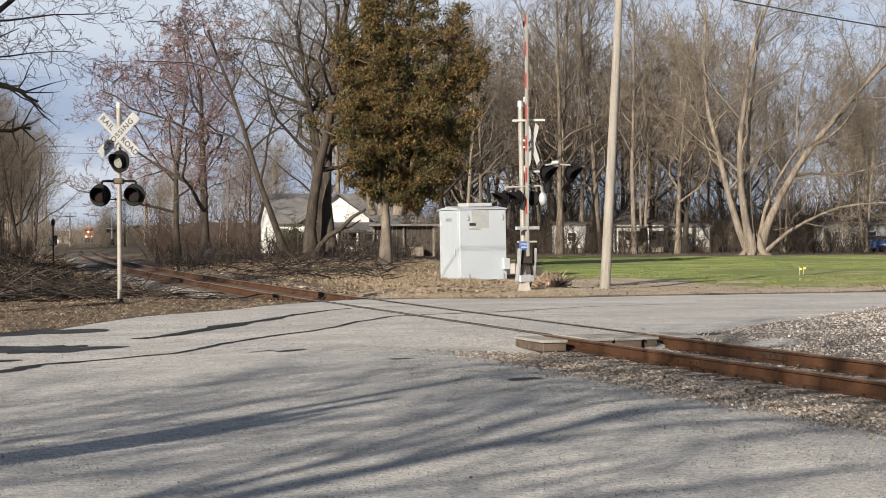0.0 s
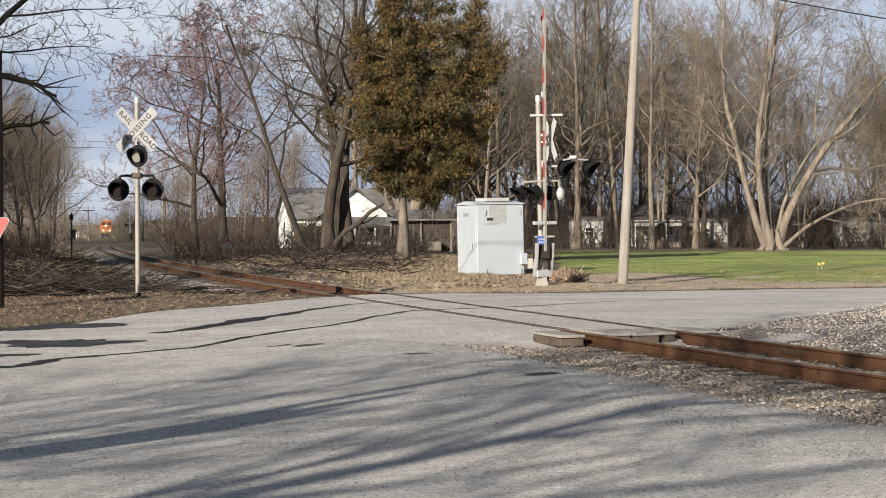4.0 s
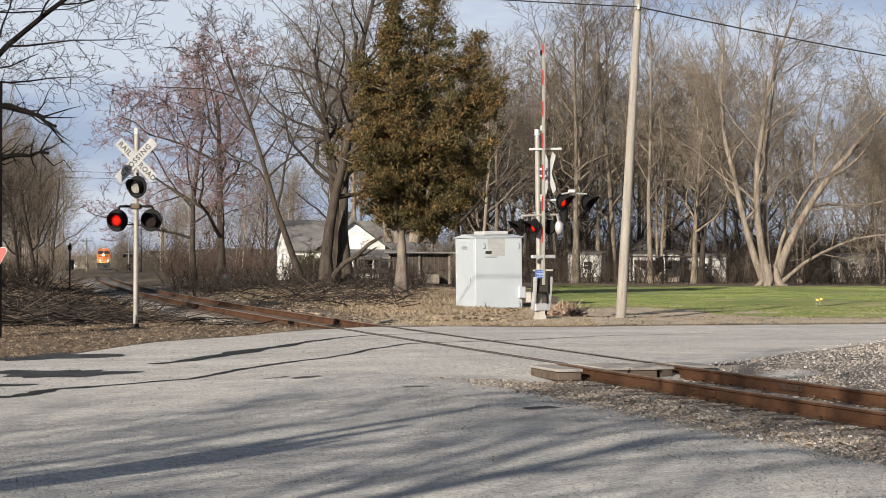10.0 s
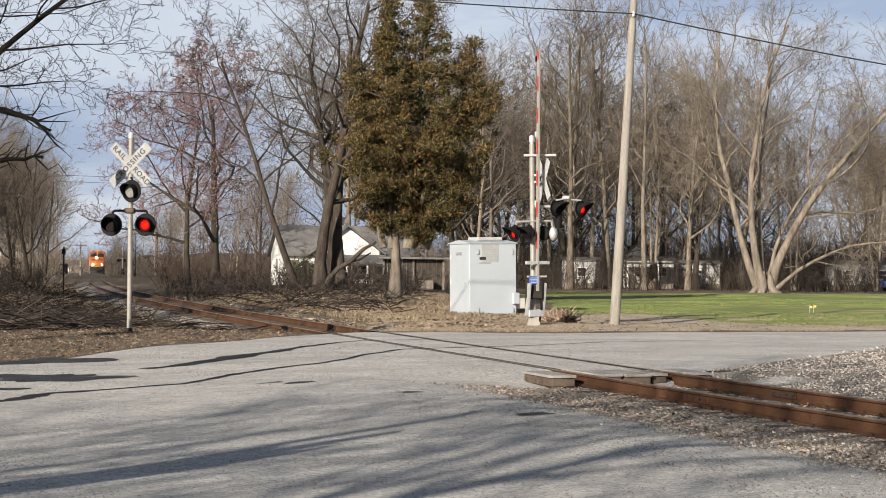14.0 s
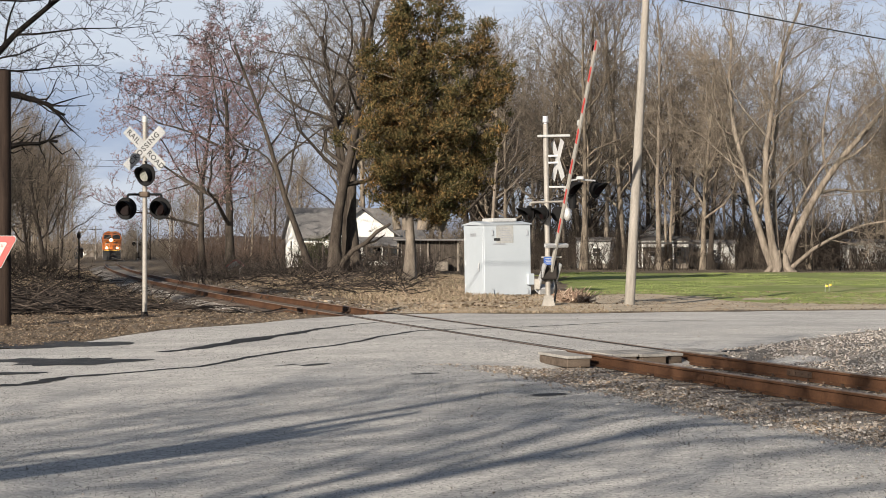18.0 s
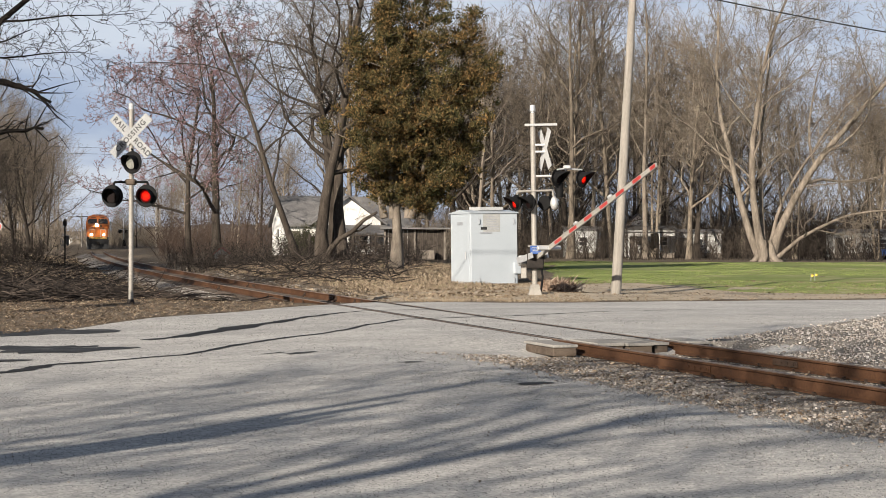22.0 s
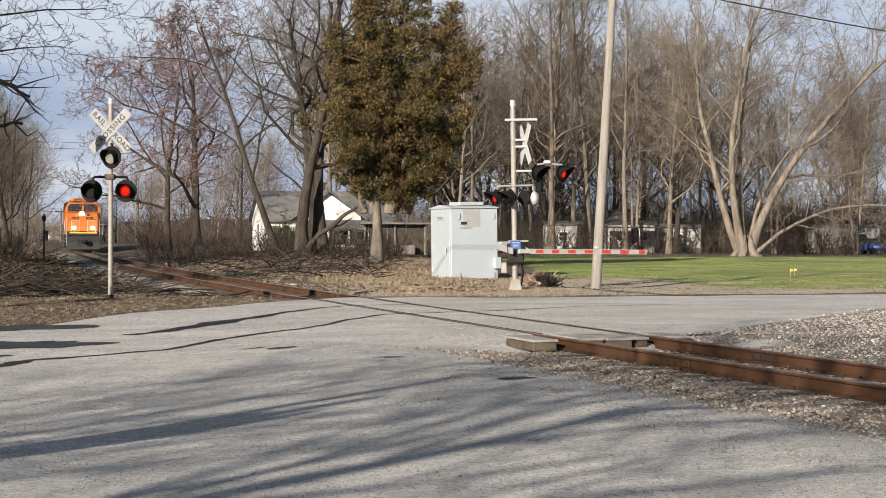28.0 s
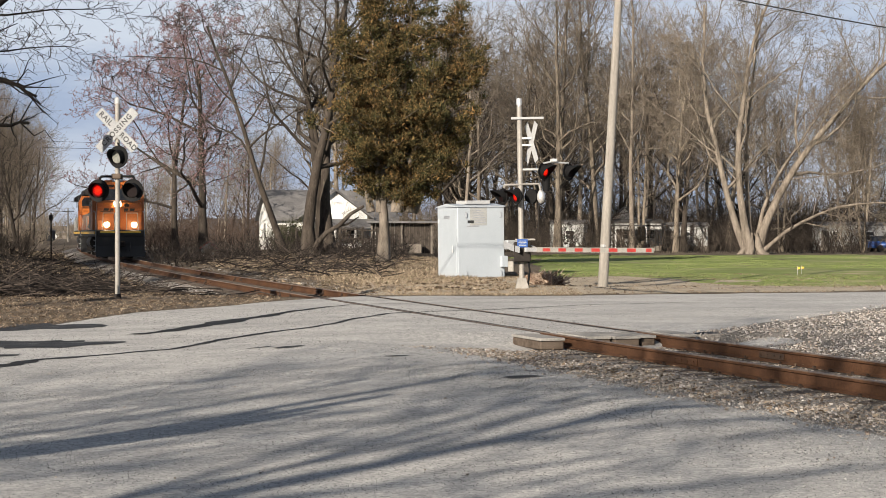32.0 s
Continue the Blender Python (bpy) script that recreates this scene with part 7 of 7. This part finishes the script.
def engine_pose(t, back):
    """Where an engine's centre stands on the curve; back: metres behind the pilot."""
    y = FRONT_END + SPEED * (32.0 - t) + back
    d = track_dir(y)
    return pose(track_x(y), y, RAIL_Z, 0, 0, math.degrees(math.atan2(-d.y, -d.x)))


def arm_pose(angle):
    return pose(*PIVOT, 0, 0, GATE_TURN) @ pose(0, 0, 0, 0, -angle, 0)


ARM = ((0, 88), (15.4, 88), (16.0, 86.5), (16.5, 83.5), (17.0, 78), (17.5, 72), (18.0, 65.3), (18.5, 59), (19.0, 53), (19.5, 46.8), (20.0, 40.2), (20.5, 34.3), (21.0, 29),
       (21.5, 24.4), (22.0, 20), (22.5, 16), (23.0, 12), (23.5, 8), (24.0, 4), (24.5, 1.2), (25.0, 0), (32, 0))
LIT = {"L": ((9.7, 10.1), (10.35, 10.72), (11.5, 12.32), (13.12, 13.72), (22.4, 22.98), (23.88, 24.48), (25.38, 26.0), (26.7, 27.3), (28.28, 29.15), (29.82, 30.62), (31.28, 33.0)),
       "R": ((10.1, 10.35), (10.72, 11.5), (12.32, 13.12), (13.72, 14.55), (21.5, 22.4), (22.98, 23.88), (24.48, 25.38), (26.0, 26.7), (27.3, 28.28), (29.15, 29.82), (30.62, 31.28))}


def lens_rows(spans):
    rows, a = [(0.0, 0)], 0
    for t0, t1 in spans:
        for t in (t0, t1):
            if t > 32:
                continue
            rows += [(t - 0.1, a), (t - 0.0667, a + 60), (t - 0.0333, a + 120), (t, a + 180)]
            a += 180
    rows.append((32.0, a))
    out, last = [], -1
    for t, a in rows:
        if frame(t) > last:
            out.append((t, pose(0, -0.022, 0, 0, 0, a)))
            last = frame(t)
    return out


def motions():
    times = [0.5 * k for k in range(65)]
    walk(lead, [(t, engine_pose(t, 11.1)) for t in times])
    walk(second, [(t, engine_pose(t, 33.6)) for t in times])
    walk(gate_arm, [(t, arm_pose(a)) for t, a in ARM])
    for phase, lenses in LENSES.items():
        rows = lens_rows(LIT[phase])
        for lens in lenses:
            walk(lens, rows)
    # wheels roll with the way travelled
    spin = math.degrees(SPEED / 0.53)
    for ax in lead_axles:
        x = ax.location.x
        walk(ax, [(k / 15, pose(x, 0, 0.53, 0, spin * k / 15, 0)) for k in range(481)])


motions()
